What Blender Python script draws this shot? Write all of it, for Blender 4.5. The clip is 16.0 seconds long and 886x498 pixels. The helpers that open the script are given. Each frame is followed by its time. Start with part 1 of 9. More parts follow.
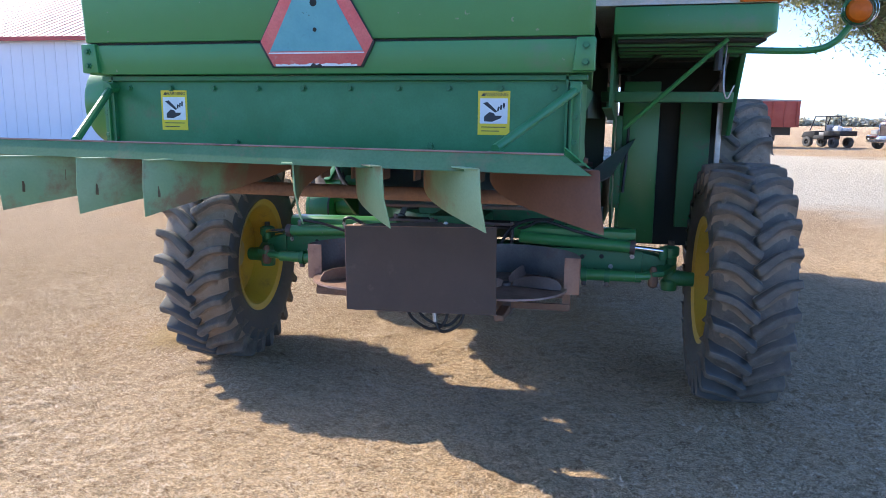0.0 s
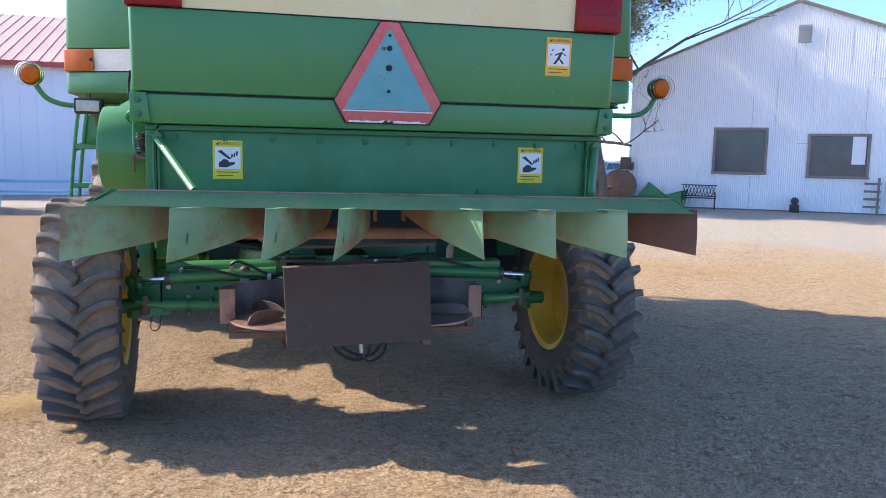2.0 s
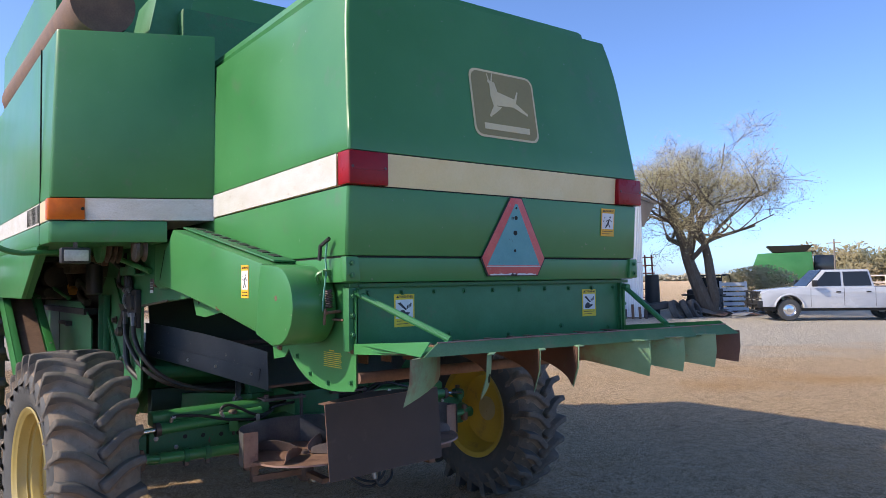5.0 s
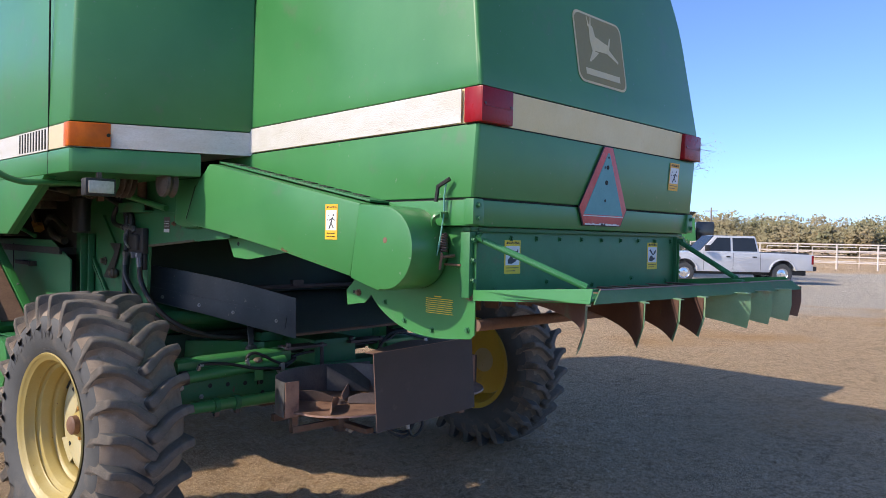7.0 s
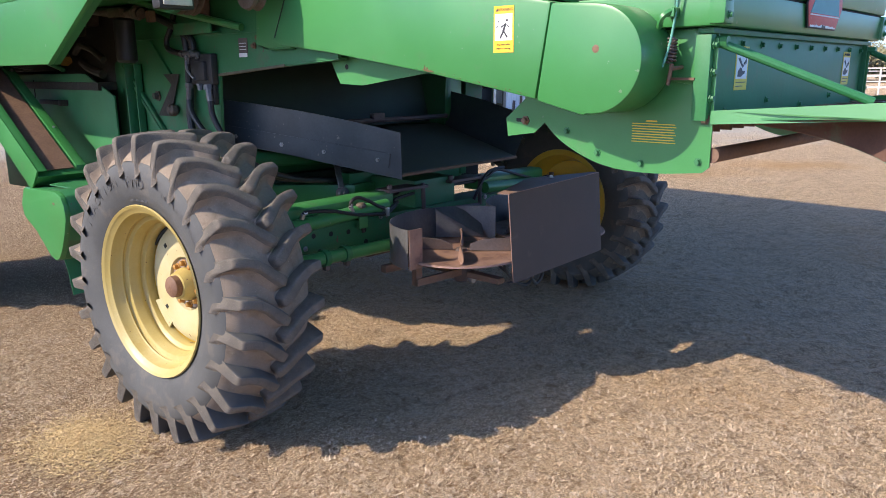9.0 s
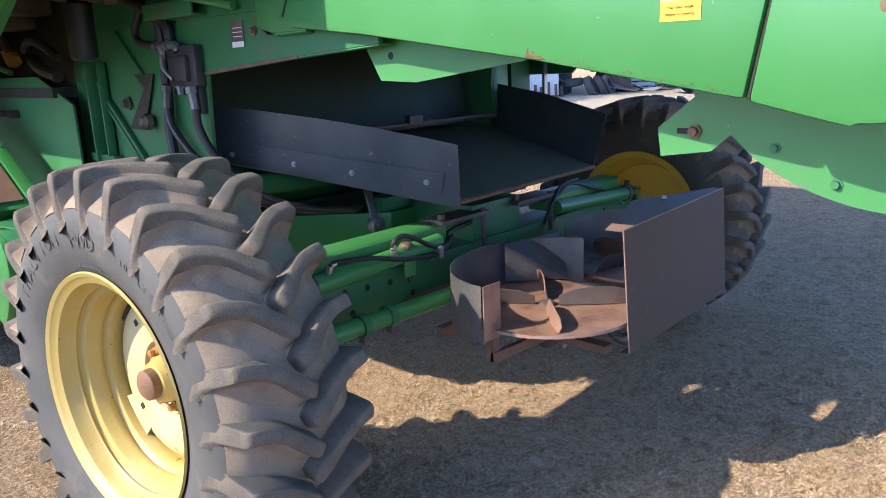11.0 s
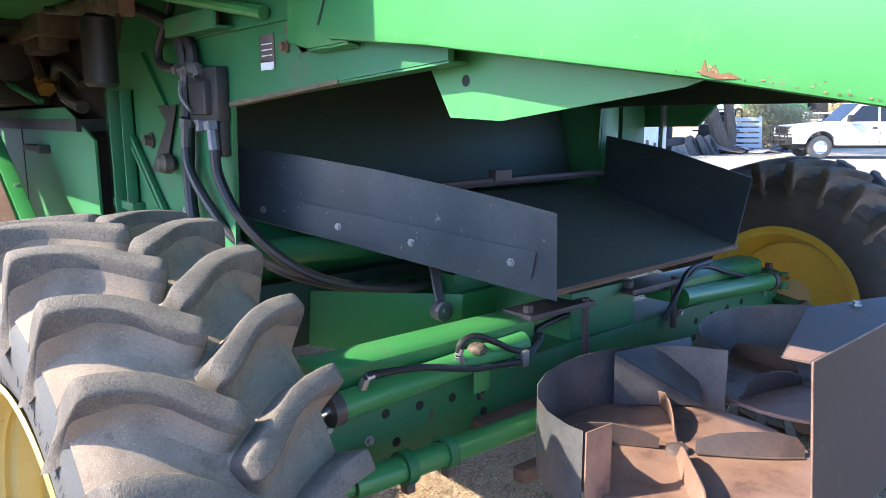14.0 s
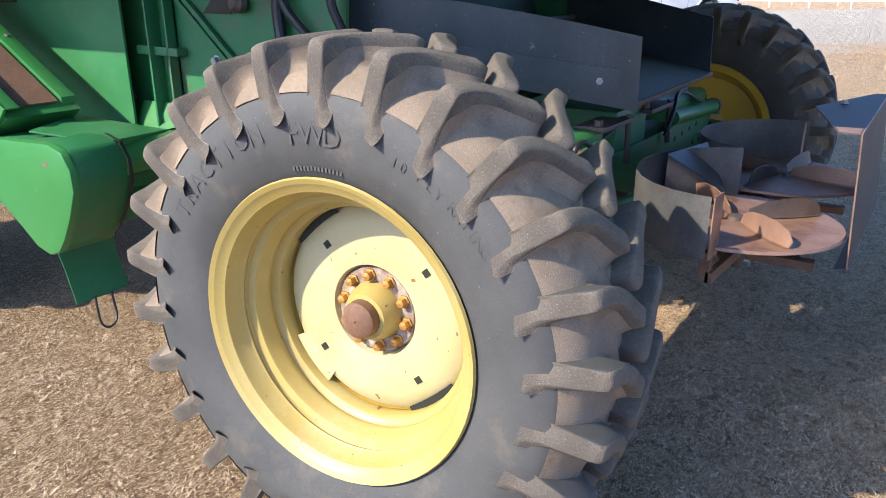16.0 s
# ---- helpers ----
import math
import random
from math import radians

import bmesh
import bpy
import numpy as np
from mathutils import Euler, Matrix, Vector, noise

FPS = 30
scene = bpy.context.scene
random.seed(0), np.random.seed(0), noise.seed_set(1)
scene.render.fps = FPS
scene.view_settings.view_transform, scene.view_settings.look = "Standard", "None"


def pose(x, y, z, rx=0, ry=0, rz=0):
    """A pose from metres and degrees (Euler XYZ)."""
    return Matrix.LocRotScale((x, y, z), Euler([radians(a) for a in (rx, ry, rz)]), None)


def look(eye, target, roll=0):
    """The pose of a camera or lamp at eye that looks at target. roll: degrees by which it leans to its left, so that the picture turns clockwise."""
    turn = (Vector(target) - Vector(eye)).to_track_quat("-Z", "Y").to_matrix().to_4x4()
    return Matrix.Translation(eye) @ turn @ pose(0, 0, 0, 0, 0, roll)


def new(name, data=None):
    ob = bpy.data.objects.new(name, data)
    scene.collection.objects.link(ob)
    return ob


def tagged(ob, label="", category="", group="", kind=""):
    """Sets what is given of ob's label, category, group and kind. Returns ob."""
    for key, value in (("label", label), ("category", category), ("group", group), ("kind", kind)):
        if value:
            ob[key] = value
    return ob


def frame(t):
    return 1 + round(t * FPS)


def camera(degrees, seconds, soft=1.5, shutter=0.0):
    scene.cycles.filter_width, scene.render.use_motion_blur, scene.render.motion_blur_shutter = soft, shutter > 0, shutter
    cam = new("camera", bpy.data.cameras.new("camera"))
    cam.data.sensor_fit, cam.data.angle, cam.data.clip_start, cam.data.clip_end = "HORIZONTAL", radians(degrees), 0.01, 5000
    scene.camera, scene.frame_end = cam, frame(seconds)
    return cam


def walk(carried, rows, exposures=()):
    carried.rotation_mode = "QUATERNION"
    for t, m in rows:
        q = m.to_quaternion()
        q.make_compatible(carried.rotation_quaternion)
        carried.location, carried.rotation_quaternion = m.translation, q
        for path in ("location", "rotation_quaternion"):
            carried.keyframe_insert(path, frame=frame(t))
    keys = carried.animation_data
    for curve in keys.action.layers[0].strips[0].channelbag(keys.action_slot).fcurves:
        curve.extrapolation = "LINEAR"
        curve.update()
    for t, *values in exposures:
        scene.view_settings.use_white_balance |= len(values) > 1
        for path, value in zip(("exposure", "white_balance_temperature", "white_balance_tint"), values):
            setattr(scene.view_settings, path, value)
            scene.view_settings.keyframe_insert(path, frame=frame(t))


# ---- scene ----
cam = camera(61.9, 16, soft=0.85)
PATH = [
    (0, (1.024, 0.666, 1.593), (0.552, 2.578, 1.244), 0.6),
    (0.5, (0.691, 0.527, 1.598), (0.444, 2.477, 1.227), 0.5),
    (1, (0.317, 0.461, 1.631), (0.280, 2.432, 1.296), 0.1),
    (1.5, (-0.052, 0.322, 1.625), (0.166, 2.291, 1.347), 1.0),
    (2, (-0.410, 0.223, 1.618), (0.027, 2.161, 1.384), 1.1),
    (2.5, (-0.781, 0.221, 1.643), (-0.193, 2.126, 1.483), 0.7),
    (3, (-1.172, 0.197, 1.662), (-0.448, 2.058, 1.547), 1.2),
    (3.5, (-1.517, 0.243, 1.663), (-0.629, 2.034, 1.597), 1.0),
    (4, (-1.828, 0.322, 1.700), (-0.781, 2.026, 1.708), -0.5),
    (4.5, (-2.140, 0.346, 1.732), (-0.998, 1.987, 1.787), -1.0),
    (4.7, (-2.242, 0.365, 1.740), (-1.079, 1.990, 1.811), -1.0),
    (6.8, (-2.992, 0.999, 1.690), (-1.564, 2.399, 1.733), 1.2),
    (7, (-3.017, 1.110, 1.692), (-1.592, 2.513, 1.658), 1.2),
    (7.5, (-3.158, 1.340, 1.648), (-1.726, 2.717, 1.418), 0.6),
    (8, (-3.212, 1.568, 1.603), (-1.771, 2.894, 1.197), 0.2),
    (8.5, (-3.169, 1.849, 1.609), (-1.738, 3.171, 1.159), 0.3),
    (9, (-3.131, 2.082, 1.604), (-1.711, 3.411, 1.138), -0.3),
    (9.2, (-3.117, 2.192, 1.598), (-1.695, 3.519, 1.131), -0.7),
    (11.3, (-2.475, 3.092, 1.608), (-1.065, 4.422, 1.114), -2.2),
    (11.5, (-2.446, 3.128, 1.561), (-1.016, 4.463, 1.144), -0.9),
    (12, (-2.224, 3.301, 1.617), (-0.867, 4.721, 1.238), -1.7),
    (12.5, (-2.050, 3.436, 1.625), (-0.753, 4.919, 1.279), -2.5),
    (13, (-1.932, 3.581, 1.616), (-0.626, 5.053, 1.261), -3.4),
    (13.5, (-1.877, 3.609, 1.589), (-0.575, 5.085, 1.235), -1.6),
    (14, (-1.956, 3.578, 1.557), (-0.691, 5.086, 1.204), -0.2),
    (14.5, (-2.177, 3.587, 1.511), (-0.933, 5.081, 1.04), -0.8),
    (15, (-2.392, 3.685, 1.442), (-1.082, 5.047, 0.786), 0.2),
    (15.5, (-2.583, 3.863, 1.454), (-1.1, 5.011, 0.759), 0.2),
    (16, (-2.904, 4.043, 1.457), (-1.342, 5.095, 0.785), -0.1),
]
EXPOSURES = [(0.0, 2.09, 6600, 10), (1.0, 2.05, 6750, 11), (2.5, 1.85, 6950, 13), (4.5, 1.25, 6950, 13), (7.0, 1.14, 6900, 13), (8.0, 1.41, 6900, 13), (9.0, 1.61, 6850, 13), (11.5, 2.17, 6800, 11), (12.5, 2.47, 6750, 11), (13.5, 2.77, 6650, 10), (14.5, 2.69, 6600, 9), (15.2, 2.18, 6650, 9), (15.6, 2.04, 6700, 10), (16.0, 1.86, 6700, 10)]
walk(cam, [(t, look(eye, target, roll)) for t, eye, target, roll in PATH], EXPOSURES)

# ---- world, sun ----
SUN_FROM = Vector((-0.899, 0.438, 0)).normalized()
SUN_ELEV = radians(36)
world = bpy.data.worlds.new("world")
scene.world = world
world.use_nodes = True
wn = world.node_tree.nodes
sky = wn.new("ShaderNodeTexSky")
sky.sky_type = 'NISHITA'
sky.sun_disc = False
sky.sun_elevation = SUN_ELEV
sky.sun_rotation = math.atan2(SUN_FROM.x, SUN_FROM.y)
sky.air_density, sky.dust_density, sky.ozone_density = 0.55, 0.9, 8.0
wn["Background"].inputs["Strength"].default_value = 0.15
world.node_tree.links.new(sky.outputs[0], wn["Background"].inputs["Color"])

sun_data = bpy.data.lights.new("sun", 'SUN')
sun_data.energy, sun_data.angle, sun_data.color = 2.35, radians(0.55), (1.0, 0.90, 0.75)
sun = new("sun", sun_data)
sun_dir = Vector((SUN_FROM.x * math.cos(SUN_ELEV), SUN_FROM.y * math.cos(SUN_ELEV), math.sin(SUN_ELEV)))
sun.matrix_world = look(sun_dir * 60, (0, 0, 0))


# ---- materials ----
def mat(name, base, rough=0.5, metal=0.0, second=None, scale=6.0, amount=0.5, fine=60.0, fine_amt=0.25,
        bump=0.0, bump_scale=120.0, dirt=None, dirt_amt=0.0, dirt_scale=3.0, coat=0.0, per_piece=0.0, stretch=None, rough_var=0.12, chips=None):
    """A painted, worn or natural surface: a base colour that drifts to a second one, fine grain, patchy dirt, relief."""
    m = bpy.data.materials.new(name)
    m.use_nodes = True
    nt = m.node_tree
    n, l = nt.nodes, nt.links
    b = n["Principled BSDF"]
    tc = n.new("ShaderNodeTexCoord")
    vec = tc.outputs["Object"]
    if stretch:
        mp = n.new("ShaderNodeMapping")
        mp.inputs["Scale"].default_value = stretch
        l.new(vec, mp.inputs[0])
        vec = mp.outputs[0]

    def noise_tex(s, detail=4.0, r=0.6):
        t = n.new("ShaderNodeTexNoise")
        t.inputs["Scale"].default_value, t.inputs["Detail"].default_value, t.inputs["Roughness"].default_value = s, detail, r
        l.new(vec, t.inputs["Vector"])
        return t.outputs["Fac"]

    def ramp(fac, lo, hi):
        r = n.new("ShaderNodeMapRange")
        r.inputs["From Min"].default_value, r.inputs["From Max"].default_value = lo, hi
        l.new(fac, r.inputs["Value"])
        return r.outputs["Result"]

    def mul(fac, k):
        q = n.new("ShaderNodeMath")
        q.operation = 'MULTIPLY'
        l.new(fac, q.inputs[0])
        q.inputs[1].default_value = k
        return q.outputs[0]

    def mixc(fac, a, c, mode='MIX'):
        q = n.new("ShaderNodeMix")
        q.data_type, q.blend_type = 'RGBA', mode
        if isinstance(fac, float):
            q.inputs["Factor"].default_value = fac
        else:
            l.new(fac, q.inputs["Factor"])
        for sock, v in ((q.inputs["A"], a), (q.inputs["B"], c)):
            if isinstance(v, tuple):
                sock.default_value = (*v, 1)
            else:
                l.new(v, sock)
        return q.outputs["Result"]
    second = second or tuple(min(1, c * 1.25 + 0.01) for c in base)
    big = noise_tex(scale)
    col = mixc(mul(ramp(big, 0.35, 0.65), amount), base, second)
    fn = noise_tex(fine, 3.0)
    dark = tuple(c * 0.55 for c in base)
    col = mixc(mul(ramp(fn, 0.4, 0.7), fine_amt), col, dark)
    if dirt:
        d = noise_tex(dirt_scale, 8.0, 0.7)
        col = mixc(mul(ramp(d, 0.62 - 0.25 * dirt_amt, 0.72 - 0.2 * dirt_amt), min(1.0, 0.35 + dirt_amt)), col, dirt)
    if chips:
        tint, size, thr = chips
        col = mixc(ramp(noise_tex(size, 3.0, 0.55), thr, thr + 0.02), col, tint)
    if per_piece:
        oi = n.new("ShaderNodeObjectInfo")
        hv = n.new("ShaderNodeHueSaturation")
        l.new(ramp(oi.outputs["Random"], -1.0, 1.0), hv.inputs["Value"])
        mr = n.new("ShaderNodeMapRange")
        mr.inputs["To Min"].default_value, mr.inputs["To Max"].default_value = 1 - per_piece, 1 + per_piece
        l.new(oi.outputs["Random"], mr.inputs["Value"])
        l.new(mr.outputs[0], hv.inputs["Value"])
        l.new(col, hv.inputs["Color"])
        col = hv.outputs["Color"]
    l.new(col, b.inputs["Base Color"])
    rr = n.new("ShaderNodeMapRange")
    rr.inputs["To Min"].default_value, rr.inputs["To Max"].default_value = max(0.02, rough - rough_var), min(1, rough + rough_var)
    l.new(big, rr.inputs["Value"])
    l.new(rr.outputs[0], b.inputs["Roughness"])
    b.inputs["Metallic"].default_value = metal
    b.inputs["Coat Weight"].default_value = coat
    if bump:
        bp = n.new("ShaderNodeBump")
        bp.inputs["Strength"].default_value, bp.inputs["Distance"].default_value = bump, 0.01
        l.new(noise_tex(bump_scale, 5.0), bp.inputs["Height"])
        l.new(bp.outputs[0], b.inputs["Normal"])
    return m


GREEN = mat("green_paint", (0.034, 0.185, 0.050), 0.34, second=(0.054, 0.235, 0.076), scale=1.6, amount=0.7, fine=220, fine_amt=0.10, dirt=(0.10, 0.16, 0.09), dirt_amt=0.15, dirt_scale=5, bump=0.03, bump_scale=14, chips=((0.16, 0.24, 0.15), 34, 0.715))
GREEN_OLD = mat("faded_green_paint", (0.022, 0.16, 0.05), 0.5, second=(0.05, 0.22, 0.09), scale=5, amount=0.7, fine=160, fine_amt=0.2, dirt=(0.11, 0.12, 0.06), dirt_amt=0.08, dirt_scale=6, bump=0.06, bump_scale=30)
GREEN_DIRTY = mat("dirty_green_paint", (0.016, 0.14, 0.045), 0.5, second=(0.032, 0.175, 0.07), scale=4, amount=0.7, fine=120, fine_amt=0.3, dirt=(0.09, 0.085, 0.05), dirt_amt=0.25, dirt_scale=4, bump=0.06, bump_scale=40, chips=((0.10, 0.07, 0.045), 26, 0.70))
# grimy green taken close to black: recess shade is part of the colour
GREEN_SHADE_GRIMY = mat("shade_dark_grimy_green_paint", (0.009, 0.036, 0.018), 0.6, second=(0.014, 0.028, 0.017), scale=4, amount=0.8, fine=90, fine_amt=0.35, dirt=(0.022, 0.026, 0.018), dirt_amt=0.2, dirt_scale=6, bump=0.06, bump_scale=40)
GREEN_FIN = mat("bleached_green_fin_paint", (0.13, 0.28, 0.15), 0.55, second=(0.22, 0.36, 0.22), scale=4, amount=0.8, fine=150, fine_amt=0.15, dirt=(0.17, 0.075, 0.045), dirt_amt=0.45, dirt_scale=3.2, bump=0.06, bump_scale=40)


def wear_from_root(m, worn, lo, hi):
    """Paint worn off towards the root of a fin, with a ragged border."""
    n, l = m.node_tree.nodes, m.node_tree.links
    b = n["Principled BSDF"]
    old = b.inputs["Base Color"].links[0].from_socket
    tc, sep, tx = n.new("ShaderNodeTexCoord"), n.new("ShaderNodeSeparateXYZ"), n.new("ShaderNodeTexNoise")
    tx.inputs["Scale"].default_value, tx.inputs["Detail"].default_value = 9.0, 8.0
    l.new(tc.outputs["Generated"], sep.inputs[0])
    l.new(tc.outputs["Object"], tx.inputs["Vector"])
    ad, mr, mx = n.new("ShaderNodeMath"), n.new("ShaderNodeMapRange"), n.new("ShaderNodeMix")
    ad.operation = 'ADD'
    l.new(sep.outputs["Y"], ad.inputs[0])
    l.new(tx.outputs["Fac"], ad.inputs[1])
    mr.inputs["From Min"].default_value, mr.inputs["From Max"].default_value = lo, hi
    l.new(ad.outputs[0], mr.inputs["Value"])
    mx.data_type = 'RGBA'
    l.new(mr.outputs[0], mx.inputs["Factor"])
    l.new(old, mx.inputs["A"])
    mx.inputs["B"].default_value = (*worn, 1)
    l.new(mx.outputs["Result"], b.inputs["Base Color"])


wear_from_root(GREEN_FIN, (0.20, 0.12, 0.075), 0.78, 1.02)
RUST = mat("brown_rust", (0.135, 0.075, 0.048), 0.75, second=(0.21, 0.12, 0.075), scale=9, amount=0.8, fine=90, fine_amt=0.4, bump=0.15, bump_scale=120)
RUST_PINK = mat("polished_rusty_steel", (0.34, 0.21, 0.155), 0.5, 0.3, second=(0.20, 0.11, 0.085), scale=7, amount=0.8, fine=120, fine_amt=0.25, dirt=(0.09, 0.05, 0.045), dirt_amt=0.25, dirt_scale=7, bump=0.06, bump_scale=120)
SHROUD = mat("worn_dark_sheet_steel", (0.10, 0.105, 0.115), 0.45, 0.45, second=(0.20, 0.19, 0.185), scale=5, amount=0.8, fine=90, fine_amt=0.3, dirt=(0.16, 0.085, 0.06), dirt_amt=0.18, dirt_scale=6, bump=0.05, bump_scale=70)
STEEL_DARK = mat("dark_worn_steel", (0.075, 0.055, 0.05), 0.55, 0.2, second=(0.15, 0.11, 0.10), scale=5, amount=0.7, fine=90, fine_amt=0.3, dirt=(0.22, 0.11, 0.08), dirt_amt=0.12, dirt_scale=5, bump=0.05, bump_scale=70)
RUBBER_FLAP = mat("black_brown_deflector_sheet", (0.045, 0.033, 0.028), 0.62, second=(0.07, 0.052, 0.045), scale=4, amount=0.7, fine=200, fine_amt=0.25, dirt=(0.12, 0.09, 0.07), dirt_amt=0.04, dirt_scale=9, bump=0.05, bump_scale=160)
TRAY_FLOOR = mat("dusty_tray_floor", (0.12, 0.14, 0.125), 0.45, second=(0.20, 0.20, 0.165), scale=5, amount=0.8, fine=110, fine_amt=0.35, dirt=(0.17, 0.15, 0.11), dirt_amt=0.25, dirt_scale=7, bump=0.06, bump_scale=60, chips=((0.32, 0.29, 0.22), 60, 0.67))
TRAY = mat("dark_blue_grey_sheet", (0.040, 0.050, 0.058), 0.36, second=(0.075, 0.086, 0.092), scale=4, amount=0.7, fine=90, fine_amt=0.3, dirt=(0.08, 0.07, 0.055), dirt_amt=0.1, dirt_scale=5, bump=0.05, bump_scale=60, chips=((0.17, 0.16, 0.14), 40, 0.70))
BLACK = mat("black_hose_rubber", (0.012, 0.012, 0.013), 0.5, second=(0.03, 0.028, 0.026), scale=20, fine=120, bump=0.04)
# near black for joints and holes, and for shade put inside the body
DARK = mat("near_black", (0.012, 0.016, 0.013), 0.8, second=(0.03, 0.03, 0.024), scale=5, fine=40)
STEEL = mat("bare_steel", (0.45, 0.45, 0.44), 0.4, 0.8, second=(0.3, 0.29, 0.28), scale=30, fine=160, bump=0.03)
CHROME = mat("bright_rod_chrome", (0.75, 0.75, 0.76), 0.15, 1.0, fine_amt=0.05)
CREAM = mat("cream_stripe_film", (0.74, 0.60, 0.29), 0.5, second=(0.79, 0.68, 0.40), scale=4, amount=0.8, fine=120, fine_amt=0.1, dirt=(0.40, 0.30, 0.14), dirt_amt=0.06, dirt_scale=5, bump=0.03)
WHITE_STRIPE = mat("cracked_white_stripe_film", (0.60, 0.59, 0.56), 0.55, second=(0.52, 0.49, 0.42), scale=5, amount=0.7, fine=90, fine_amt=0.35, dirt=(0.34, 0.29, 0.20), dirt_amt=0.12, dirt_scale=16, bump=0.25, bump_scale=90, stretch=(1, 1, 3))
YELLOW = mat("yellow_rim_paint", (0.40, 0.295, 0.085), 0.42, second=(0.42, 0.335, 0.13), scale=4, amount=0.8, fine=110, fine_amt=0.12, dirt=(0.46, 0.38, 0.17), dirt_amt=0.2, dirt_scale=5, bump=0.05, bump_scale=30, chips=((0.16, 0.09, 0.04), 30, 0.70))
YELLOW_DEEP = mat("deep_yellow_inner_rim_paint", (0.62, 0.42, 0.045), 0.45, second=(0.55, 0.36, 0.06), scale=5, amount=0.7, fine=110, fine_amt=0.12, dirt=(0.30, 0.20, 0.06), dirt_amt=0.2, dirt_scale=6)
YELLOW_PALE = mat("bleached_yellow_disc_paint", (0.45, 0.38, 0.19), 0.5, second=(0.49, 0.44, 0.27), scale=5, amount=0.8, fine=110, fine_amt=0.10, dirt=(0.58, 0.42, 0.20), dirt_amt=0.12, dirt_scale=7, bump=0.05, bump_scale=30, chips=((0.20, 0.11, 0.05), 34, 0.70))
RUBBER = mat("dusty_tyre_rubber", (0.054, 0.056, 0.057), 0.72, second=(0.084, 0.085, 0.084), scale=6, amount=0.8, fine=260, fine_amt=0.25, dirt=(0.13, 0.11, 0.09), dirt_amt=0.18, dirt_scale=7, bump=0.16, bump_scale=220, chips=((0.15, 0.145, 0.14), 160, 0.71))
RUBBER_MOULD = mat("raised_rubber_letters", (0.060, 0.060, 0.061), 0.78, second=(0.088, 0.087, 0.085), scale=20, fine=260, fine_amt=0.3)
PRIMER = mat("brown_red_primer", (0.10, 0.050, 0.036), 0.7, second=(0.16, 0.085, 0.06), scale=5, amount=0.8, fine=120, fine_amt=0.3, dirt=(0.09, 0.19, 0.11), dirt_amt=0.22, dirt_scale=5, bump=0.05, bump_scale=60)
RUST_DARK = mat("dark_rust_flakes", (0.10, 0.045, 0.02), 0.85, second=(0.15, 0.08, 0.04), scale=60, amount=0.9)
GREEN_CHIP = mat("chipped_paint_edge", (0.13, 0.14, 0.06), 0.7, second=(0.22, 0.11, 0.05), scale=60, amount=0.9)
GREEN_RAIL = mat("dull_scuffed_green_paint", (0.050, 0.155, 0.062), 0.8, second=(0.10, 0.20, 0.10), scale=5, amount=0.8, fine=140, fine_amt=0.25, dirt=(0.20, 0.13, 0.08), dirt_amt=0.22, dirt_scale=4, bump=0.05, bump_scale=40)
DECAL_CREAM = mat("cream_stripe_film", (0.62, 0.52, 0.33), 0.5, second=(0.56, 0.47, 0.30), scale=5, amount=0.6, fine=60, fine_amt=0.1)
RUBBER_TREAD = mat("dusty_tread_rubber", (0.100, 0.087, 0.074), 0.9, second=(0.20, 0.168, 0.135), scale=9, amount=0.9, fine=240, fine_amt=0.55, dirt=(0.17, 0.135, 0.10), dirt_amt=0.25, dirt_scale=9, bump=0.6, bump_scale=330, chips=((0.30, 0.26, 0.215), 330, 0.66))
TREAD_DUST = mat("brown_dust_on_tyre", (0.30, 0.230, 0.168), 0.95, second=(0.20, 0.154, 0.114), scale=9, amount=0.8, fine=240, fine_amt=0.5, dirt=(0.12, 0.085, 0.06), dirt_amt=0.25, dirt_scale=12, bump=0.4, bump_scale=420, chips=((0.40, 0.33, 0.26), 330, 0.66))
LENS_RED = mat("red_lamp_lens", (0.30, 0.004, 0.010), 0.30, second=(0.16, 0.002, 0.005), scale=9, fine=30, fine_amt=0.3, bump=0.12, bump_scale=60)
LENS_AMBER = mat("amber_lamp_lens", (0.62, 0.135, 0.004), 0.34, second=(0.46, 0.075, 0.003), scale=14, fine=30, fine_amt=0.25, bump=0.15, bump_scale=60)
LENS_CLEAR = mat("dusty_clear_lens", (0.42, 0.41, 0.36), 0.25, second=(0.6, 0.6, 0.54), scale=14, coat=0.4, bump=0.2, bump_scale=70)
SIGN_BLUE = mat("faded_blue_emblem", (0.10, 0.33, 0.345), 0.55, second=(0.15, 0.40, 0.41), scale=9, amount=0.7, fine=120, fine_amt=0.12, dirt=(0.07, 0.17, 0.19), dirt_amt=0.05, dirt_scale=22, chips=((0.02, 0.03, 0.03), 45, 0.70))
SIGN_PINK = mat("faded_red_reflective_border", (0.68, 0.10, 0.095), 0.5, second=(0.72, 0.18, 0.15), scale=9, amount=0.8, fine=150, fine_amt=0.3, dirt=(0.55, 0.42, 0.38), dirt_amt=0.1, dirt_scale=20)
DECAL_YELLOW = mat("yellow_decal", (0.80, 0.58, 0.02), 0.45, second=(0.72, 0.52, 0.05), scale=20, fine_amt=0.1)
DECAL_ORANGE = mat("orange_yellow_decal", (0.85, 0.44, 0.02), 0.45, second=(0.78, 0.42, 0.05), scale=20, fine_amt=0.1)
DECAL_WHITE = mat("white_decal", (0.74, 0.75, 0.74), 0.45, second=(0.66, 0.66, 0.64), scale=20, fine_amt=0.1)
DECAL_BLACK = mat("black_print", (0.02, 0.022, 0.03), 0.5, second=(0.035, 0.035, 0.045), scale=20)
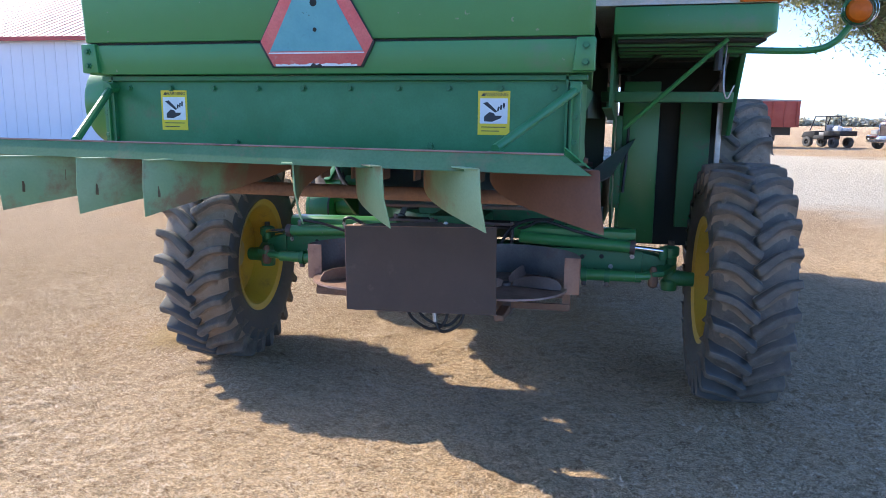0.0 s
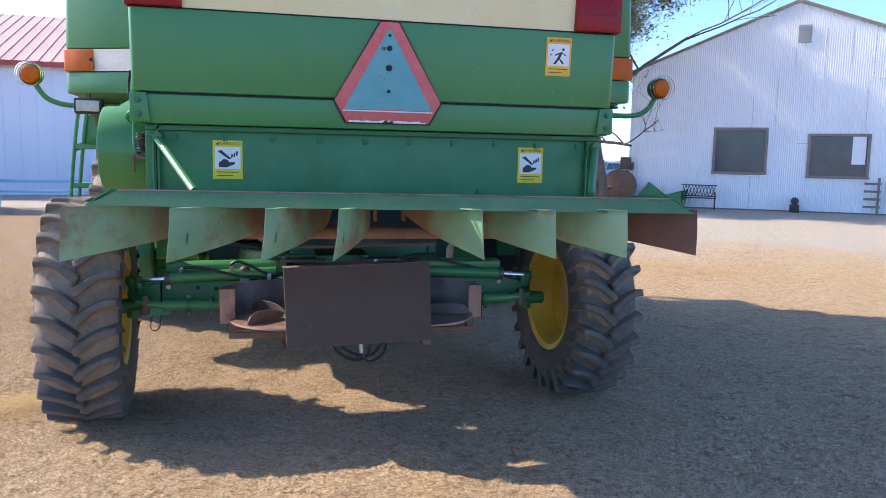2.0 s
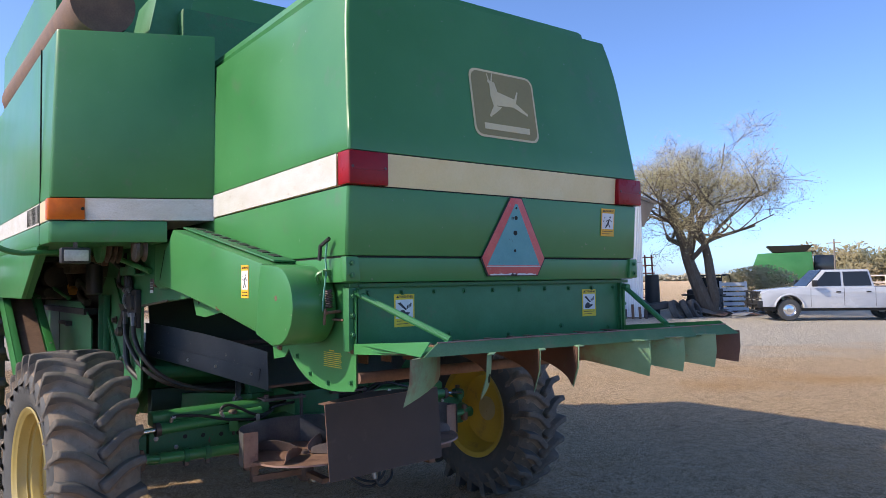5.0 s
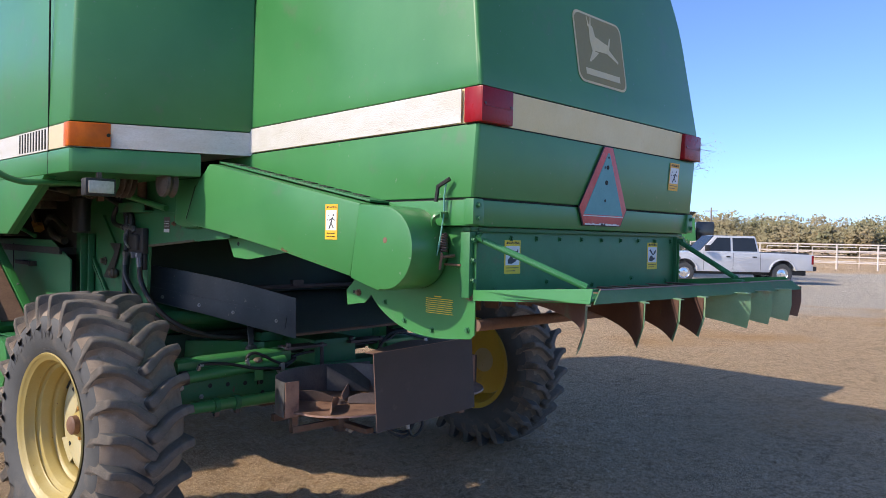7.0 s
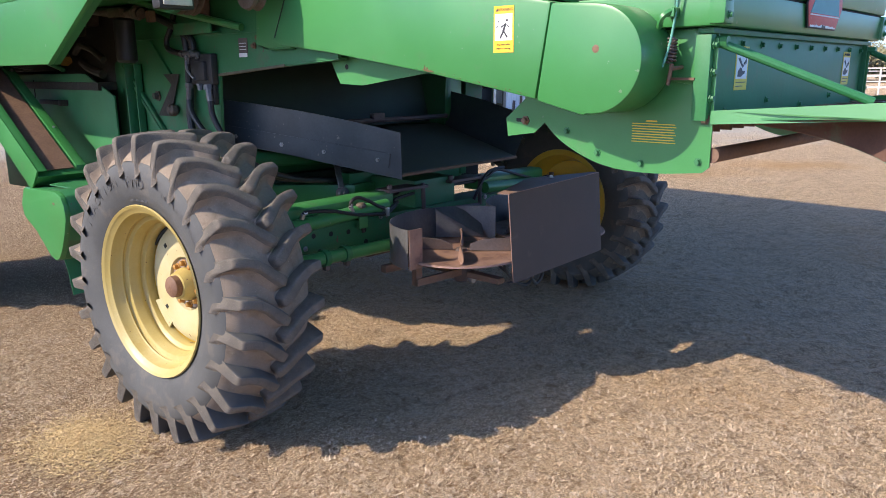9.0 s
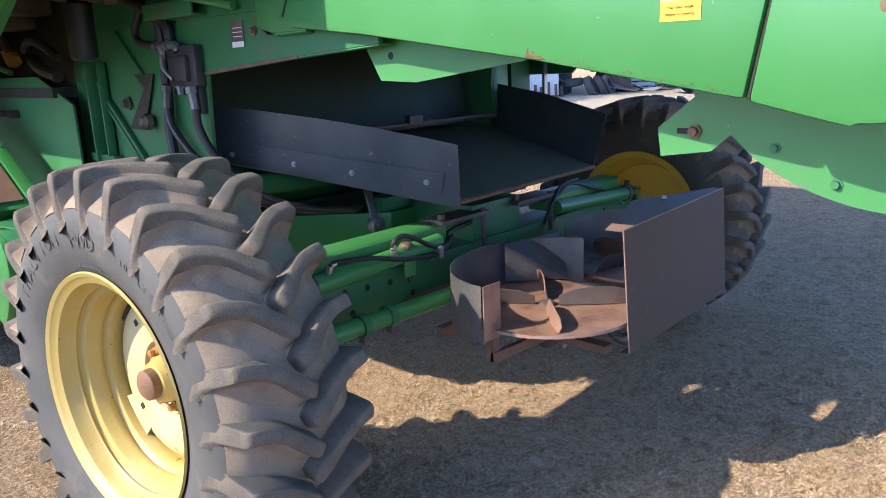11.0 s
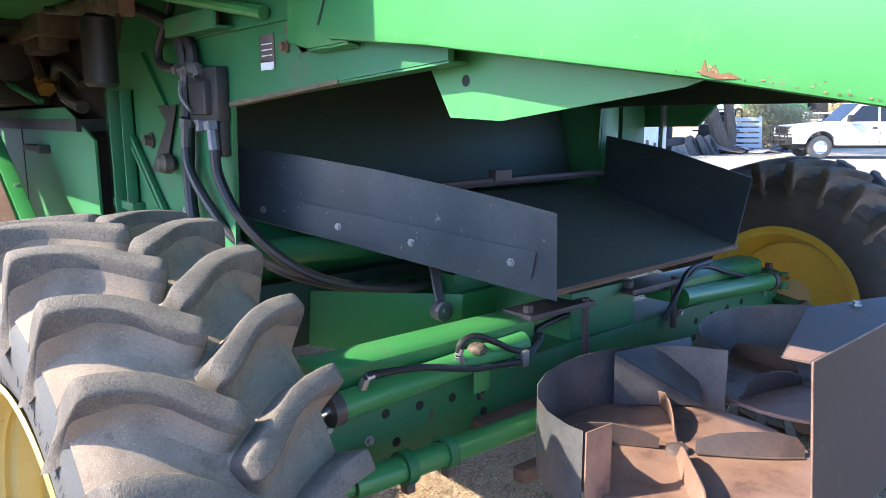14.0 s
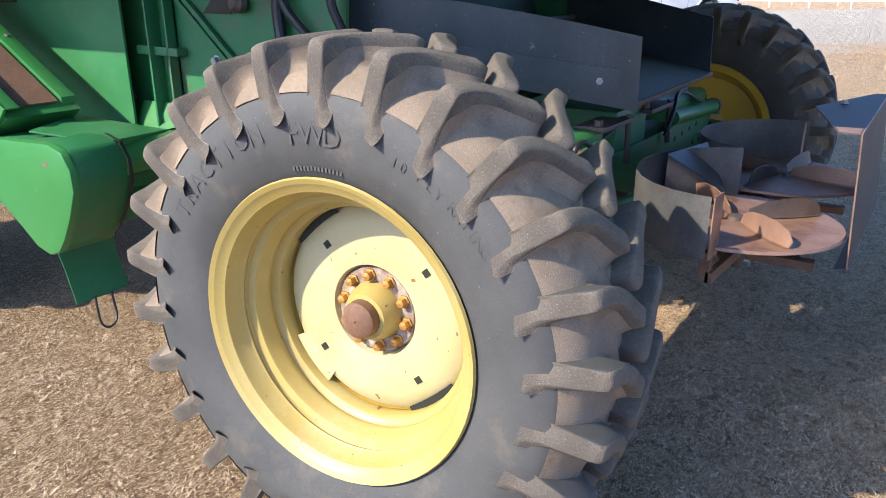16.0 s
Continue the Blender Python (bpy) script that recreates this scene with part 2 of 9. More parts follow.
LOGO_TAN = mat("faded_tan_badge", (0.25, 0.215, 0.085), 0.6, second=(0.29, 0.25, 0.11), scale=9, fine_amt=0.1)
LOGO_CREAM = mat("faded_cream_badge", (0.66, 0.57, 0.32), 0.6, second=(0.50, 0.48, 0.35), scale=9, fine_amt=0.1)
WHITE_METAL = mat("white_painted_sheet_metal", (0.74, 0.76, 0.77), 0.5, second=(0.66, 0.68, 0.70), scale=0.8, amount=0.6, fine=18, fine_amt=0.08, dirt=(0.50, 0.47, 0.42), dirt_amt=0.06, dirt_scale=1.2, stretch=(1, 1, 0.35))
# white metal again, bluer: the shop wall's shade sits in the colour
WHITE_SHADE = mat("shade_tinted_white_shop_metal", (0.70, 0.74, 0.80), 0.5, second=(0.64, 0.68, 0.75), scale=0.5, amount=0.6, fine=18, fine_amt=0.05)
ROOF_RED = mat("faded_red_roof_metal", (0.60, 0.34, 0.27), 0.5, second=(0.68, 0.44, 0.35), scale=0.7, amount=0.7, fine=12, fine_amt=0.1)
TRIM_RED = mat("red_trim_metal", (0.42, 0.06, 0.05), 0.5)
ROOF_GREY = mat("galvanised_roof_metal", (0.36, 0.36, 0.36), 0.5, 0.3, second=(0.28, 0.26, 0.24), scale=0.8, fine=14)
WINDOW_DARK = mat("dusty_window_pane", (0.045, 0.055, 0.06), 0.12, second=(0.09, 0.10, 0.10), scale=1.2, amount=0.7, fine=20, fine_amt=0.1)
WOOD_GREY = mat("weathered_wood", (0.20, 0.17, 0.14), 0.85, second=(0.30, 0.26, 0.22), scale=3, fine=60, bump=0.15, bump_scale=60, stretch=(1, 1, 0.2))
for lens in (LENS_RED, LENS_AMBER):
    lens.node_tree.nodes["Principled BSDF"].inputs["Specular IOR Level"].default_value = 0.25
BARK = mat("grey_brown_bark", (0.105, 0.082, 0.062), 0.95, second=(0.19, 0.16, 0.13), scale=5, fine=22, fine_amt=0.5, bump=0.6, bump_scale=18, stretch=(1, 1, 0.3))
LEAF = mat("dry_olive_leaves", (0.20, 0.23, 0.075), 0.7, second=(0.36, 0.31, 0.13), scale=0.6, amount=0.9, fine=4, fine_amt=0.4)
LEAF_PALE = mat("dry_tan_leaves", (0.34, 0.32, 0.16), 0.8, second=(0.44, 0.37, 0.24), scale=0.6, amount=0.9, fine=4, fine_amt=0.4)
# olive foliage with distance haze mixed into its colour
LEAF_HAZED = mat("hazed_horizon_foliage", (0.44, 0.42, 0.30), 0.9, second=(0.50, 0.44, 0.33), scale=0.05, amount=0.9, fine=0.6, fine_amt=0.35)
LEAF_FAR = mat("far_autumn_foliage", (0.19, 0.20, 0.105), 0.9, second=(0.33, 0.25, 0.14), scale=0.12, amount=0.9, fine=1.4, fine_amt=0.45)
CAR_WHITE = mat("white_car_paint", (0.50, 0.52, 0.55), 0.25, second=(0.66, 0.66, 0.67), scale=1, coat=0.5, fine_amt=0.04)
CAR_GLASS = mat("dark_car_glass", (0.02, 0.025, 0.03), 0.08, second=(0.03, 0.035, 0.04), scale=2, rough_var=0.03)
CAR_BLACK = mat("black_plastic", (0.02, 0.02, 0.021), 0.5, second=(0.035, 0.034, 0.033), scale=8)
CAR_BLUE = mat("light_blue_car_paint", (0.18, 0.42, 0.62), 0.4, second=(0.28, 0.5, 0.66), scale=2)
CAR_MAROON = mat("dull_maroon_truck_paint", (0.085, 0.045, 0.052), 0.4, second=(0.085, 0.05, 0.05), scale=3, fine_amt=0.15)
CAR_RED = mat("dull_red_paint", (0.33, 0.05, 0.035), 0.55, second=(0.42, 0.11, 0.08), scale=2, fine=30)
HUB_CREAM = mat("cream_wheel_paint", (0.66, 0.55, 0.30), 0.5, second=(0.58, 0.46, 0.24), scale=5)
PIPE_WHITE = mat("white_fence_pipe", (0.66, 0.60, 0.55), 0.6, second=(0.58, 0.50, 0.44), scale=3)
STRAW = mat("pale_straw", (0.66, 0.49, 0.25), 0.9, second=(0.52, 0.36, 0.17), scale=30, fine=80, per_piece=0.0)


def ground_material():
    """Short dead grass over packed earth, with sandy worn patches and a pale gravel drive."""
    m = bpy.data.materials.new("dead_grass_and_gravel_ground")
    m.use_nodes = True
    n, l = m.node_tree.nodes, m.node_tree.links
    b = n["Principled BSDF"]
    geo = n.new("ShaderNodeTexCoord")

    def tex(s, detail=6.0, r=0.62, dist=0.0, stretch=None):
        t = n.new("ShaderNodeTexNoise")
        t.inputs["Scale"].default_value, t.inputs["Detail"].default_value = s, detail
        t.inputs["Roughness"].default_value, t.inputs["Distortion"].default_value = r, dist
        src = geo.outputs["Object"]
        if stretch:
            mp = n.new("ShaderNodeMapping")
            mp.inputs["Scale"].default_value = stretch
            l.new(src, mp.inputs[0])
            src = mp.outputs[0]
        l.new(src, t.inputs["Vector"])
        return t.outputs["Fac"]

    def rng(v, a, c, lo=0.0, hi=1.0):
        r = n.new("ShaderNodeMapRange")
        for k, x in (("From Min", a), ("From Max", c), ("To Min", lo), ("To Max", hi)):
            r.inputs[k].default_value = x
        l.new(v, r.inputs["Value"])
        return r.outputs[0]

    def mixc(f, a, c):
        q = n.new("ShaderNodeMix")
        q.data_type = 'RGBA'
        l.new(f, q.inputs["Factor"])
        for s, v in ((q.inputs["A"], a), (q.inputs["B"], c)):
            if isinstance(v, tuple):
                s.default_value = (*v, 1)
            else:
                l.new(v, s)
        return q.outputs["Result"]
    col = mixc(rng(tex(0.9), 0.35, 0.65), (0.42, 0.265, 0.155), (0.53, 0.365, 0.235))
    col = mixc(rng(tex(3.0, 7, 0.72, 0.4), 0.46, 0.62), col, (0.29, 0.175, 0.095))
    col = mixc(rng(tex(6.5, 6, 0.7, 0.7), 0.52, 0.66, 0.0, 0.8), col, (0.68, 0.53, 0.38))
    col = mixc(rng(tex(1.6, 8, 0.75, 0.5), 0.55, 0.66, 0.0, 0.7), col, (0.22, 0.13, 0.07))
    col = mixc(rng(tex(38, 5, 0.7, 0.6), 0.44, 0.66), col, (0.66, 0.50, 0.34))
    # pale chaff blown over the yard behind the machine, broken soil towards its left side
    chaff = n.new("ShaderNodeVectorMath")
    chaff.operation = 'DOT_PRODUCT'
    chaff.inputs[1].default_value = (0.80, -0.60, 0)
    l.new(geo.outputs["Object"], chaff.inputs[0])
    edge = n.new("ShaderNodeMath")
    edge.operation = 'MULTIPLY_ADD'
    l.new(tex(0.55, 5), edge.inputs[0])
    edge.inputs[1].default_value = 3.0
    l.new(chaff.outputs["Value"], edge.inputs[2])
    speck = mixc(rng(tex(75, 4, 0.75, 0.9), 0.42, 0.60), (0.38, 0.265, 0.17), (0.90, 0.74, 0.53))
    speck = mixc(rng(tex(26, 5, 0.75, 0.8), 0.50, 0.62, 0.0, 0.75), speck, (0.25, 0.165, 0.10))
    col = mixc(rng(edge.outputs[0], -3.0, 0.8, 0.15, 0.85), col, speck)
    col = mixc(rng(edge.outputs[0], -3.4, -1.2, 0.9, 0.0), col, (0.22, 0.15, 0.10))
    # darker clods and hoof-sized hollows
    col = mixc(rng(tex(10, 7, 0.78, 0.9), 0.52, 0.60, 0.0, 0.8), col, (0.19, 0.125, 0.08))
    col = mixc(rng(tex(4.2, 8, 0.78, 0.7, (0.55, 1.0, 1.0)), 0.55, 0.63, 0.0, 0.7), col, (0.18, 0.12, 0.078))
    col = mixc(rng(tex(150, 4, 0.75, 1.2, (1.0, 0.45, 1.0)), 0.51, 0.60, 0.0, 0.85), col, (0.10, 0.062, 0.036))
    col = mixc(rng(tex(170, 3, 0.7, 1.5, (0.40, 1.0, 1.0)), 0.52, 0.58, 0.0, 0.95), col, (0.84, 0.70, 0.50))
    col = mixc(rng(tex(19, 5, 0.7, 0.5), 0.53, 0.64, 0.0, 0.6), col, (0.24, 0.145, 0.08))
    col = mixc(rng(tex(0.22, 3), 0.52, 0.70, 0.0, 0.55), col, (0.47, 0.27, 0.11))
    wob = n.new("ShaderNodeMath")
    wob.operation = 'MULTIPLY_ADD'
    l.new(tex(0.25, 4), wob.inputs[0])
    wob.inputs[1].default_value = 9.0
    # distance along the drive's normal
    dot = n.new("ShaderNodeVectorMath")
    dot.operation = 'DOT_PRODUCT'
    dot.inputs[1].default_value = (0.55, 0.835, 0)
    l.new(geo.outputs["Object"], dot.inputs[0])
    l.new(dot.outputs["Value"], wob.inputs[2])
    inn = rng(wob.outputs[0], 18.5, 21.5)
    out = rng(wob.outputs[0], 40.0, 44.0, 1.0, 0.0)
    both = n.new("ShaderNodeMath")
    both.operation = 'MULTIPLY'
    l.new(inn, both.inputs[0])
    l.new(out, both.inputs[1])
    gr = mixc(rng(tex(14, 5, 0.75), 0.4, 0.65), (0.55, 0.545, 0.51), (0.38, 0.375, 0.355))
    col = mixc(rng(both.outputs[0], 0, 1, 0, 0.85), col, gr)
    hv = n.new("ShaderNodeMix")
    hv.data_type, hv.blend_type = 'RGBA', 'MULTIPLY'
    hv.inputs["Factor"].default_value = 1.0
    l.new(col, hv.inputs["A"])
    hv.inputs["B"].default_value = (1.22, 1.14, 1.03, 1)
    l.new(hv.outputs["Result"], b.inputs["Base Color"])
    b.inputs["Roughness"].default_value = 0.95
    b.inputs["Specular IOR Level"].default_value = 0.15
    bp = n.new("ShaderNodeBump")
    bp.inputs["Strength"].default_value, bp.inputs["Distance"].default_value = 1.0, 0.09
    h = n.new("ShaderNodeMath")
    h.operation = 'ADD'
    l.new(tex(9, 6, 0.7), h.inputs[0])
    l.new(tex(45, 5, 0.78, 0.8), h.inputs[1])
    l.new(h.outputs[0], bp.inputs["Height"])
    l.new(bp.outputs[0], b.inputs["Normal"])
    return m


GROUND = ground_material()


# ---- mesh helpers ----
def box(bm, x0, x1, y0, y1, z0, z1, m=None):
    v = [bm.verts.new((x, y, z)) for x in (x0, x1) for y in (y0, y1) for z in (z0, z1)]
    for f in ((0, 1, 3, 2), (4, 6, 7, 5), (0, 4, 5, 1), (2, 3, 7, 6), (0, 2, 6, 4), (1, 5, 7, 3)):
        bm.faces.new([v[i] for i in f])
    if m is not None:
        bmesh.ops.transform(bm, matrix=m, verts=v)
    return v


def slab(bm, pts, vec):
    """A flat plate: the outline pts pushed along vec."""
    vec = Vector(vec)
    a = [bm.verts.new(p) for p in pts]
    c = [bm.verts.new(Vector(p) + vec) for p in pts]
    bm.faces.new(a)
    bm.faces.new(c[::-1])
    k = len(pts)
    for i in range(k):
        bm.faces.new((a[i], c[i], c[(i + 1) % k], a[(i + 1) % k]))


def strip(bm, rows, thick):
    """A bent sheet: rows of points joined crosswise, with a thickness vector."""
    t = Vector(thick)
    top = [[bm.verts.new(p) for p in r] for r in rows]
    bot = [[bm.verts.new(Vector(p) + t) for p in r] for r in rows]
    R, C = len(rows), len(rows[0])
    for i in range(R - 1):
        for j in range(C - 1):
            bm.faces.new((top[i][j], top[i][j + 1], top[i + 1][j + 1], top[i + 1][j]))
            bm.faces.new((bot[i][j], bot[i + 1][j], bot[i + 1][j + 1], bot[i][j + 1]))
    for i in range(R - 1):
        for j in (0, C - 1):
            bm.faces.new((top[i][j], top[i + 1][j], bot[i + 1][j], bot[i][j]))
    for j in range(C - 1):
        for i in (0, R - 1):
            bm.faces.new((top[i][j], bot[i][j], bot[i][j + 1], top[i][j + 1]))


def tube(bm, pts, r, seg=8, cap=True):
    """A round bar along the points; r is one radius or one for each point."""
    pts = [Vector(p) for p in pts]
    rs = r if isinstance(r, (list, tuple)) else [r] * len(pts)
    rings = []
    prev = None
    for i, p in enumerate(pts):
        d = (pts[min(i + 1, len(pts) - 1)] - pts[max(i - 1, 0)]).normalized()
        if prev is None:
            a = d.orthogonal().normalized()
        else:
            a = (prev - d * prev.dot(d))
            a = a.normalized() if a.length > 1e-6 else d.orthogonal().normalized()
        prev = a
        c = d.cross(a)
        rings.append([bm.verts.new(p + (a * math.cos(q) + c * math.sin(q)) * rs[i]) for q in (2 * math.pi * k / seg for k in range(seg))])
    for u, w in zip(rings, rings[1:]):
        for k in range(seg):
            bm.faces.new((u[k], u[(k + 1) % seg], w[(k + 1) % seg], w[k]))
    if cap:
        bm.faces.new(rings[0][::-1])
        bm.faces.new(rings[-1])


def curve_pts(pts, n=8):
    """A smooth line through the points (Catmull-Rom)."""
    p = [Vector(q) for q in pts]
    p = [2 * p[0] - p[1]] + p + [2 * p[-1] - p[-2]]
    out = []
    for i in range(1, len(p) - 2):
        for k in range(n):
            t = k / n
            out.append(0.5 * ((2 * p[i]) + (p[i + 1] - p[i - 1]) * t + (2 * p[i - 1] - 5 * p[i] + 4 * p[i + 1] - p[i + 2]) * t * t
                              + (3 * p[i] - p[i - 1] - 3 * p[i + 1] + p[i + 2]) * t ** 3))
    out.append(p[-2])
    return out


def lathe(bm, prof, seg=48, axis='x', centre=(0, 0, 0)):
    """A profile of (along, radius) turned about an axis."""
    c = Vector(centre)
    rings = []
    for a, r in prof:
        ring = []
        for k in range(seg):
            q = 2 * math.pi * k / seg
            u, w = r * math.cos(q), r * math.sin(q)
            ring.append(bm.verts.new(c + Vector({'x': (a, u, w), 'y': (u, a, w), 'z': (u, w, a)}[axis])))
        rings.append(ring)
    for u, w in zip(rings, rings[1:]):
        for k in range(seg):
            bm.faces.new((u[k], u[(k + 1) % seg], w[(k + 1) % seg], w[k]))
    return rings


def soften(bm, w=0.006, seg=2, angle=40):
    bmesh.ops.recalc_face_normals(bm, faces=bm.faces)
    es = [e for e in bm.edges if len(e.link_faces) == 2 and e.calc_face_angle(0) > radians(angle)]
    bmesh.ops.bevel(bm, geom=es, offset=w, segments=seg, affect='EDGES', clamp_overlap=True, profile=0.6)


def mesh_of(name, bm, material, smooth=True):
    bmesh.ops.recalc_face_normals(bm, faces=bm.faces)
    me = bpy.data.meshes.new(name)
    bm.to_mesh(me)
    bm.free()
    me.materials.append(material)
    if smooth:
        for p in me.polygons:
            p.use_smooth = True
        me.set_sharp_from_angle(angle=radians(35))
    return me


def part(name, bm, material, parent=None, label="", smooth=True):
    ob = new(name, mesh_of(name, bm, material, smooth))
    ob.parent = parent
    return tagged(ob, label)


def piece(name, me, parent, m=None, label=""):
    ob = new(name, me)
    ob.parent = parent
    if m is not None:
        ob.matrix_basis = m
    return tagged(ob, label)


def thing(name, label, category, m=None, group="", kind=""):
    ob = new(name)
    ob.empty_display_size = 0.2
    if m is not None:
        ob.matrix_basis = m
    return tagged(ob, label, category, group, kind)


def B():
    return bmesh.new()


def quick(name, material, parent, build, bevel=0.0, label="", smooth=True):
    bm = B()
    build(bm)
    if bevel:
        soften(bm, bevel)
    return part(name, bm, material, parent, label, smooth)


def text_mesh(name, body, size, m, material, parent):
    cu = bpy.data.curves.new(name, 'FONT')
    cu.body, cu.size, cu.align_x, cu.align_y = body, size, 'CENTER', 'CENTER'
    cu.extrude, cu.resolution_u = 0.0004, 2
    tmp = bpy.data.objects.new(name, cu)
    me = bpy.data.meshes.new_from_object(tmp)
    bpy.data.objects.remove(tmp)
    me.materials.clear()
    me.materials.append(material)
    return piece(name, me, parent, m)

# ---- ground ----
def ground_z(x, y):
    """Trampled relief of the yard, fading out away from the machine."""
    near = max(0.0, 1 - max(abs(x) - 5.5, abs(y - 5) - 4.6, 0) / 1.2)
    if not near:
        return -0.004
    rough = 0.65 + 0.8 * noise.noise((x * 0.8, y * 0.8, 9))
    return near * (0.012 * noise.noise((x * 1.3, y * 1.3, 0)) + 0.010 * noise.noise((x * 3.7, y * 3.7, 5))
                   + rough * (0.018 * noise.noise((x * 6.5, y * 7.5, 2)) + 0.015 * noise.noise((x * 9.0, y * 17.0, 7)) + 0.009 * noise.noise((x * 26.0, y * 30.0, 4)))) - 0.004


def ground_sheet():
    """One sheet to the horizon, finer and uneven near the machine."""
    bm = B()
    xs = [-900, -300, -120, -60, -30, -16, -10, -7.5, -6.7, -6] + [-5.4 + 0.034 * i for i in range(340)] + [6.3, 6.9, 7.6, 9.5, 14, 20, 30, 60, 120, 300, 900]
    ys = [-900, -300, -100, -40, -15, -6, -2, -0.5] + [0 + 0.034 * i for i in range(250)] + [8.6, 9.0, 9.5, 10, 11, 13, 18, 24, 32, 45, 80, 150, 400, 900]
    grid = [[bm.verts.new((x, y, ground_z(x, y))) for x in xs] for y in ys]
    for a, b in zip(grid, grid[1:]):
        for i in range(len(xs) - 1):
            bm.faces.new((a[i], a[i + 1], b[i + 1], b[i]))
    return part("ground", bm, GROUND)


tagged(ground_sheet(), "dry trampled dead grass yard with a pale gravel drive", "ground", kind="structure")


def grass_litter():
    """Short dead blades and straw bits lying over the yard, and ragged tufts standing up from it."""
    rnd = random.Random(4)
    vs, fs = [], []

    def blade(x, y, a, tilt, ln, w, z):
        z += ground_z(x, y) + 0.002
        dx, dy, dz = math.cos(a) * math.cos(tilt) * ln, math.sin(a) * math.cos(tilt) * ln, math.sin(tilt) * ln
        px, py = -math.sin(a) * w, math.cos(a) * w
        k = len(vs)
        vs.extend(((x - px, y - py, z), (x + px, y + py, z), (x + dx, y + dy, z + dz + 0.002)))
        fs.append((k, k + 1, k + 2))
    for i in range(380000):
        r = rnd.random()
        x, y = rnd.uniform(-5.5, 6.5), rnd.uniform(0.3, 9.0)
        if r < 0.25:
            x, y = rnd.uniform(-3.2, 3.0), rnd.uniform(2.0, 6.5)
        if noise.noise((x * 0.9, y * 0.9, 3)) < rnd.uniform(-0.75, 0.35) or 0.8 * x - 0.6 * y < -4.3 and rnd.random() < 0.75:
            continue
        blade(x, y, rnd.uniform(0, 6.283), rnd.uniform(0.0, 0.75) ** 1.6, rnd.uniform(0.010, 0.036), rnd.uniform(0.0007, 0.0019), 0.001 + 0.010 * rnd.random())
    for i in range(26000):
        x, y = rnd.uniform(-4.2, 4.6), rnd.uniform(0.8, 7.5)
        if noise.noise((x * 1.4, y * 1.4, 11)) < rnd.uniform(-0.5, 0.4):
            continue
        for k in range(rnd.randint(4, 10)):
            blade(x + rnd.gauss(0, 0.008), y + rnd.gauss(0, 0.008), rnd.uniform(0, 6.283), rnd.uniform(0.05, 0.55), rnd.uniform(0.014, 0.034), rnd.uniform(0.0008, 0.0018), 0.002)
    me = bpy.data.meshes.new("dead_grass")
    me.from_pydata(vs, [], fs)
    me.materials.append(GRASS_DRY)
    return new("dead_grass", me)


GRASS_DRY = mat("dead_grass_blades", (0.66, 0.50, 0.34), 0.95, second=(0.84, 0.67, 0.50), scale=2, fine=40, fine_amt=0.5)
tagged(grass_litter(), "short dead grass blades and straw bits on the ground", "dead grass", kind="stuff")


def grain_spill():
    rnd = random.Random(9)
    vs, fs = [], []
    for i in range(8000):
        x, y = rnd.gauss(-2.03, 0.12), rnd.gauss(5.30, 0.15)
        a = rnd.uniform(0, 6.283)
        l, w = rnd.uniform(0.005, 0.012), rnd.uniform(0.0015, 0.003)
        c, s = math.cos(a), math.sin(a)
        z = 0.008 + 0.022 * rnd.random() * math.exp(-((x + 2.03) / 0.18) ** 2 - ((y - 5.3) / 0.22) ** 2)
        k = len(vs)
        vs += [(x - c * l, y - s * l, z), (x + s * w, y - c * w, z + 0.003), (x + c * l, y + s * l, z + 0.002), (x - s * w, y + c * w, z + 0.003)]
        fs.append((k, k + 1, k + 2, k + 3))
    me = bpy.data.meshes.new("spilled_grain")
    me.from_pydata(vs, [], fs)
    me.materials.append(STRAW)
    return new("spilled_grain", me)


tagged(grain_spill(), "small golden heap of spilled grain and chaff beside the tyre", "spilled grain", kind="stuff")


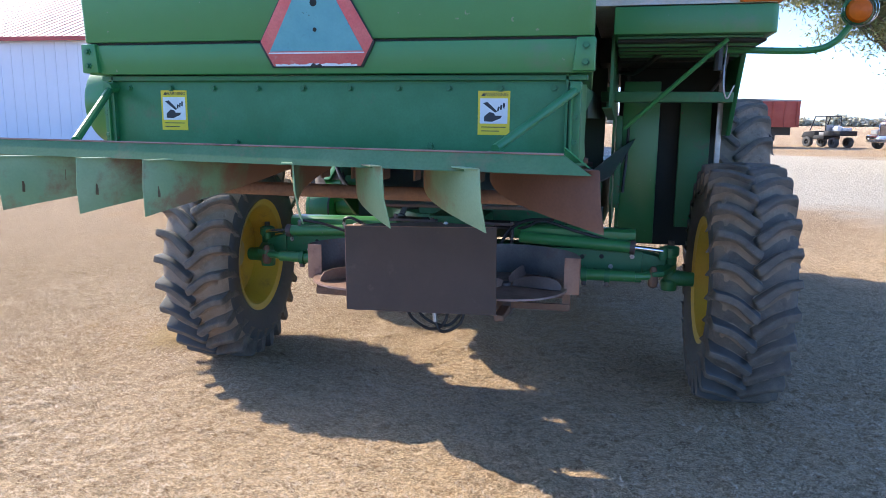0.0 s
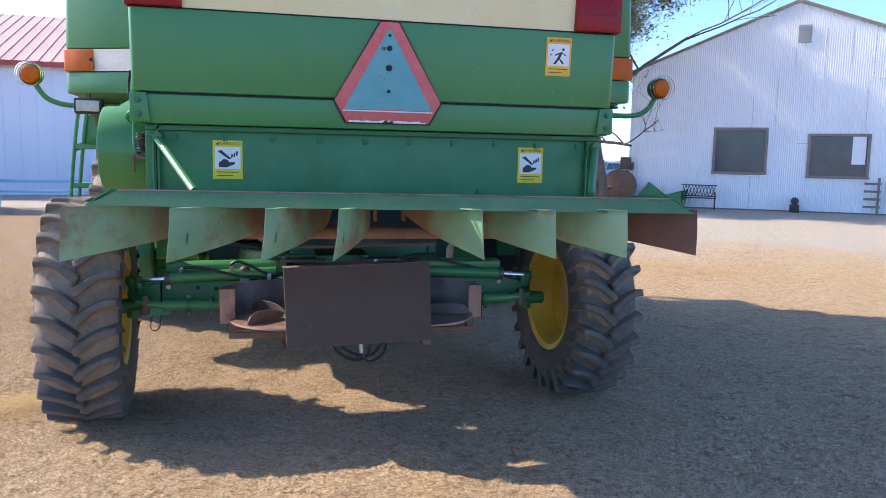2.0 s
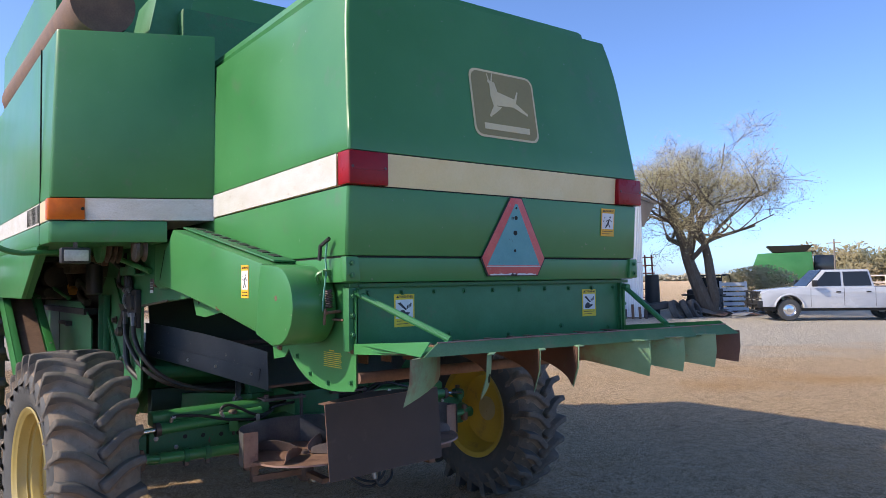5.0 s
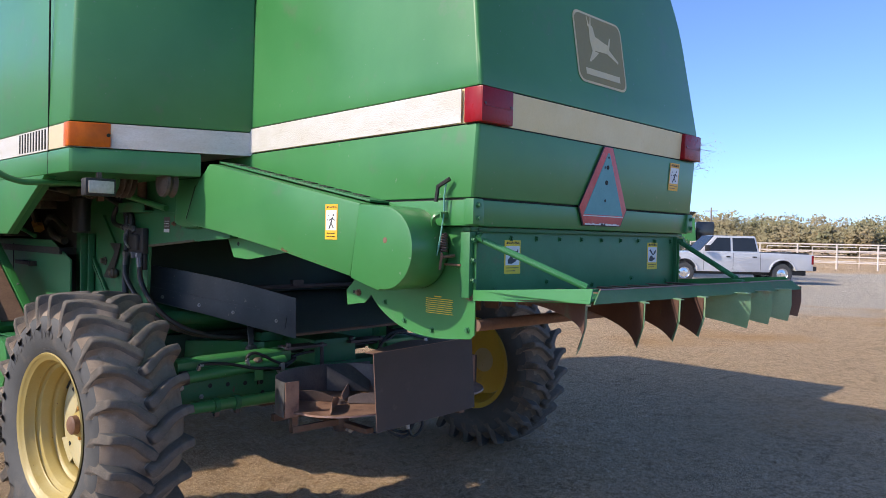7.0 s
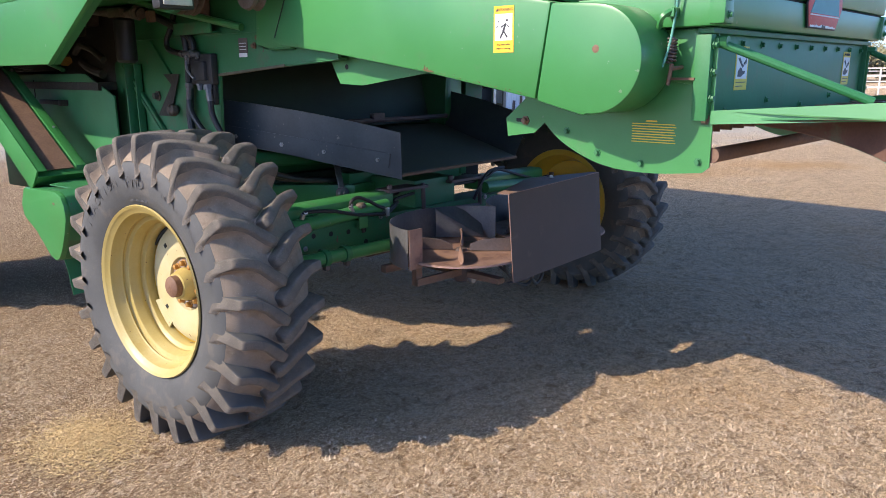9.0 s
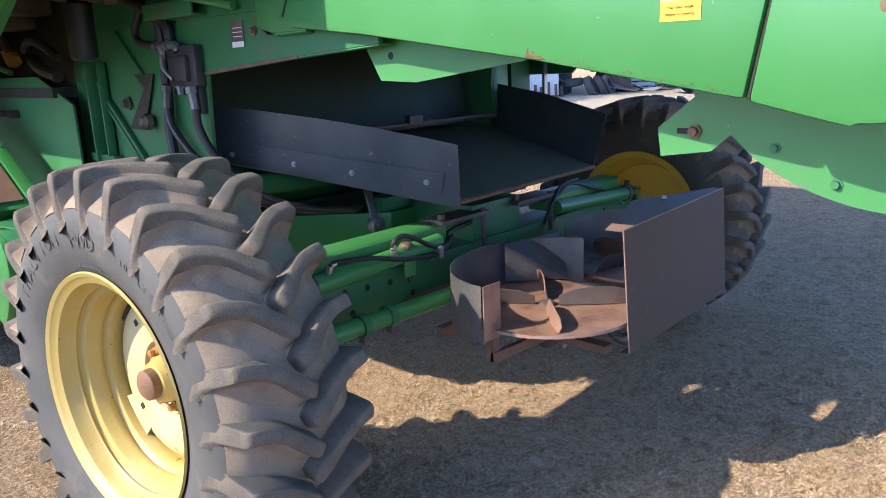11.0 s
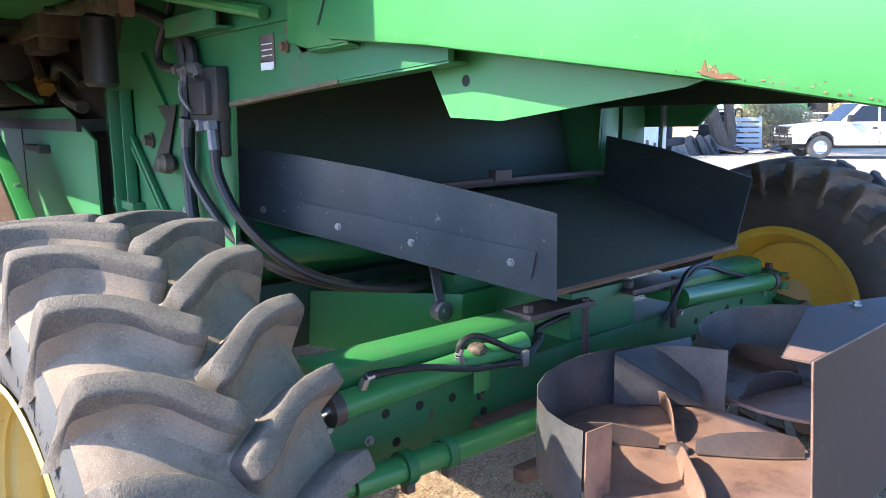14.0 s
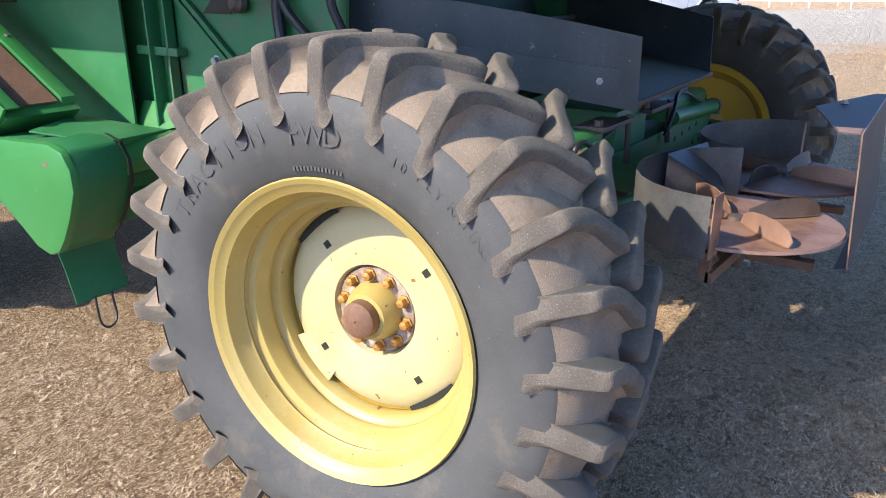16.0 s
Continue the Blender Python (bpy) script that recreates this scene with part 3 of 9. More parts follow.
# ---- white corrugated shed with a gable end ----
def shed():
    a, b = Vector((13.45, 27.9, 0)), Vector((23.9, 20.95, 0))
    L = (b - a).length
    ang = math.degrees(math.atan2(b.y - a.y, b.x - a.x))
    s = thing("white_shed", "white corrugated metal farm shed with a gable end", "shed", pose(a.x, a.y, 0, 0, 0, ang))
    eave, ridge, rx, D = 5.28, 7.68, 5.87, 14.0

    def top(x):
        return eave + (ridge - eave) * (x / rx if x < rx else (L - x) / (L - rx))
    holes = [(3.24, 5.02, 1.44, 3.06), (6.55, 8.45, 1.36, 2.84), (9.40, 10.40, 0.0, 2.40)]

    def gable(bm):
        p = 0.076
        xs = sorted(set([round(i * p / 2, 4) for i in range(int(L / p * 2) + 1)] + [L] + [h for q in holes for h in q[:2]]))
        for x0, x1 in zip(xs, xs[1:]):
            xm = (x0 + x1) / 2
            cuts = [(q[2], q[3]) for q in holes if q[0] <= xm <= q[1]]
            zs = [0.05] + [v for c in cuts for v in c] + [None]
            segs = [(0.05, None)] if not cuts else [(0.05, cuts[0][0]), (cuts[0][1], None)]
            for lo, hi in segs:
                if hi is not None and hi <= lo:
                    continue
                y0 = 0.009 * math.cos(2 * math.pi * x0 / p)
                y1 = 0.009 * math.cos(2 * math.pi * x1 / p)
                h0, h1 = (hi, hi) if hi is not None else (top(x0), top(x1))
                v = [bm.verts.new(q) for q in ((x0, y0, lo), (x1, y1, lo), (x1, y1, h1), (x0, y0, h0))]
                bm.faces.new(v)
        bmesh.ops.remove_doubles(bm, verts=bm.verts, dist=0.0005)
    quick("gable_wall", WHITE_METAL, s, gable, label="white painted corrugated gable wall")

    def backing(bm):
        xs = sorted({0, L, rx} | {h for q in holes for h in q[:2]})
        for x0, x1 in zip(xs, xs[1:]):
            xm = (x0 + x1) / 2
            cuts = [(q[2], q[3]) for q in holes if q[0] <= xm <= q[1]]
            for lo, hi in ([(0, None)] if not cuts else [(0, cuts[0][0]), (cuts[0][1], None)]):
                if hi is not None and hi - lo < 0.01:
                    continue
                h0, h1 = (hi, hi) if hi is not None else (top(x0) - 0.01, top(x1) - 0.01)
                slab(bm, [(x0, 0.02, lo), (x1, 0.02, lo), (x1, 0.02, h1), (x0, 0.02, h0)], (0, 0.10, 0))
    quick("wall_core", WOOD_GREY, s, backing)
    quick("side_wall", WHITE_METAL, s, lambda bm: (box(bm, 0, 0.12, 0.02, D, 0, eave)))
    quick("side_wall", WHITE_METAL, s, lambda bm: (box(bm, L - 0.12, L, 0.02, D, 0, eave)))
    quick("back_wall", WHITE_METAL, s, lambda bm: (box(bm, 0, L * 0.62, D - 0.1, D, 0, eave), box(bm, L * 0.62, L, D - 0.1, D, 2.6, eave)))
    quick("roof", ROOF_GREY, s, lambda bm: (slab(bm, [(-0.35, -0.055, eave - 0.12), (rx, -0.055, ridge + 0.05), (rx, D + 0.3, ridge + 0.05), (-0.35, D + 0.3, eave - 0.12)], (0, 0, 0.07)), slab(bm, [(L + 0.7, -0.055, eave - 0.30), (rx, -0.055, ridge + 0.05), (rx, D + 0.3, ridge + 0.05), (L + 0.7, D + 0.3, eave - 0.30)], (0, 0, 0.07))), label="galvanised metal roof")
    quick("roof_fascia", WOOD_GREY, s, lambda bm: (slab(bm, [(-0.35, -0.07, eave - 0.16), (rx, -0.07, ridge), (rx, -0.07, ridge + 0.11), (-0.35, -0.07, eave - 0.04)], (0, 0.03, 0)), slab(bm, [(L + 0.7, -0.07, eave - 0.34), (rx, -0.07, ridge), (rx, -0.07, ridge + 0.11), (L + 0.7, -0.07, eave - 0.22)], (0, 0.03, 0))))
    for i, (x0, x1, z0, z1) in enumerate(holes[:2]):
        w = quick("window", WOOD_GREY, s, lambda bm: (box(bm, x0 - 0.08, x0 + 0.02, -0.05, 0.10, z0 - 0.06, z1 + 0.08), box(bm, x1 - 0.02, x1 + 0.08, -0.05, 0.10, z0 - 0.06, z1 + 0.08), box(bm, x0, x1, -0.05, 0.10, z1 - 0.02, z1 + 0.08), box(bm, x0 - 0.1, x1 + 0.1, -0.07, 0.10, z0 - 0.08, z0 + 0.02)), 0.008, "weathered wooden window frame")
        quick("pane", WINDOW_DARK, w, lambda bm: box(bm, x0, x1, 0.03, 0.045, z0, z1), label="dusty dark window pane")
        if i == 1:
            quick("white_board", WHITE_METAL, w, lambda bm: box(bm, x1 - 0.50, x1 - 0.06, 0.005, 0.02, z0 + 0.45, z1 - 0.02))
    x0, x1, z0, z1 = holes[2]
    d = quick("doorway", WOOD_GREY, s, lambda bm: (box(bm, x0 - 0.10, x0, -0.05, 0.13, 0, z1 + 0.02), box(bm, x1, x1 + 0.10, -0.05, 0.13, 0, z1 + 0.02), box(bm, x0 - 0.14, x1 + 0.35, -0.06, 0.13, z1, z1 + 0.11)), 0.008, "open doorway with a grey wooden frame")
    quick("threshold_clutter", CAR_BLACK, d, lambda bm: (box(bm, x0 + 0.05, x1 - 0.1, 1.2, 1.9, 0, 0.9), box(bm, x1 - 0.40, x1 - 0.05, 1.5, 2.0, 0.8, 2.0), box(bm, x0 + 0.1, x0 + 0.3, 2.0, 2.4, 0.8, 1.1)), 0.05, "dark machine parts inside the doorway")
    quick("gable_vent", ROOF_GREY, s, lambda bm: (box(bm, 5.88, 6.32, -0.05, 0.0, 6.22, 6.86), [box(bm, 5.91, 6.29, -0.07, -0.045, 6.26 + 0.082 * k, 6.30 + 0.082 * k) for k in range(7)]), 0, "louvred gable vent")
    seams = [(x, x + 0.012, z, z2) for x, z, z2 in ((5.85, 5.4, 6.1), (6.85, 5.0, 6.7), (7.7, 5.4, 6.7), (5.3, 3.2, 4.9), (4.5, 3.1, 4.4), (9.95, 3.0, 4.3), (8.3, 3.0, 4.8), (11.0, 4.9, 5.8), (4.55, 0.1, 1.3), (9.1, 0.3, 2.0))] + [(10.5, L, 2.42, 2.435), (8.6, L, 4.85, 4.87), (6.1, 6.5, 2.55, 2.565)]
    for x, x2, z, z2 in seams:
        quick("sheet_seam", ROOF_GREY, s, lambda bm: box(bm, x, x2, -0.0125, -0.0085, z, z2))
    quick("eave_bracket", WOOD_GREY, s, lambda bm: slab(bm, [(L, 0.0, eave - 0.1), (L + 0.6, 0.0, eave - 0.3), (L + 0.1, 0.0, eave - 1.3), (L, 0.0, eave - 1.3)], (0, 0.1, 0)))
    return s


shed_ob = shed()


def on_wall(u, off=0.25):
    """A place on the ground by the gable wall, u metres from its first corner."""
    a, b = Vector((13.45, 27.9, 0)), Vector((23.9, 20.95, 0))
    d = (b - a).normalized()
    n = Vector((d.y, -d.x, 0))
    p = a + d * u + n * off
    return p.x, p.y, math.degrees(math.atan2(d.y, d.x))


# ---- long white shop with a red roof ----
def shop():
    s = thing("red_roof_shop", "long white metal shop building with a faded red roof", "building", pose(-5.2, 33.0, 0, 0, 0, 4.0))
    L, H, D, ridge = 46.0, 5.15, 16.0, 8.2
    quick("front_wall", WHITE_SHADE, s, lambda bm: (box(bm, -L, 0, 0, 0.2, 0, H)), label="white sheet metal wall with shade tinted into its colour")
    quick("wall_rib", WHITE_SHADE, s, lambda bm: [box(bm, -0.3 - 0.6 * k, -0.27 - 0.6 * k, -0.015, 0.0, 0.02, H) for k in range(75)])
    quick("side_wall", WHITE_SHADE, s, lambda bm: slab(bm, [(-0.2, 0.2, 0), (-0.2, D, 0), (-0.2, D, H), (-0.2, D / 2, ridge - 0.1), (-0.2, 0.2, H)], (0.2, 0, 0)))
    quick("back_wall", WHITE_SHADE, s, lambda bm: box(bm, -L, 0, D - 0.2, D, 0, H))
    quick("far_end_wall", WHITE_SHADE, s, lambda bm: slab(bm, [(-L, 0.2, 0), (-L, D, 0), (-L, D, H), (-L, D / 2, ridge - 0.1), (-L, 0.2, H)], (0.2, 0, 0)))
    quick("roof", ROOF_RED, s, lambda bm: (slab(bm, [(-L - 0.3, -0.4, H - 0.02), (0.3, -0.4, H - 0.02), (0.3, D / 2, ridge), (-L - 0.3, D / 2, ridge)], (0, 0, 0.06)), slab(bm, [(-L - 0.3, D + 0.4, H - 0.02), (0.3, D + 0.4, H - 0.02), (0.3, D / 2, ridge), (-L - 0.3, D / 2, ridge)], (0, 0, 0.06))), label="faded red ribbed metal roof")
    k0 = (ridge - H + 0.02) / (D / 2 + 0.4)
    quick("roof_rib", mat("pale_roof_rib", (0.72, 0.45, 0.38), 0.5), s, lambda bm: [slab(bm, [(-0.3 - 0.45 * k, -0.4, H + 0.04), (-0.24 - 0.45 * k, -0.4, H + 0.04), (-0.24 - 0.45 * k, D / 2, ridge + 0.06), (-0.3 - 0.45 * k, D / 2, ridge + 0.06)], (0, 0, 0.035)) for k in range(100)])
    quick("eave_trim", TRIM_RED, s, lambda bm: (box(bm, -L, 0.05, -0.44, -0.38, H - 0.14, H + 0.05), box(bm, 0.0, 0.05, -0.03, 0.1, 0, H)))
    return s


shop()

# ---- the combine harvester ----
AX = 5.13            # rear axle, along the machine
combine = thing("combine_harvester", "large green combine harvester with yellow rims parked on dead grass", "combine harvester", pose(0, AX, 0))


def cq(name, material, parent, build, bevel=0.0, label="", smooth=True):
    """A part of the combine, given in world metres."""
    bm = B()
    build(bm)
    if bevel:
        soften(bm, bevel)
    bmesh.ops.translate(bm, vec=(0, -AX, 0), verts=bm.verts)
    return part(name, bm, material, parent, label, smooth)


def cpose(x, y, z, rx=0, ry=0, rz=0):
    return pose(x, y - AX, z, rx, ry, rz)


def bolt_mesh(name, r, h, material):
    bm = B()
    lathe(bm, [(0, r * 1.5), (-h * 0.25, r * 1.5), (-h * 0.25, r), (-h, r * 0.92), (-h, 0.0005)], 6, 'y')
    return mesh_of(name, bm, material)


BOLT_G = bolt_mesh("bolt", 0.009, 0.012, GREEN_DIRTY)
BOLT_S = bolt_mesh("bolt", 0.010, 0.012, STEEL)
BOLT_R = bolt_mesh("bolt", 0.012, 0.016, RUST)


GRIME = mat("oily_black_grime", (0.018, 0.016, 0.014), 0.6, second=(0.045, 0.035, 0.026), scale=9, amount=0.9, fine=70, fine_amt=0.4, dirt=(0.10, 0.07, 0.045), dirt_amt=0.15, dirt_scale=11, bump=0.3, bump_scale=60)
GRIME_METAL = mat("dirty_brown_casting", (0.09, 0.065, 0.048), 0.6, 0.3, second=(0.15, 0.12, 0.09), scale=14, amount=0.9, fine=90, fine_amt=0.4, dirt=(0.03, 0.025, 0.02), dirt_amt=0.35, dirt_scale=9, bump=0.25, bump_scale=80)


# tyres
def tyre_mesh(R, W, bead, lugh):
    c = R - lugh
    h = W / 2
    prof = [(-h * 0.74, bead - 0.012), (-h * 0.86, bead + 0.01), (-h * 0.97, bead + (c - bead) * 0.30), (-h, bead + (c - bead) * 0.52), (-h * 0.985, bead + (c - bead) * 0.71),
            (-h * 0.90, bead + (c - bead) * 0.80), (-h * 0.80, bead + (c - bead) * 0.88), (-h * 0.62, c * 0.985), (-h * 0.3, c * 0.998), (0, c)]
    prof = prof + [(-a, r) for a, r in prof[-2::-1]]
    bm = B()
    lathe(bm, prof, 72)
    return mesh_of("tyre", bm, RUBBER)


def worn(section):
    """Cut every corner of an open section line once, as wear does."""
    out = [section[0]]
    for p, q in zip(section, section[1:]):
        out += [tuple(a * 0.75 + b * 0.25 for a, b in zip(p, q)), tuple(a * 0.25 + b * 0.75 for a, b in zip(p, q))]
    return out[:1] + out[2:-2] + [section[-1]]


# across a tread bar: offset, height, offset at the shoulder
LUG_SECTION = worn([(0.95, 0.0, 0.70), (0.52, 0.15, 0.46), (0.31, 0.50, 0.34), (0.245, 0.95, 0.27), (0.17, 1.0, 0.21), (-0.17, 1.0, -0.19), (-0.25, 0.95, -0.26), (-0.31, 0.50, -0.33), (-0.40, 0.12, -0.40), (-0.60, 0.0, -0.52)])


def lug_mesh(R, W, lugh, side, sweep, wide):
    """One curved tread bar with rounded edges, from the crown over the shoulder onto the side wall."""
    h, c = W / 2, R - lugh
    raw = [(-0.06, 1.0, -0.02, 0.55, 0.60), (-0.04, 1.0, 0.0, 0.93, 0.95), (0.02, 1.0, 0.07, 1.0, 1.15), (0.10, 0.999, 0.18, 1.0, 1.15), (0.22, 0.998, 0.37, 1.0, 1.08), (0.36, 0.996, 0.60, 1.01, 1.0), (0.50, 0.993, 0.77, 1.03, 1.0),
           (0.66, 0.986, 0.89, 1.07, 1.0), (0.80, 0.976, 0.95, 1.13, 1.0), (0.90, 0.962, 0.98, 1.22, 1.0), (0.95, 0.945, 0.99, 1.32, 1.02), (0.970, 0.930, 0.995, 1.24, 1.05), (0.983, 0.918, 0.998, 0.80, 1.06), (0.988, 0.902, 1.0, 0.32, 1.08), (0.990, 0.888, 1.002, -0.15, 1.05)]
    st = []
    for p, q in zip(raw, raw[1:]):
        st += [p] if len(st) > 14 or len(st) < 2 else [p, tuple((u + v) / 2 for u, v in zip(p, q))]
    st.append(raw[-1])
    bm = B()
    rows = []
    ns = len(LUG_SECTION) - 1
    pts = [(side * h * u, -radians(sweep) * s * c) for u, rb, s, hh, ww in st]
    for i, (u, rb, s, hh, ww) in enumerate(st):
        p, q = pts[max(0, i - 1)], pts[min(len(pts) - 1, i + 1)]
        tx, ta = q[0] - p[0], q[1] - p[1]
        ln = math.hypot(tx, ta)
        nx, na = -ta / ln, tx / ln
        e = min(1.0, max(0.0, (u - 0.58) / 0.32))
        e = e * e * (3 - 2 * e)
        base, top = c * rb - 0.008 - 0.050 * e, c * rb + lugh * hh
        row = []
        hgt = top - base
        for f, k, fe in LUG_SECTION:
            rr = base + hgt * k
            f = (f + (fe - f) * e) * side
            x = pts[i][0] + nx * f * wide * ww
            a = (pts[i][1] + na * f * wide * ww) / c
            row.append(bm.verts.new((x, rr * math.cos(a), rr * math.sin(a))))
        rows.append(row)
    for p, q in zip(rows, rows[1:]):
        for k in range(ns):
            bm.faces.new((p[k], p[k + 1], q[k + 1], q[k]))
    bm.faces.new(rows[0])
    bm.faces.new(rows[-1])
    me = mesh_of("tread_lug", bm, RUBBER_TREAD)
    me.set_sharp_from_angle(angle=radians(65))
    me.materials.append(TREAD_DUST)
    me.materials.append(RUBBER)
    for p in me.polygons:
        i, k = divmod(p.index, ns)
        if p.index < ns * (len(st) - 1):
            # side -1: one flank gets the darker RUBBER, standing for its shadow
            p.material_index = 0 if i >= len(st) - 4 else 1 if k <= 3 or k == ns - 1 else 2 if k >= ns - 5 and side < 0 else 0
    return me


def wheel(name, centre, R, W, bead, n, outer, face, lugh=0.060, wide=0.074, sweep=10, turn0=0.0, yaw=0.0, lean=0.0, floor=None, label=""):
    """A wheel: tyre with lugs, rim, disc, hub. outer: +1 or -1, the side that faces away from the machine."""
    me = tyre_mesh(R, W, bead, lugh)
    ty = piece(name, me, combine, cpose(*centre, 0, lean, yaw), label)
    bm = B()
    c, hw = R - lugh, W / 2
    floor_line = [(0.948, bead + (c - bead) * 0.757), (0.905, bead + (c - bead) * 0.80), (0.80, bead + (c - bead) * 0.88), (0.62, c * 0.985), (0.3, c * 0.998), (0, c)]
    floor_line = [(-u, q) for u, q in floor_line] + floor_line[-2::-1]
    lathe(bm, [(hw * u * 1.004, q + 0.003) for u, q in floor_line], 72)
    piece("tread_base", mesh_of("tread_base", bm, floor or TREAD_DUST), ty, None, "brown dusty floor between the lugs")
    for side in (1, -1):
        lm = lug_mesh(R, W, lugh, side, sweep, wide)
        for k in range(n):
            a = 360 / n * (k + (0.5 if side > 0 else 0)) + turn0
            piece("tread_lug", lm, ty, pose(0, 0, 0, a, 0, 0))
    h, o = W / 2 * 1.05, outer
    bm = B()
    b = bead
    rim_line = [(0.86, 0.004), (0.89, 0.016), (0.86, 0.020), (0.82, 0.006), (0.78, -0.006), (0.60, -0.010), (0.40, -0.034), (0.10, -0.060), (-0.40, -0.045), (-0.72, -0.018), (-0.80, 0.014), (-0.84, 0.010), (-0.78, -0.026),
                (-0.40, -0.060), (0.04, -0.086), (0.17, -0.086), (0.20, -0.083), (0.225, -0.068), (0.25, -0.064), (0.29, -0.069), (0.35, -0.068), (0.39, -0.062), (0.46, -0.060), (0.49, -0.056), (0.515, -0.037), (0.54, -0.033),
                (0.58, -0.037), (0.61, -0.030), (0.74, -0.022), (0.79, -0.018), (0.82, -0.006), (0.86, 0.004)]
    lathe(bm, [(o * h * u, b + v) for u, v in rim_line], 64)
    piece("rim", mesh_of("rim", bm, YELLOW), ty)
    bm = B()
    lathe(bm, [(-o * h * 0.845, b + 0.008), (-o * h * 0.785, b - 0.029), (-o * h * 0.40, b - 0.064), (o * h * 0.03, b - 0.089)], 64)
    piece("inner_rim", mesh_of("inner_rim", bm, YELLOW_DEEP), ty, None, "deep yellow inner side of the rim")
    fx = o * face
    bm = B()
    lathe(bm, [(fx - o * 0.034, 0.10), (fx - o * 0.034, b * 0.76)], 48)
    piece("disc_back", mesh_of("disc_back", bm, YELLOW_DEEP), ty)
    bm = B()
    lathe(bm, [(fx - o * 0.02, 0.002), (fx - o * 0.02, b * 0.325), (fx, b * 0.34), (fx + o * 0.003, b * 0.40), (fx + o * 0.006, b * 0.62), (fx - o * 0.004, b * 0.72), (fx - o * 0.020, b * 0.765),
               (fx - o * 0.030, b * 0.765), (fx - o * 0.012, b * 0.70), (fx - o * 0.002, b * 0.60), (fx - o * 0.006, b * 0.40), (fx - o * 0.03, b * 0.34), (fx - o * 0.03, 0.002)], 56)
    piece("wheel_disc", mesh_of("wheel_disc", bm, YELLOW_PALE), ty)
    bm = B()
    lathe(bm, [(fx - o * 0.019, b * 0.325), (fx - o * 0.010, b * 0.31), (fx - o * 0.010, b * 0.19)], 32)
    piece("hub_flange", mesh_of("hub_flange", bm, FLANGE_RUST), ty, None, "rusty chipped hub flange")
    bm = B()
    lathe(bm, [(fx - o * 0.012, b * 0.215), (fx + o * 0.012, b * 0.205), (fx + o * 0.045, b * 0.165), (fx + o * 0.048, b * 0.11)], 28)
    piece("hub", mesh_of("hub", bm, YELLOW), ty)
    bm = B()
    lathe(bm, [(fx + o * 0.044, b * 0.135), (fx + o * 0.074, b * 0.13), (fx + o * 0.082, b * 0.10), (fx + o * 0.083, 0.002)], 20)
    piece("hub_cap", mesh_of("hub_cap", bm, CAP_RUST), ty, None, "rusty brown hub cap")
    bm = B()
    lathe(bm, [(0, 0.017), (o * 0.004, 0.017), (o * 0.005, 0.0125), (o * 0.022, 0.0115), (o * 0.025, 0.001)], 6)
    nut = mesh_of("wheel_nut", bm, mat_nut)
    bm = B()
    box(bm, -0.002, 0.002, -0.009, 0.009, -0.009, 0.009)
    hole = mesh_of("square_hole", bm, DARK, False)
    for k in range(10):
        q = radians(36 * k + 10)
        piece("wheel_nut", nut, ty, pose(fx - o * 0.009, b * 0.262 * math.cos(q), b * 0.262 * math.sin(q)))
    for k in range(4):
        q = radians(90 * k + 49.6)
        piece("square_hole", hole, ty, pose(fx + o * 0.006, b * 0.57 * math.cos(q), b * 0.57 * math.sin(q), math.degrees(q)))
    # raised clamps and open slots between disc and rim
    bm = B()
    strip(bm, [[(o * 0.006, b * 0.63, z * 0.85), (o * 0.016, b * 0.72, z), (o * 0.010, b * 0.80, z * 1.05)] for z in (-0.075, -0.04, 0, 0.04, 0.075)], (-o * 0.008, 0, 0))
    clamp = mesh_of("rim_clamp", bm, YELLOW_PALE)
    bm = B()
    strip(bm, [[(0, b * (0.715 - 2.0 * z * z), z), (-o * 0.004, b * 0.785, z * 1.1)] for z in (-0.078, -0.05, -0.02, 0.02, 0.05, 0.078)], (-o * 0.004, 0, 0))
    slot = mesh_of("rim_slot", bm, DARK)
    for k in (1, 3):
        piece("rim_clamp", clamp, ty, pose(fx - o * 0.006, 0, 0, 90 * k + 48, 0, 0))
    for k in (0, 2):
        piece("rim_slot", slot, ty, pose(fx + o * 0.002, 0, 0, 90 * k + 50, 0, 0))
    return ty


DUST_LIP = mat("dusty_tan_edge", (0.15, 0.12, 0.075), 0.9, second=(0.09, 0.085, 0.05), scale=14, amount=0.8, fine=90, fine_amt=0.4)
FLANGE_RUST = mat("chipped_rusty_flange", (0.17, 0.075, 0.05), 0.6, 0.2, second=(0.52, 0.50, 0.42), scale=22, amount=0.75, fine=70, fine_amt=0.3, dirt=(0.62, 0.45, 0.15), dirt_amt=0.15, dirt_scale=18)
CAP_RUST = mat("rusty_cap_with_paint_flakes", (0.15, 0.075, 0.045), 0.7, second=(0.22, 0.12, 0.07), scale=14, amount=0.8, fine=90, fine_amt=0.4, dirt=(0.55, 0.46, 0.33), dirt_amt=0.22, dirt_scale=16, bump=0.2, bump_scale=80)
mat_nut = mat("rusty_zinc_nut", (0.55, 0.30, 0.08), 0.45, 0.5, second=(0.30, 0.12, 0.05), scale=20)
wl = wheel("rear_tyre", (-1.548, AX + 0.032, 0.668), 0.697, 0.445, 0.368, 26, -1, 0.015, turn0=3.7, yaw=4.8, lean=1.0, label="dusty black lugged rear tyre with yellow rim")
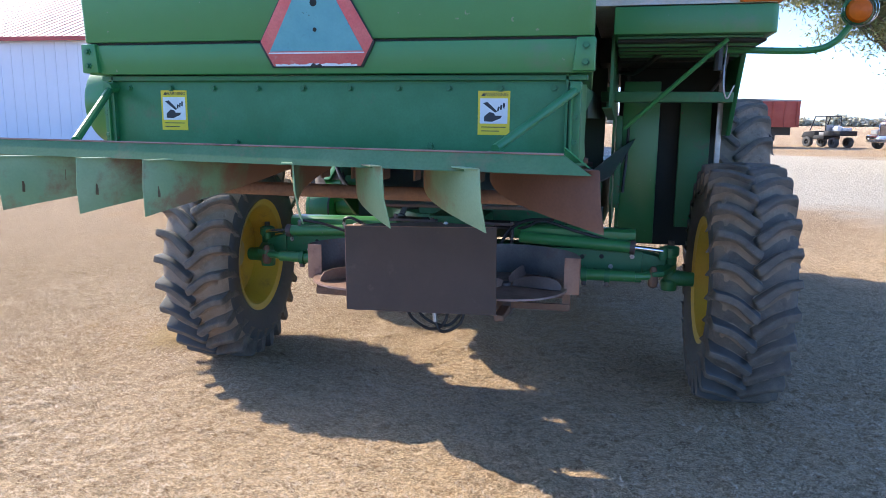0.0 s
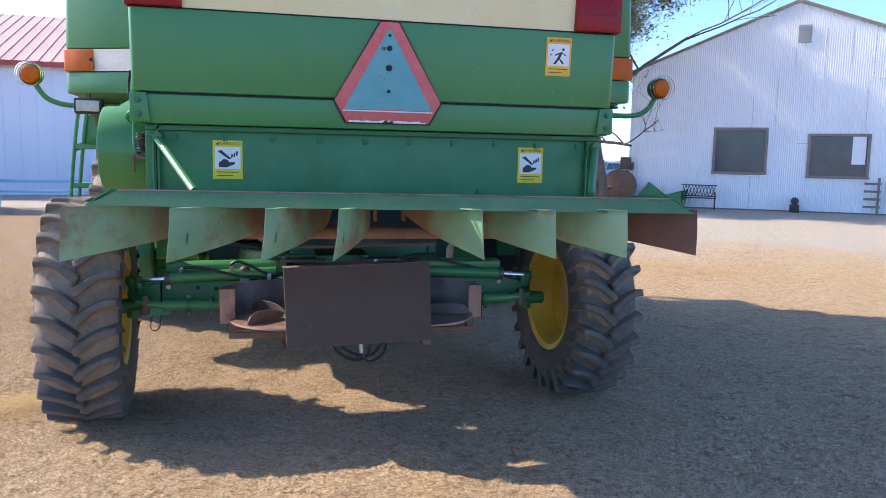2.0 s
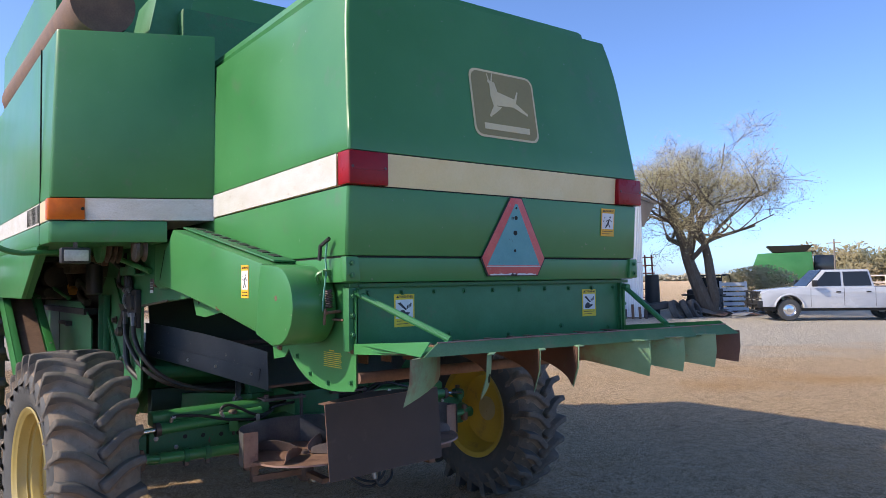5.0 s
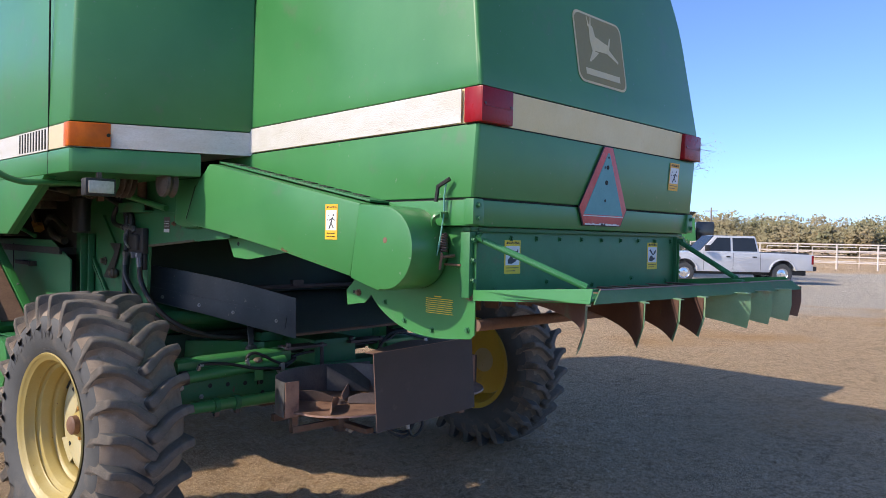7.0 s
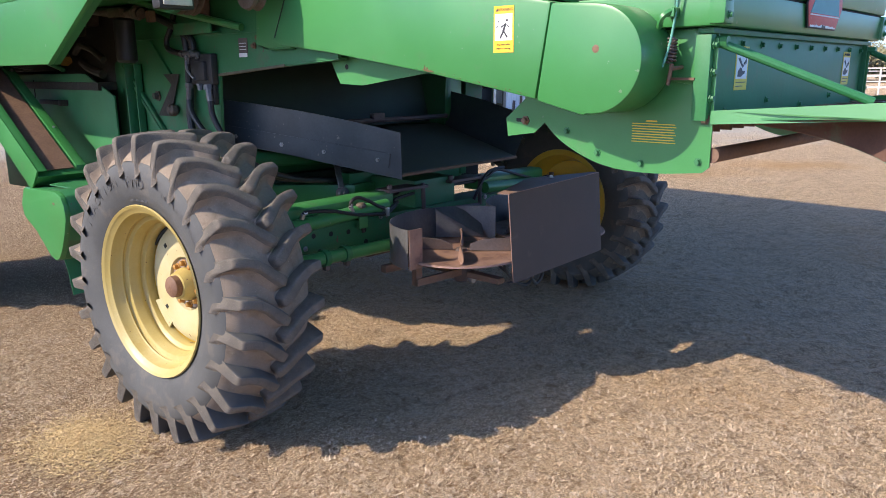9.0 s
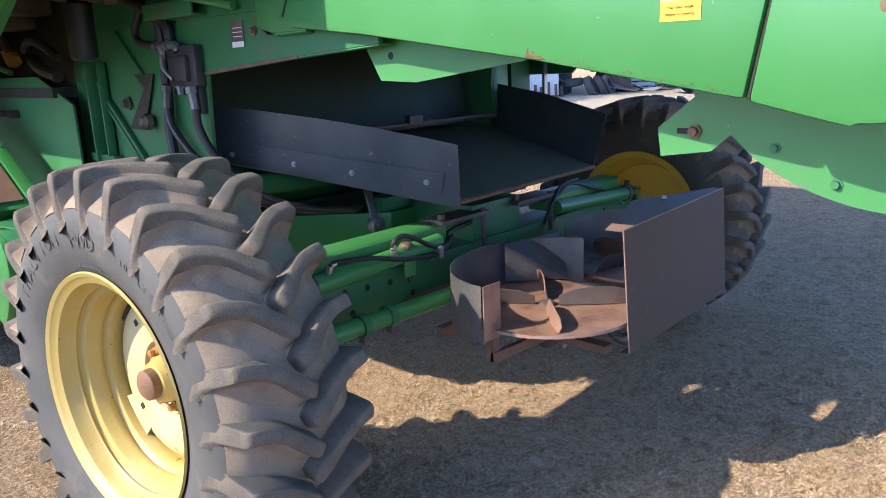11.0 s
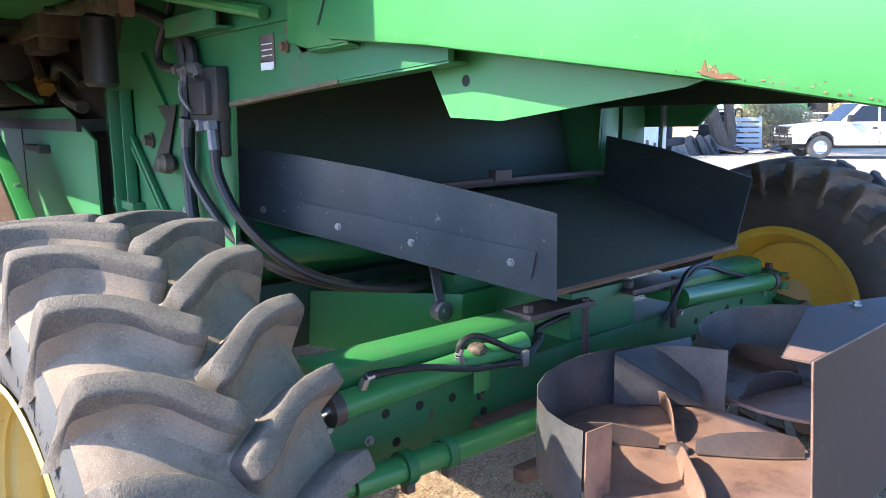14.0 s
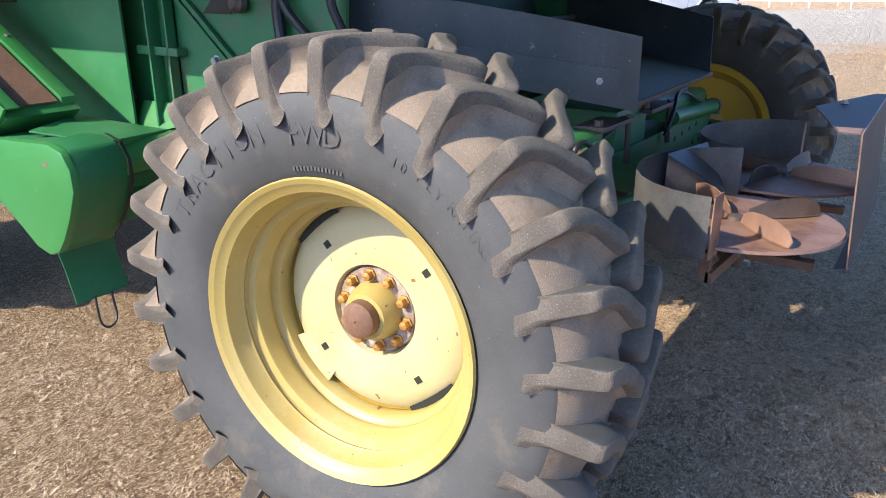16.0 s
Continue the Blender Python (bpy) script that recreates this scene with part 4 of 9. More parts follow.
# right tyre: tread floor in darker rubber, its shade put into the colour
wr = wheel("rear_tyre", (1.668, AX + 0.07, 0.664), 0.697, 0.43, 0.368, 26, 1, 0.015, turn0=5, yaw=2.4, floor=RUBBER_TREAD, label="dusty black lugged rear tyre, tread floor darkened for shade")
for sx in (-1, 1):
    wheel("front_tyre", (-1.87 if sx < 0 else 1.99, 8.7, 0.90), 0.92, 0.64, 0.42, 20, sx, 0.05, lugh=0.060, wide=0.10, sweep=14, turn0=4, label="wide lugged front drive tyre")

# moulded letters on the near side wall of the left tyre, read clockwise from outside
for body, ang, step, rr, sz in (("FWD", 89.2, 6.2, 0.485, 0.070), ("TRACTION", 51.0, 5.5, 0.497, 0.062), ("10", 115.6, 2.7, 0.492, 0.032), ("PLY", 124.8, 3.0, 0.497, 0.034), ("RATING", 138.4, 2.55, 0.500, 0.036)):
    for i, ch in enumerate(body):
        q = radians(ang + (i - len(body) / 2 + 0.5) * step)
        up, nrm = Vector((0, math.cos(q), math.sin(q))), Vector((-1, 0, 0))
        rot = Matrix((up.cross(nrm), up, nrm)).transposed().to_4x4()
        text_mesh("moulded_letter", ch, sz, Matrix.Translation((-0.2225, rr * up.y, rr * up.z)) @ rot, RUBBER_MOULD, wl)
bm = B()
for k in range(14):
    q0 = radians(79 + 1.4 * k)
    slab(bm, [(-0.204, r * math.cos(q), r * math.sin(q)) for r, q in ((0.402, q0), (0.402, q0 + 0.014), (0.412, q0 + 0.014), (0.412, q0))], (-0.0008, 0, 0))
tagged(piece("moulded_code", mesh_of("moulded_code", bm, RUBBER_MOULD, False), wl), kind="stuff")

# hood: shells stacked by height
def hood_y(z):
    if z < 2.27:
        return 3.04 - (z - 1.73) / 0.54 * 0.04
    return 3.0 + 0.16 * (z - 2.27) + 0.16 * max(0, z - 2.75) ** 2


def hood_w(z):
    return 0.908 if z < 2.27 else 0.908 - 0.075 * (z - 2.27) - 0.30 * max(0, z - 2.75) ** 2


def shell(bm, zs, inset=0.0, y1=5.2, xw=0.0):
    rows = []
    for z in zs:
        w, y = hood_w(z) - inset + xw, hood_y(z) + inset
        wf = 0.800 - inset
        rows.append([(-wf, y1, z), (-w, y + 0.012, z), (-w + 0.012, y, z), (w - 0.012, y, z), (w, y + 0.012, z), (wf, y1, z)])
    vs = [[bm.verts.new(p) for p in r] for r in rows]
    for a, b in zip(vs, vs[1:]):
        for k in range(6):
            bm.faces.new((a[k], a[(k + 1) % 6], b[(k + 1) % 6], b[k]))
    bm.faces.new(vs[0])
    bm.faces.new(vs[-1])


def upper(bm):
    zs = [2.276 + (3.06 - 2.276) * i / 8 for i in range(9)]
    shell(bm, zs)


hood = cq("hood", GREEN, combine, upper, 0.012, "green sheet metal engine hood")
cq("hood_roof", GREEN, combine, lambda bm: slab(bm, [(-0.80, 3.26, 3.058), (0.80, 3.26, 3.058), (0.75, 5.6, 3.058), (-0.75, 5.6, 3.058)], (0, 0, 0.10)), 0.05)
cq("rear_stripe_band", CREAM, combine, lambda bm: shell(bm, [2.136, 2.272], 0.004), 0.0, "cream stripe round the hood")
cq("hood_middle_panel", GREEN, combine, lambda bm: shell(bm, [1.846, 2.131]), 0.008)
cq("hood_lower_panel", GREEN, combine, lambda bm: shell(bm, [1.735, 1.838]), 0.008)
cq("hood_seam_gasket", DARK, combine, lambda bm: (shell(bm, [1.838, 1.846], 0.012), shell(bm, [2.131, 2.136], 0.008), shell(bm, [2.272, 2.276], 0.006)))
cq("side_stripe", WHITE_STRIPE, combine, lambda bm: slab(bm, [(-0.9085, 3.10, 2.138), (-0.9085, 3.10, 2.270), (-0.8045, 5.108, 2.270), (-0.8045, 5.108, 2.138)], (-0.004, 0, 0)), label="cracked white stripe film")
for sx in (-1, 1):
    def lamp(bm, sx=sx):
        x0, x1 = sx * 0.728, sx * 0.916
        slab(bm, [(x0, 2.985, 2.134), (x1, 2.985, 2.134), (x1, 2.985, 2.272), (x0, 2.985, 2.272)], (0, 0.06, 0))
        slab(bm, [(sx * 0.890, 2.99, 2.134), (sx * 0.918, 2.99, 2.134), (sx * 0.918, 2.99, 2.272), (sx * 0.890, 2.99, 2.272)], (0, 0.09, 0))
    tl = cq("tail_lamp", LENS_RED, combine, lamp, 0.008, "red plastic tail lamp")
    cq("lens_rib", LENS_RED, tl, lambda bm, sx=sx: box(bm, sx * 0.74, sx * 0.905, 2.982, 2.986, 2.196, 2.204), 0)
    for lx in (0.745, 0.90):
        cq("lens_screw", STEEL_DARK, tl, lambda bm, sx=sx: lathe(bm, [(-0.003, 0.0004), (-0.003, 0.006), (0.002, 0.006)], 8, 'y', (sx * lx, 2.985, 2.205)))

    def endcap(bm, sx=sx):
        x0, x1 = sx * 0.845, sx * 0.913
        slab(bm, [(x0, 3.022, 1.74), (x1, 3.022, 1.74), (x1, 3.022, 1.842), (x0 + sx * 0.01, 3.022, 1.842)], (0, 0.05, 0))
    ec = cq("hood_corner_bracket", GREEN, combine, endcap, 0.006)
    for z in (1.765, 1.815):
        piece("bolt", BOLT_G, ec, cpose(sx * 0.885, 3.022, z))

# lower rear panel and its bolts
low = cq("rear_lower_panel", GREEN_OLD, combine, lambda bm: slab(bm, [(-0.843, 3.09, 1.44), (0.868, 3.09, 1.44), (0.868, 3.09, 1.716), (-0.843, 3.09, 1.716)], (0, 0.02, 0)), 0.004, "green riveted rear lower panel")
cq("panel_top_flange", GREEN_DIRTY, combine, lambda bm: box(bm, -0.87, 0.89, 3.07, 3.12, 1.714, 1.732), 0.003)
for k in range(10):
    piece("bolt", BOLT_G, low, cpose(-0.77 + 0.173 * k, 3.09, 1.690))
for k in range(5):
    piece("bolt", BOLT_G, low, cpose(-0.70 + 0.36 * k, 3.09, 1.50 if k % 2 else 1.475))
for sx in (-1, 1):
    ps = cq("corner_post", GREEN_OLD, combine, lambda bm, sx=sx: slab(bm, [(sx * 0.835, 3.075, 1.45), (sx * 0.872, 3.075, 1.45), (sx * 0.872, 3.075, 1.712), (sx * 0.835, 3.075, 1.712)], (0, 0.05, 0)), 0.004)
    for z in (1.52, 1.60, 1.68):
        piece("bolt", BOLT_G, ps, cpose(sx * 0.855, 3.073, z))

# side curved plates under the belt covers
def side_plate(bm, sx):
    arc = [(p[0], p[1]) for p in curve_pts([(3.085, 1.285, 0), (3.25, 1.270, 0), (3.40, 1.275, 0), (3.52, 1.305, 0), (3.63, 1.36, 0), (3.70, 1.42, 0)], 6)]
    pts = [(3.062, 1.70), (3.062, 1.305)] + arc + [(3.745, 1.38), (3.87, 1.362), (3.88, 1.43), (3.79, 1.505), (3.82, 1.62), (3.82, 1.735)]
    slab(bm, [(sx * 0.842, y, z) for y, z in pts], (sx * 0.006, 0, 0))
for sx in (-1, 1):
    sp = cq("curved_side_plate", GREEN, combine, lambda bm, sx=sx: side_plate(bm, sx), 0, "curved green lower side plate")
    for y, z in ((3.10, 1.32), (3.30, 1.30), (3.47, 1.325), (3.60, 1.395), (3.09, 1.45), (3.08, 1.60)):
        piece("bolt", BOLT_G, sp, cpose(sx * 0.848, y, z, 0, 0, 90 * sx))
    cq("adjuster_slot", DARK, sp, lambda bm, sx=sx: box(bm, sx * 0.8425, sx * 0.8505, 3.77, 3.83, 1.418, 1.432), 0.003)
    piece("bolt", BOLT_R, sp, cpose(sx * 0.85, 3.785, 1.425, 0, 0, 90 * sx))
    piece("bolt", BOLT_R, sp, cpose(sx * 0.85, 3.085, 1.455, 0, 0, 90 * sx))
    # side wall of the chopper between hood and plate
    cq("chopper_side_sheet", GREEN_DIRTY, combine, lambda bm, sx=sx: slab(bm, [(sx * 0.832, 3.07, 1.735), (sx * 0.832, 3.07, 1.45), (sx * 0.832, 3.45, 1.46), (sx * 0.832, 3.60, 1.545), (sx * 0.832, 4.13, 1.635), (sx * 0.832, 4.70, 1.715), (sx * 0.832, 4.70, 1.735)], (-sx * 0.008, 0, 0)))

# printed notice on the left plate
cq("notice_lines", DECAL_YELLOW, combine, lambda bm: [box(bm, -0.8500, -0.8492, 3.180 + (0.06 if k == 8 else 0.0) + 0.004 * (k % 3), 3.338 - (0.05 if k == 8 else 0.0), 1.372 + 0.0085 * k, 1.3745 + 0.0085 * k + (0.002 if k == 8 else 0)) for k in range(9)], 0, "yellow printed notice lines")

# belt drive covers along the sides
def belt_cover(bm, sx, inner=0.86):
    pts = [(3.545, 1.826), (4.05, 1.916), (4.845, 2.062), (5.02, 1.92), (5.13, 1.755), (5.06, 1.728), (4.72, 1.690), (4.13, 1.604), (3.60, 1.512)]
    slab(bm, [(sx * inner, y, z) for y, z in pts], (sx * (1.05 - inner), 0, 0))
cover = cq("belt_cover", GREEN, combine, lambda bm: belt_cover(bm, -1), 0.012, "green tapering belt drive cover")


def cap_outline():
    pts = [(3.535, 1.822), (3.39, 1.812)]
    for k in range(1, 29):
        q = math.pi / 2 - k * math.pi / 29 * 1.06
        pts.append((3.375 - 0.175 * math.cos(q), 1.640 + 0.17 * math.sin(q)))
    pts += [(3.40, 1.464), (3.47, 1.480), (3.585, 1.508)]
    return pts


def cap(bm, sx):
    slab(bm, [(sx * 0.86, y, z) for y, z in cap_outline()], (sx * 0.205, 0, 0))
cap_l = cq("belt_cover_cap", GREEN, combine, lambda bm: cap(bm, -1), 0.035, "rounded green end cap of the belt cover")
cq("paint_chip", RUST, cap_l, lambda bm: lathe(bm, [(-1.0660, 0.0005), (-1.0663, 0.011), (-1.0655, 0.013)], 9, 'x', (0, 3.36, 1.672)))
cq("cover_joint", DARK, combine, lambda bm: slab(bm, [(-0.875, 3.539, 1.823), (-0.875, 3.544, 1.824), (-0.875, 3.598, 1.512), (-0.875, 3.592, 1.511)], (-0.163, 0, 0)))
cq("belt_pulley", STEEL_DARK, combine, lambda bm: lathe(bm, [(-0.86, 0.03), (-0.86, 0.15), (-0.90, 0.12), (-0.94, 0.15), (-0.98, 0.15), (-0.98, 0.03)], 28, 'x', (0, 3.36, 1.63)))
cq("cover_seam", DARK, cover, lambda bm: slab(bm, [(-1.0505, 4.99, 1.945), (-1.0505, 4.996, 1.948), (-1.0505, 5.100, 1.765), (-1.0505, 5.094, 1.762)], (-0.0015, 0, 0)))
cq("cover_top_lip", GREEN_DIRTY, cover, lambda bm: slab(bm, [(-0.87, 3.55, 1.829), (-0.87, 4.84, 2.064), (-0.99, 4.84, 2.068), (-0.99, 3.55, 1.833)], (0, 0, 0.010)), 0.003)
for k in range(9):
    cq("vent_hole", DARK, cover, lambda bm: slab(bm, [(-0.90, 3.66 + 0.13 * k, 1.8605 + 0.0237 * k), (-0.94, 3.66 + 0.13 * k, 1.8605 + 0.0237 * k), (-0.94, 3.73 + 0.13 * k, 1.8735 + 0.0237 * k), (-0.90, 3.73 + 0.13 * k, 1.8735 + 0.0237 * k)], (0, 0, 0.004)))
rr = random.Random(31)
for k in range(60):
    y = 3.62 + 0.55 * rr.random() ** 0.8
    z, q = 1.522 + (y - 3.62) * 0.172 + abs(rr.gauss(0, 0.006)), rr.uniform(0.0006, 0.0020) * (2.2 if 4.09 < y < 4.13 else 1)
    cq("cover_rust_patch", GREEN_CHIP if k % 3 else RUST_DARK, cover, lambda bm: slab(bm, [(-1.0502, y, z), (-1.0502, y + q * rr.uniform(1, 3), z + q * 0.3), (-1.0502, y + q * 2, z + q * rr.uniform(1, 2)), (-1.0502, y - q * 0.5, z + q)], (-0.0006, 0, 0)))
ceb = cq("cover_end_bracket", GREEN, combine, lambda bm: (slab(bm, [(-1.035, 5.275, 1.74), (-1.035, 5.25, 1.987), (-1.035, 4.90, 1.987), (-1.035, 5.0, 1.72), (-1.035, 5.177, 1.717)], (0.008, 0, 0)), slab(bm, [(-1.035, 5.0, 1.72), (-1.035, 5.177, 1.717), (-1.00, 5.177, 1.712), (-1.00, 5.0, 1.715)], (0, 0, -0.006))), 0.003, "green bracket holding the belt cover")
for y, z in ((5.235, 1.862), (5.245, 1.80)):
    piece("bolt", BOLT_R, ceb, cpose(-1.035, y, z, 0, 0, 90))
cq("rust_smear", RUST_DARK, cover, lambda bm: slab(bm, [(-1.0502, 4.128, 1.611), (-1.0502, 4.121, 1.630), (-1.0502, 4.116, 1.612), (-1.0502, 4.106, 1.622), (-1.0502, 4.100, 1.610), (-1.0502, 4.084, 1.611), (-1.0502, 4.070, 1.603), (-1.0502, 4.10, 1.6035)], (-0.0005, 0, 0)))
brk = cq("cover_bracket", GREEN, combine, lambda bm: slab(bm, [(-0.935, 4.86, 1.70), (-0.935, 4.77, 1.555), (-0.935, 4.62, 1.548), (-0.935, 4.22, 1.60), (-0.935, 4.10, 1.64), (-0.935, 4.20, 1.70)], (0.006, 0, 0)), 0)
cq("bracket_hole", DARK, brk, lambda bm: lathe(bm, [(-0.9358, 0.0004), (-0.9362, 0.012)], 14, 'x', (0, 4.72, 1.628)))
brk2 = cq("cover_front_bracket", GREEN_DIRTY, combine, lambda bm: slab(bm, [(-1.00, 5.24, 1.98), (-1.00, 5.29, 1.735), (-1.00, 5.26, 1.715), (-1.00, 5.10, 1.735), (-1.00, 5.02, 1.92), (-1.00, 5.00, 2.00)], (0.008, 0, 0)), 0)
for y, z in ((5.23, 1.90), (5.25, 1.78), (5.13, 1.78)):
    piece("bolt", BOLT_S, brk2, cpose(-1.008, y, z, 0, 0, 90))

# latch, spring and rope above the left plate
cq("latch_rope", mat("green_cord", (0.12, 0.35, 0.28), 0.9), combine, lambda bm: tube(bm, curve_pts([(-0.925, 3.16, 1.905), (-0.93, 3.165, 1.84), (-0.925, 3.17, 1.78), (-0.93, 3.19, 1.65), (-0.90, 3.26, 1.52)]), 0.004, 6))
cq("latch_handle", BLACK, combine, lambda bm: tube(bm, [(-0.925, 3.14, 1.92), (-0.94, 3.19, 1.89), (-0.94, 3.20, 1.83)], 0.009, 6))
cq("latch_clip", GREEN, combine, lambda bm: (tube(bm, curve_pts([(-0.92, 3.17, 1.79), (-0.95, 3.20, 1.765), (-0.93, 3.22, 1.735)]), 0.010, 6), box(bm, -0.94, -0.90, 3.17, 3.20, 1.765, 1.79)))
cq("latch_spring", STEEL_DARK, combine, lambda bm: tube(bm, [(-0.905 + 0.014 * math.cos(k * 0.8), 3.185 + 0.014 * math.sin(k * 0.8), 1.705 - 0.0013 * k) for k in range(60)], 0.0035, 5))
cq("latch_lever", RUST, combine, lambda bm: (tube(bm, [(-0.86, 3.17, 1.615), (-0.925, 3.17, 1.61)], 0.007, 6), box(bm, -0.875, -0.85, 3.12, 3.22, 1.575, 1.583), tube(bm, [(-0.93, 3.17, 1.625), (-0.93, 3.18, 1.56)], 0.006, 6)))
cq("latch_plate", GREEN, combine, lambda bm: slab(bm, [(-0.845, 3.075, 1.73), (-0.845, 3.26, 1.73), (-0.845, 3.26, 1.58), (-0.845, 3.075, 1.55)], (-0.008, 0, 0)), 0.003)

# slow vehicle emblem: a raised triangle with cut corners
def emblem(half_w, cut, lo, hi, topw):
    return [(-half_w, lo + cut), (-half_w + cut * 0.55, lo), (half_w - cut * 0.55, lo), (half_w, lo + cut), (topw, hi), (-topw, hi)]
def em(bm, pts, off, th):
    slab(bm, [(x, hood_y(z) - off, z) for x, z in pts], (0, th, 0))
emb = cq("slow_vehicle_emblem", SIGN_PINK, combine, lambda bm: em(bm, emblem(0.200, 0.080, 1.760, 2.125, 0.033), 0.012, 0.008), 0.0015, "faded blue triangle emblem with pinkish red border")
cq("emblem_backing", CAR_BLACK, emb, lambda bm: em(bm, emblem(0.206, 0.080, 1.755, 2.129, 0.038), 0.0095, 0.006), 0.001, "dark worn rim")
cq("emblem_centre", SIGN_BLUE, emb, lambda bm: em(bm, [(-0.166, 1.808), (0.166, 1.808), (0.006, 2.098), (-0.006, 2.098)], 0.0145, 0.003))
rr = random.Random(3)
cq("emblem_frayed_edge", DECAL_WHITE, emb, lambda bm: ([em(bm, [(x, 1.7595), (x + 0.022, 1.7595), (x + 0.022, 1.7595 + rr.uniform(0.004, 0.011)), (x, 1.7595 + rr.uniform(0.004, 0.011))], 0.0132, 0.002) for x in (-0.148 + 0.0225 * k for k in range(13))], em(bm, [(-0.171, 1.800), (0.171, 1.800), (0.169, 1.8045), (-0.169, 1.8045)], 0.0152, 0.002)), 0, "peeled white film along the lower edge")
cq("emblem_nick", CAR_BLACK, emb, lambda bm: em(bm, [(-0.022, 1.7585), (0.022, 1.7585), (0.014, 1.768), (0.002, 1.763), (-0.012, 1.770)], 0.0156, 0.002))
for x, z, hr in ((0.0, 2.078, 0.006), (0.0, 2.032, 0.0105), (-0.001, 1.961, 0.0125), (0.0, 1.876, 0.007)):
    cq("emblem_hole", DARK, emb, lambda bm: lathe(bm, [(-0.0005, 0.0003), (0.0, hr), (0.004, hr)], 12, 'y', (x, hood_y(z) - 0.0152, z)))
for x in (-0.026, -0.018):
    cq("emblem_stroke", DECAL_BLACK, emb, lambda bm: em(bm, [(x - 0.0025, 2.024), (x + 0.0025, 2.024), (x + 0.0025, 2.036), (x - 0.0025, 2.036)], 0.0156, 0.002))


# warning decals
def decal(cx0, cy0, cz0, w, h, normal, top, sub, figure, parent=None):
    """A warning sticker: frame, white picture field with plain dark shapes, heading, lines."""
    nx = Vector(normal)
    up = (Vector((0, 0, 1)) - nx * nx.z).normalized()
    rt = up.cross(nx).normalized()
    c = Vector((cx0, cy0, cz0))

    def P(u, v, o):
        return c + rt * u + up * v + nx * o

    def rect(bm, u0, u1, v0, v1, o, th=0.0006):
        slab(bm, [P(u0, v0, o), P(u1, v0, o), P(u1, v1, o), P(u0, v1, o)], nx * th)
    yel = DECAL_YELLOW if figure == "hand" else DECAL_ORANGE
    d = cq("warning_decal", yel, combine, lambda bm: rect(bm, -w / 2, w / 2, -h / 2, h / 2, 0.0006), 0, "yellow warning sticker with a white picture field")
    cq("picture_field", DECAL_WHITE, d, lambda bm: rect(bm, -w * 0.43, w * 0.43, -h * 0.24, h * 0.33, 0.0014))
    if figure == "hand":
        def shapes(bm):
            slab(bm, [P(-w * .30, -h * .19, .0021), P(-w * .05, -h * .20, .0021), P(w * .22, -h * .12, .0021), P(w * .26, -h * .06, .0021), P(w * .05, -h * .06, .0021), P(0, 0, .0021), P(-w * .14, h * .02, .0021), P(-w * .30, -h * .08, .0021)], nx * .0005)
            slab(bm, [P(-w * .34, h * .22, .0021), P(-w * .20, h * .25, .0021), P(w * .12, h * .03, .0021), P(w * .04, h * .01, .0021)], nx * .0005)
            for a in range(3):
                slab(bm, [P(w * (.10 + .09 * a), h * (.05 + .03 * a), .0021), P(w * (.15 + .09 * a), h * (.04 + .03 * a), .0021), P(w * (.19 + .08 * a), h * (.14 + .04 * a), .0021), P(w * (.13 + .08 * a), h * (.15 + .04 * a), .0021)], nx * .0005)
    else:
        def shapes(bm):
            for q in ([(.06, .12), (.16, .14), (.05, -.06), (-.06, -.04)], [(-.05, -.04), (.04, -.06), (-.12, -.20), (-.20, -.19)], [(.0, -.05), (.08, -.06), (.22, -.16), (.16, -.19)],
                      [(.08, .09), (.11, .13), (-.14, .06), (-.13, .02)], [(.12, .11), (.15, .08), (.28, .02), (.29, .06)], [(-.25, .14), (-.20, .18), (-.22, .20), (-.29, .17)], [(-.34, .02), (-.26, .06), (-.27, .08), (-.36, .05)]):
                slab(bm, [P(w * a, h * b, .0021) for a, b in q], nx * .0005)
            slab(bm, [P(w * (.17 + .055 * math.cos(k)), h * .19 + w * .055 * math.sin(k), .0021) for k in (0, .8, 1.6, 2.4, 3.2, 4.0, 4.8, 5.6)], nx * .0005)
    cq("picture_print", DECAL_BLACK, d, shapes)
    rot = Matrix((rt, up, nx)).transposed().to_4x4()
    tp = Matrix.Translation(P(w * .06, h * .415, .0016) - Vector((0, AX, 0))) @ rot
    text_mesh("heading_letters", top, w * 0.16, tp, DECAL_BLACK, d)
    cq("heading_triangle", DECAL_BLACK, d, lambda bm: slab(bm, [P(-w * .40, h * .385, .0014), P(-w * .28, h * .385, .0014), P(-w * .34, h * .45, .0014)], nx * .0005))
    if sub:
        for i, s in enumerate(sub):
            text_mesh("small_letters", s, w * 0.105, Matrix.Translation(P(0, -h * (.325 + .085 * i), .0016) - Vector((0, AX, 0))) @ rot, DECAL_BLACK, d)
    else:
        cq("print_lines", DECAL_BLACK, d, lambda bm: [rect(bm, -w * .38, w * (.38 - .2 * k), -h * (.33 + .09 * k), -h * (.31 + .09 * k), .0014) for k in range(2)])


for x in (-0.588, 0.592):
    decal(x, 3.09, 1.611, 0.106, 0.142, (0, -1, 0), "WARNING", None, "hand")
decal(0.668, hood_y(2.035) - 0.002, 2.035, 0.104, 0.146, (0, -0.99727, -0.07387), "WARNING", None, "man")
decal(-1.0505, 3.737, 1.746, 0.088, 0.155, (-1, 0, 0), "WARNING", ("Stay clear while", "engine is running."), "man")

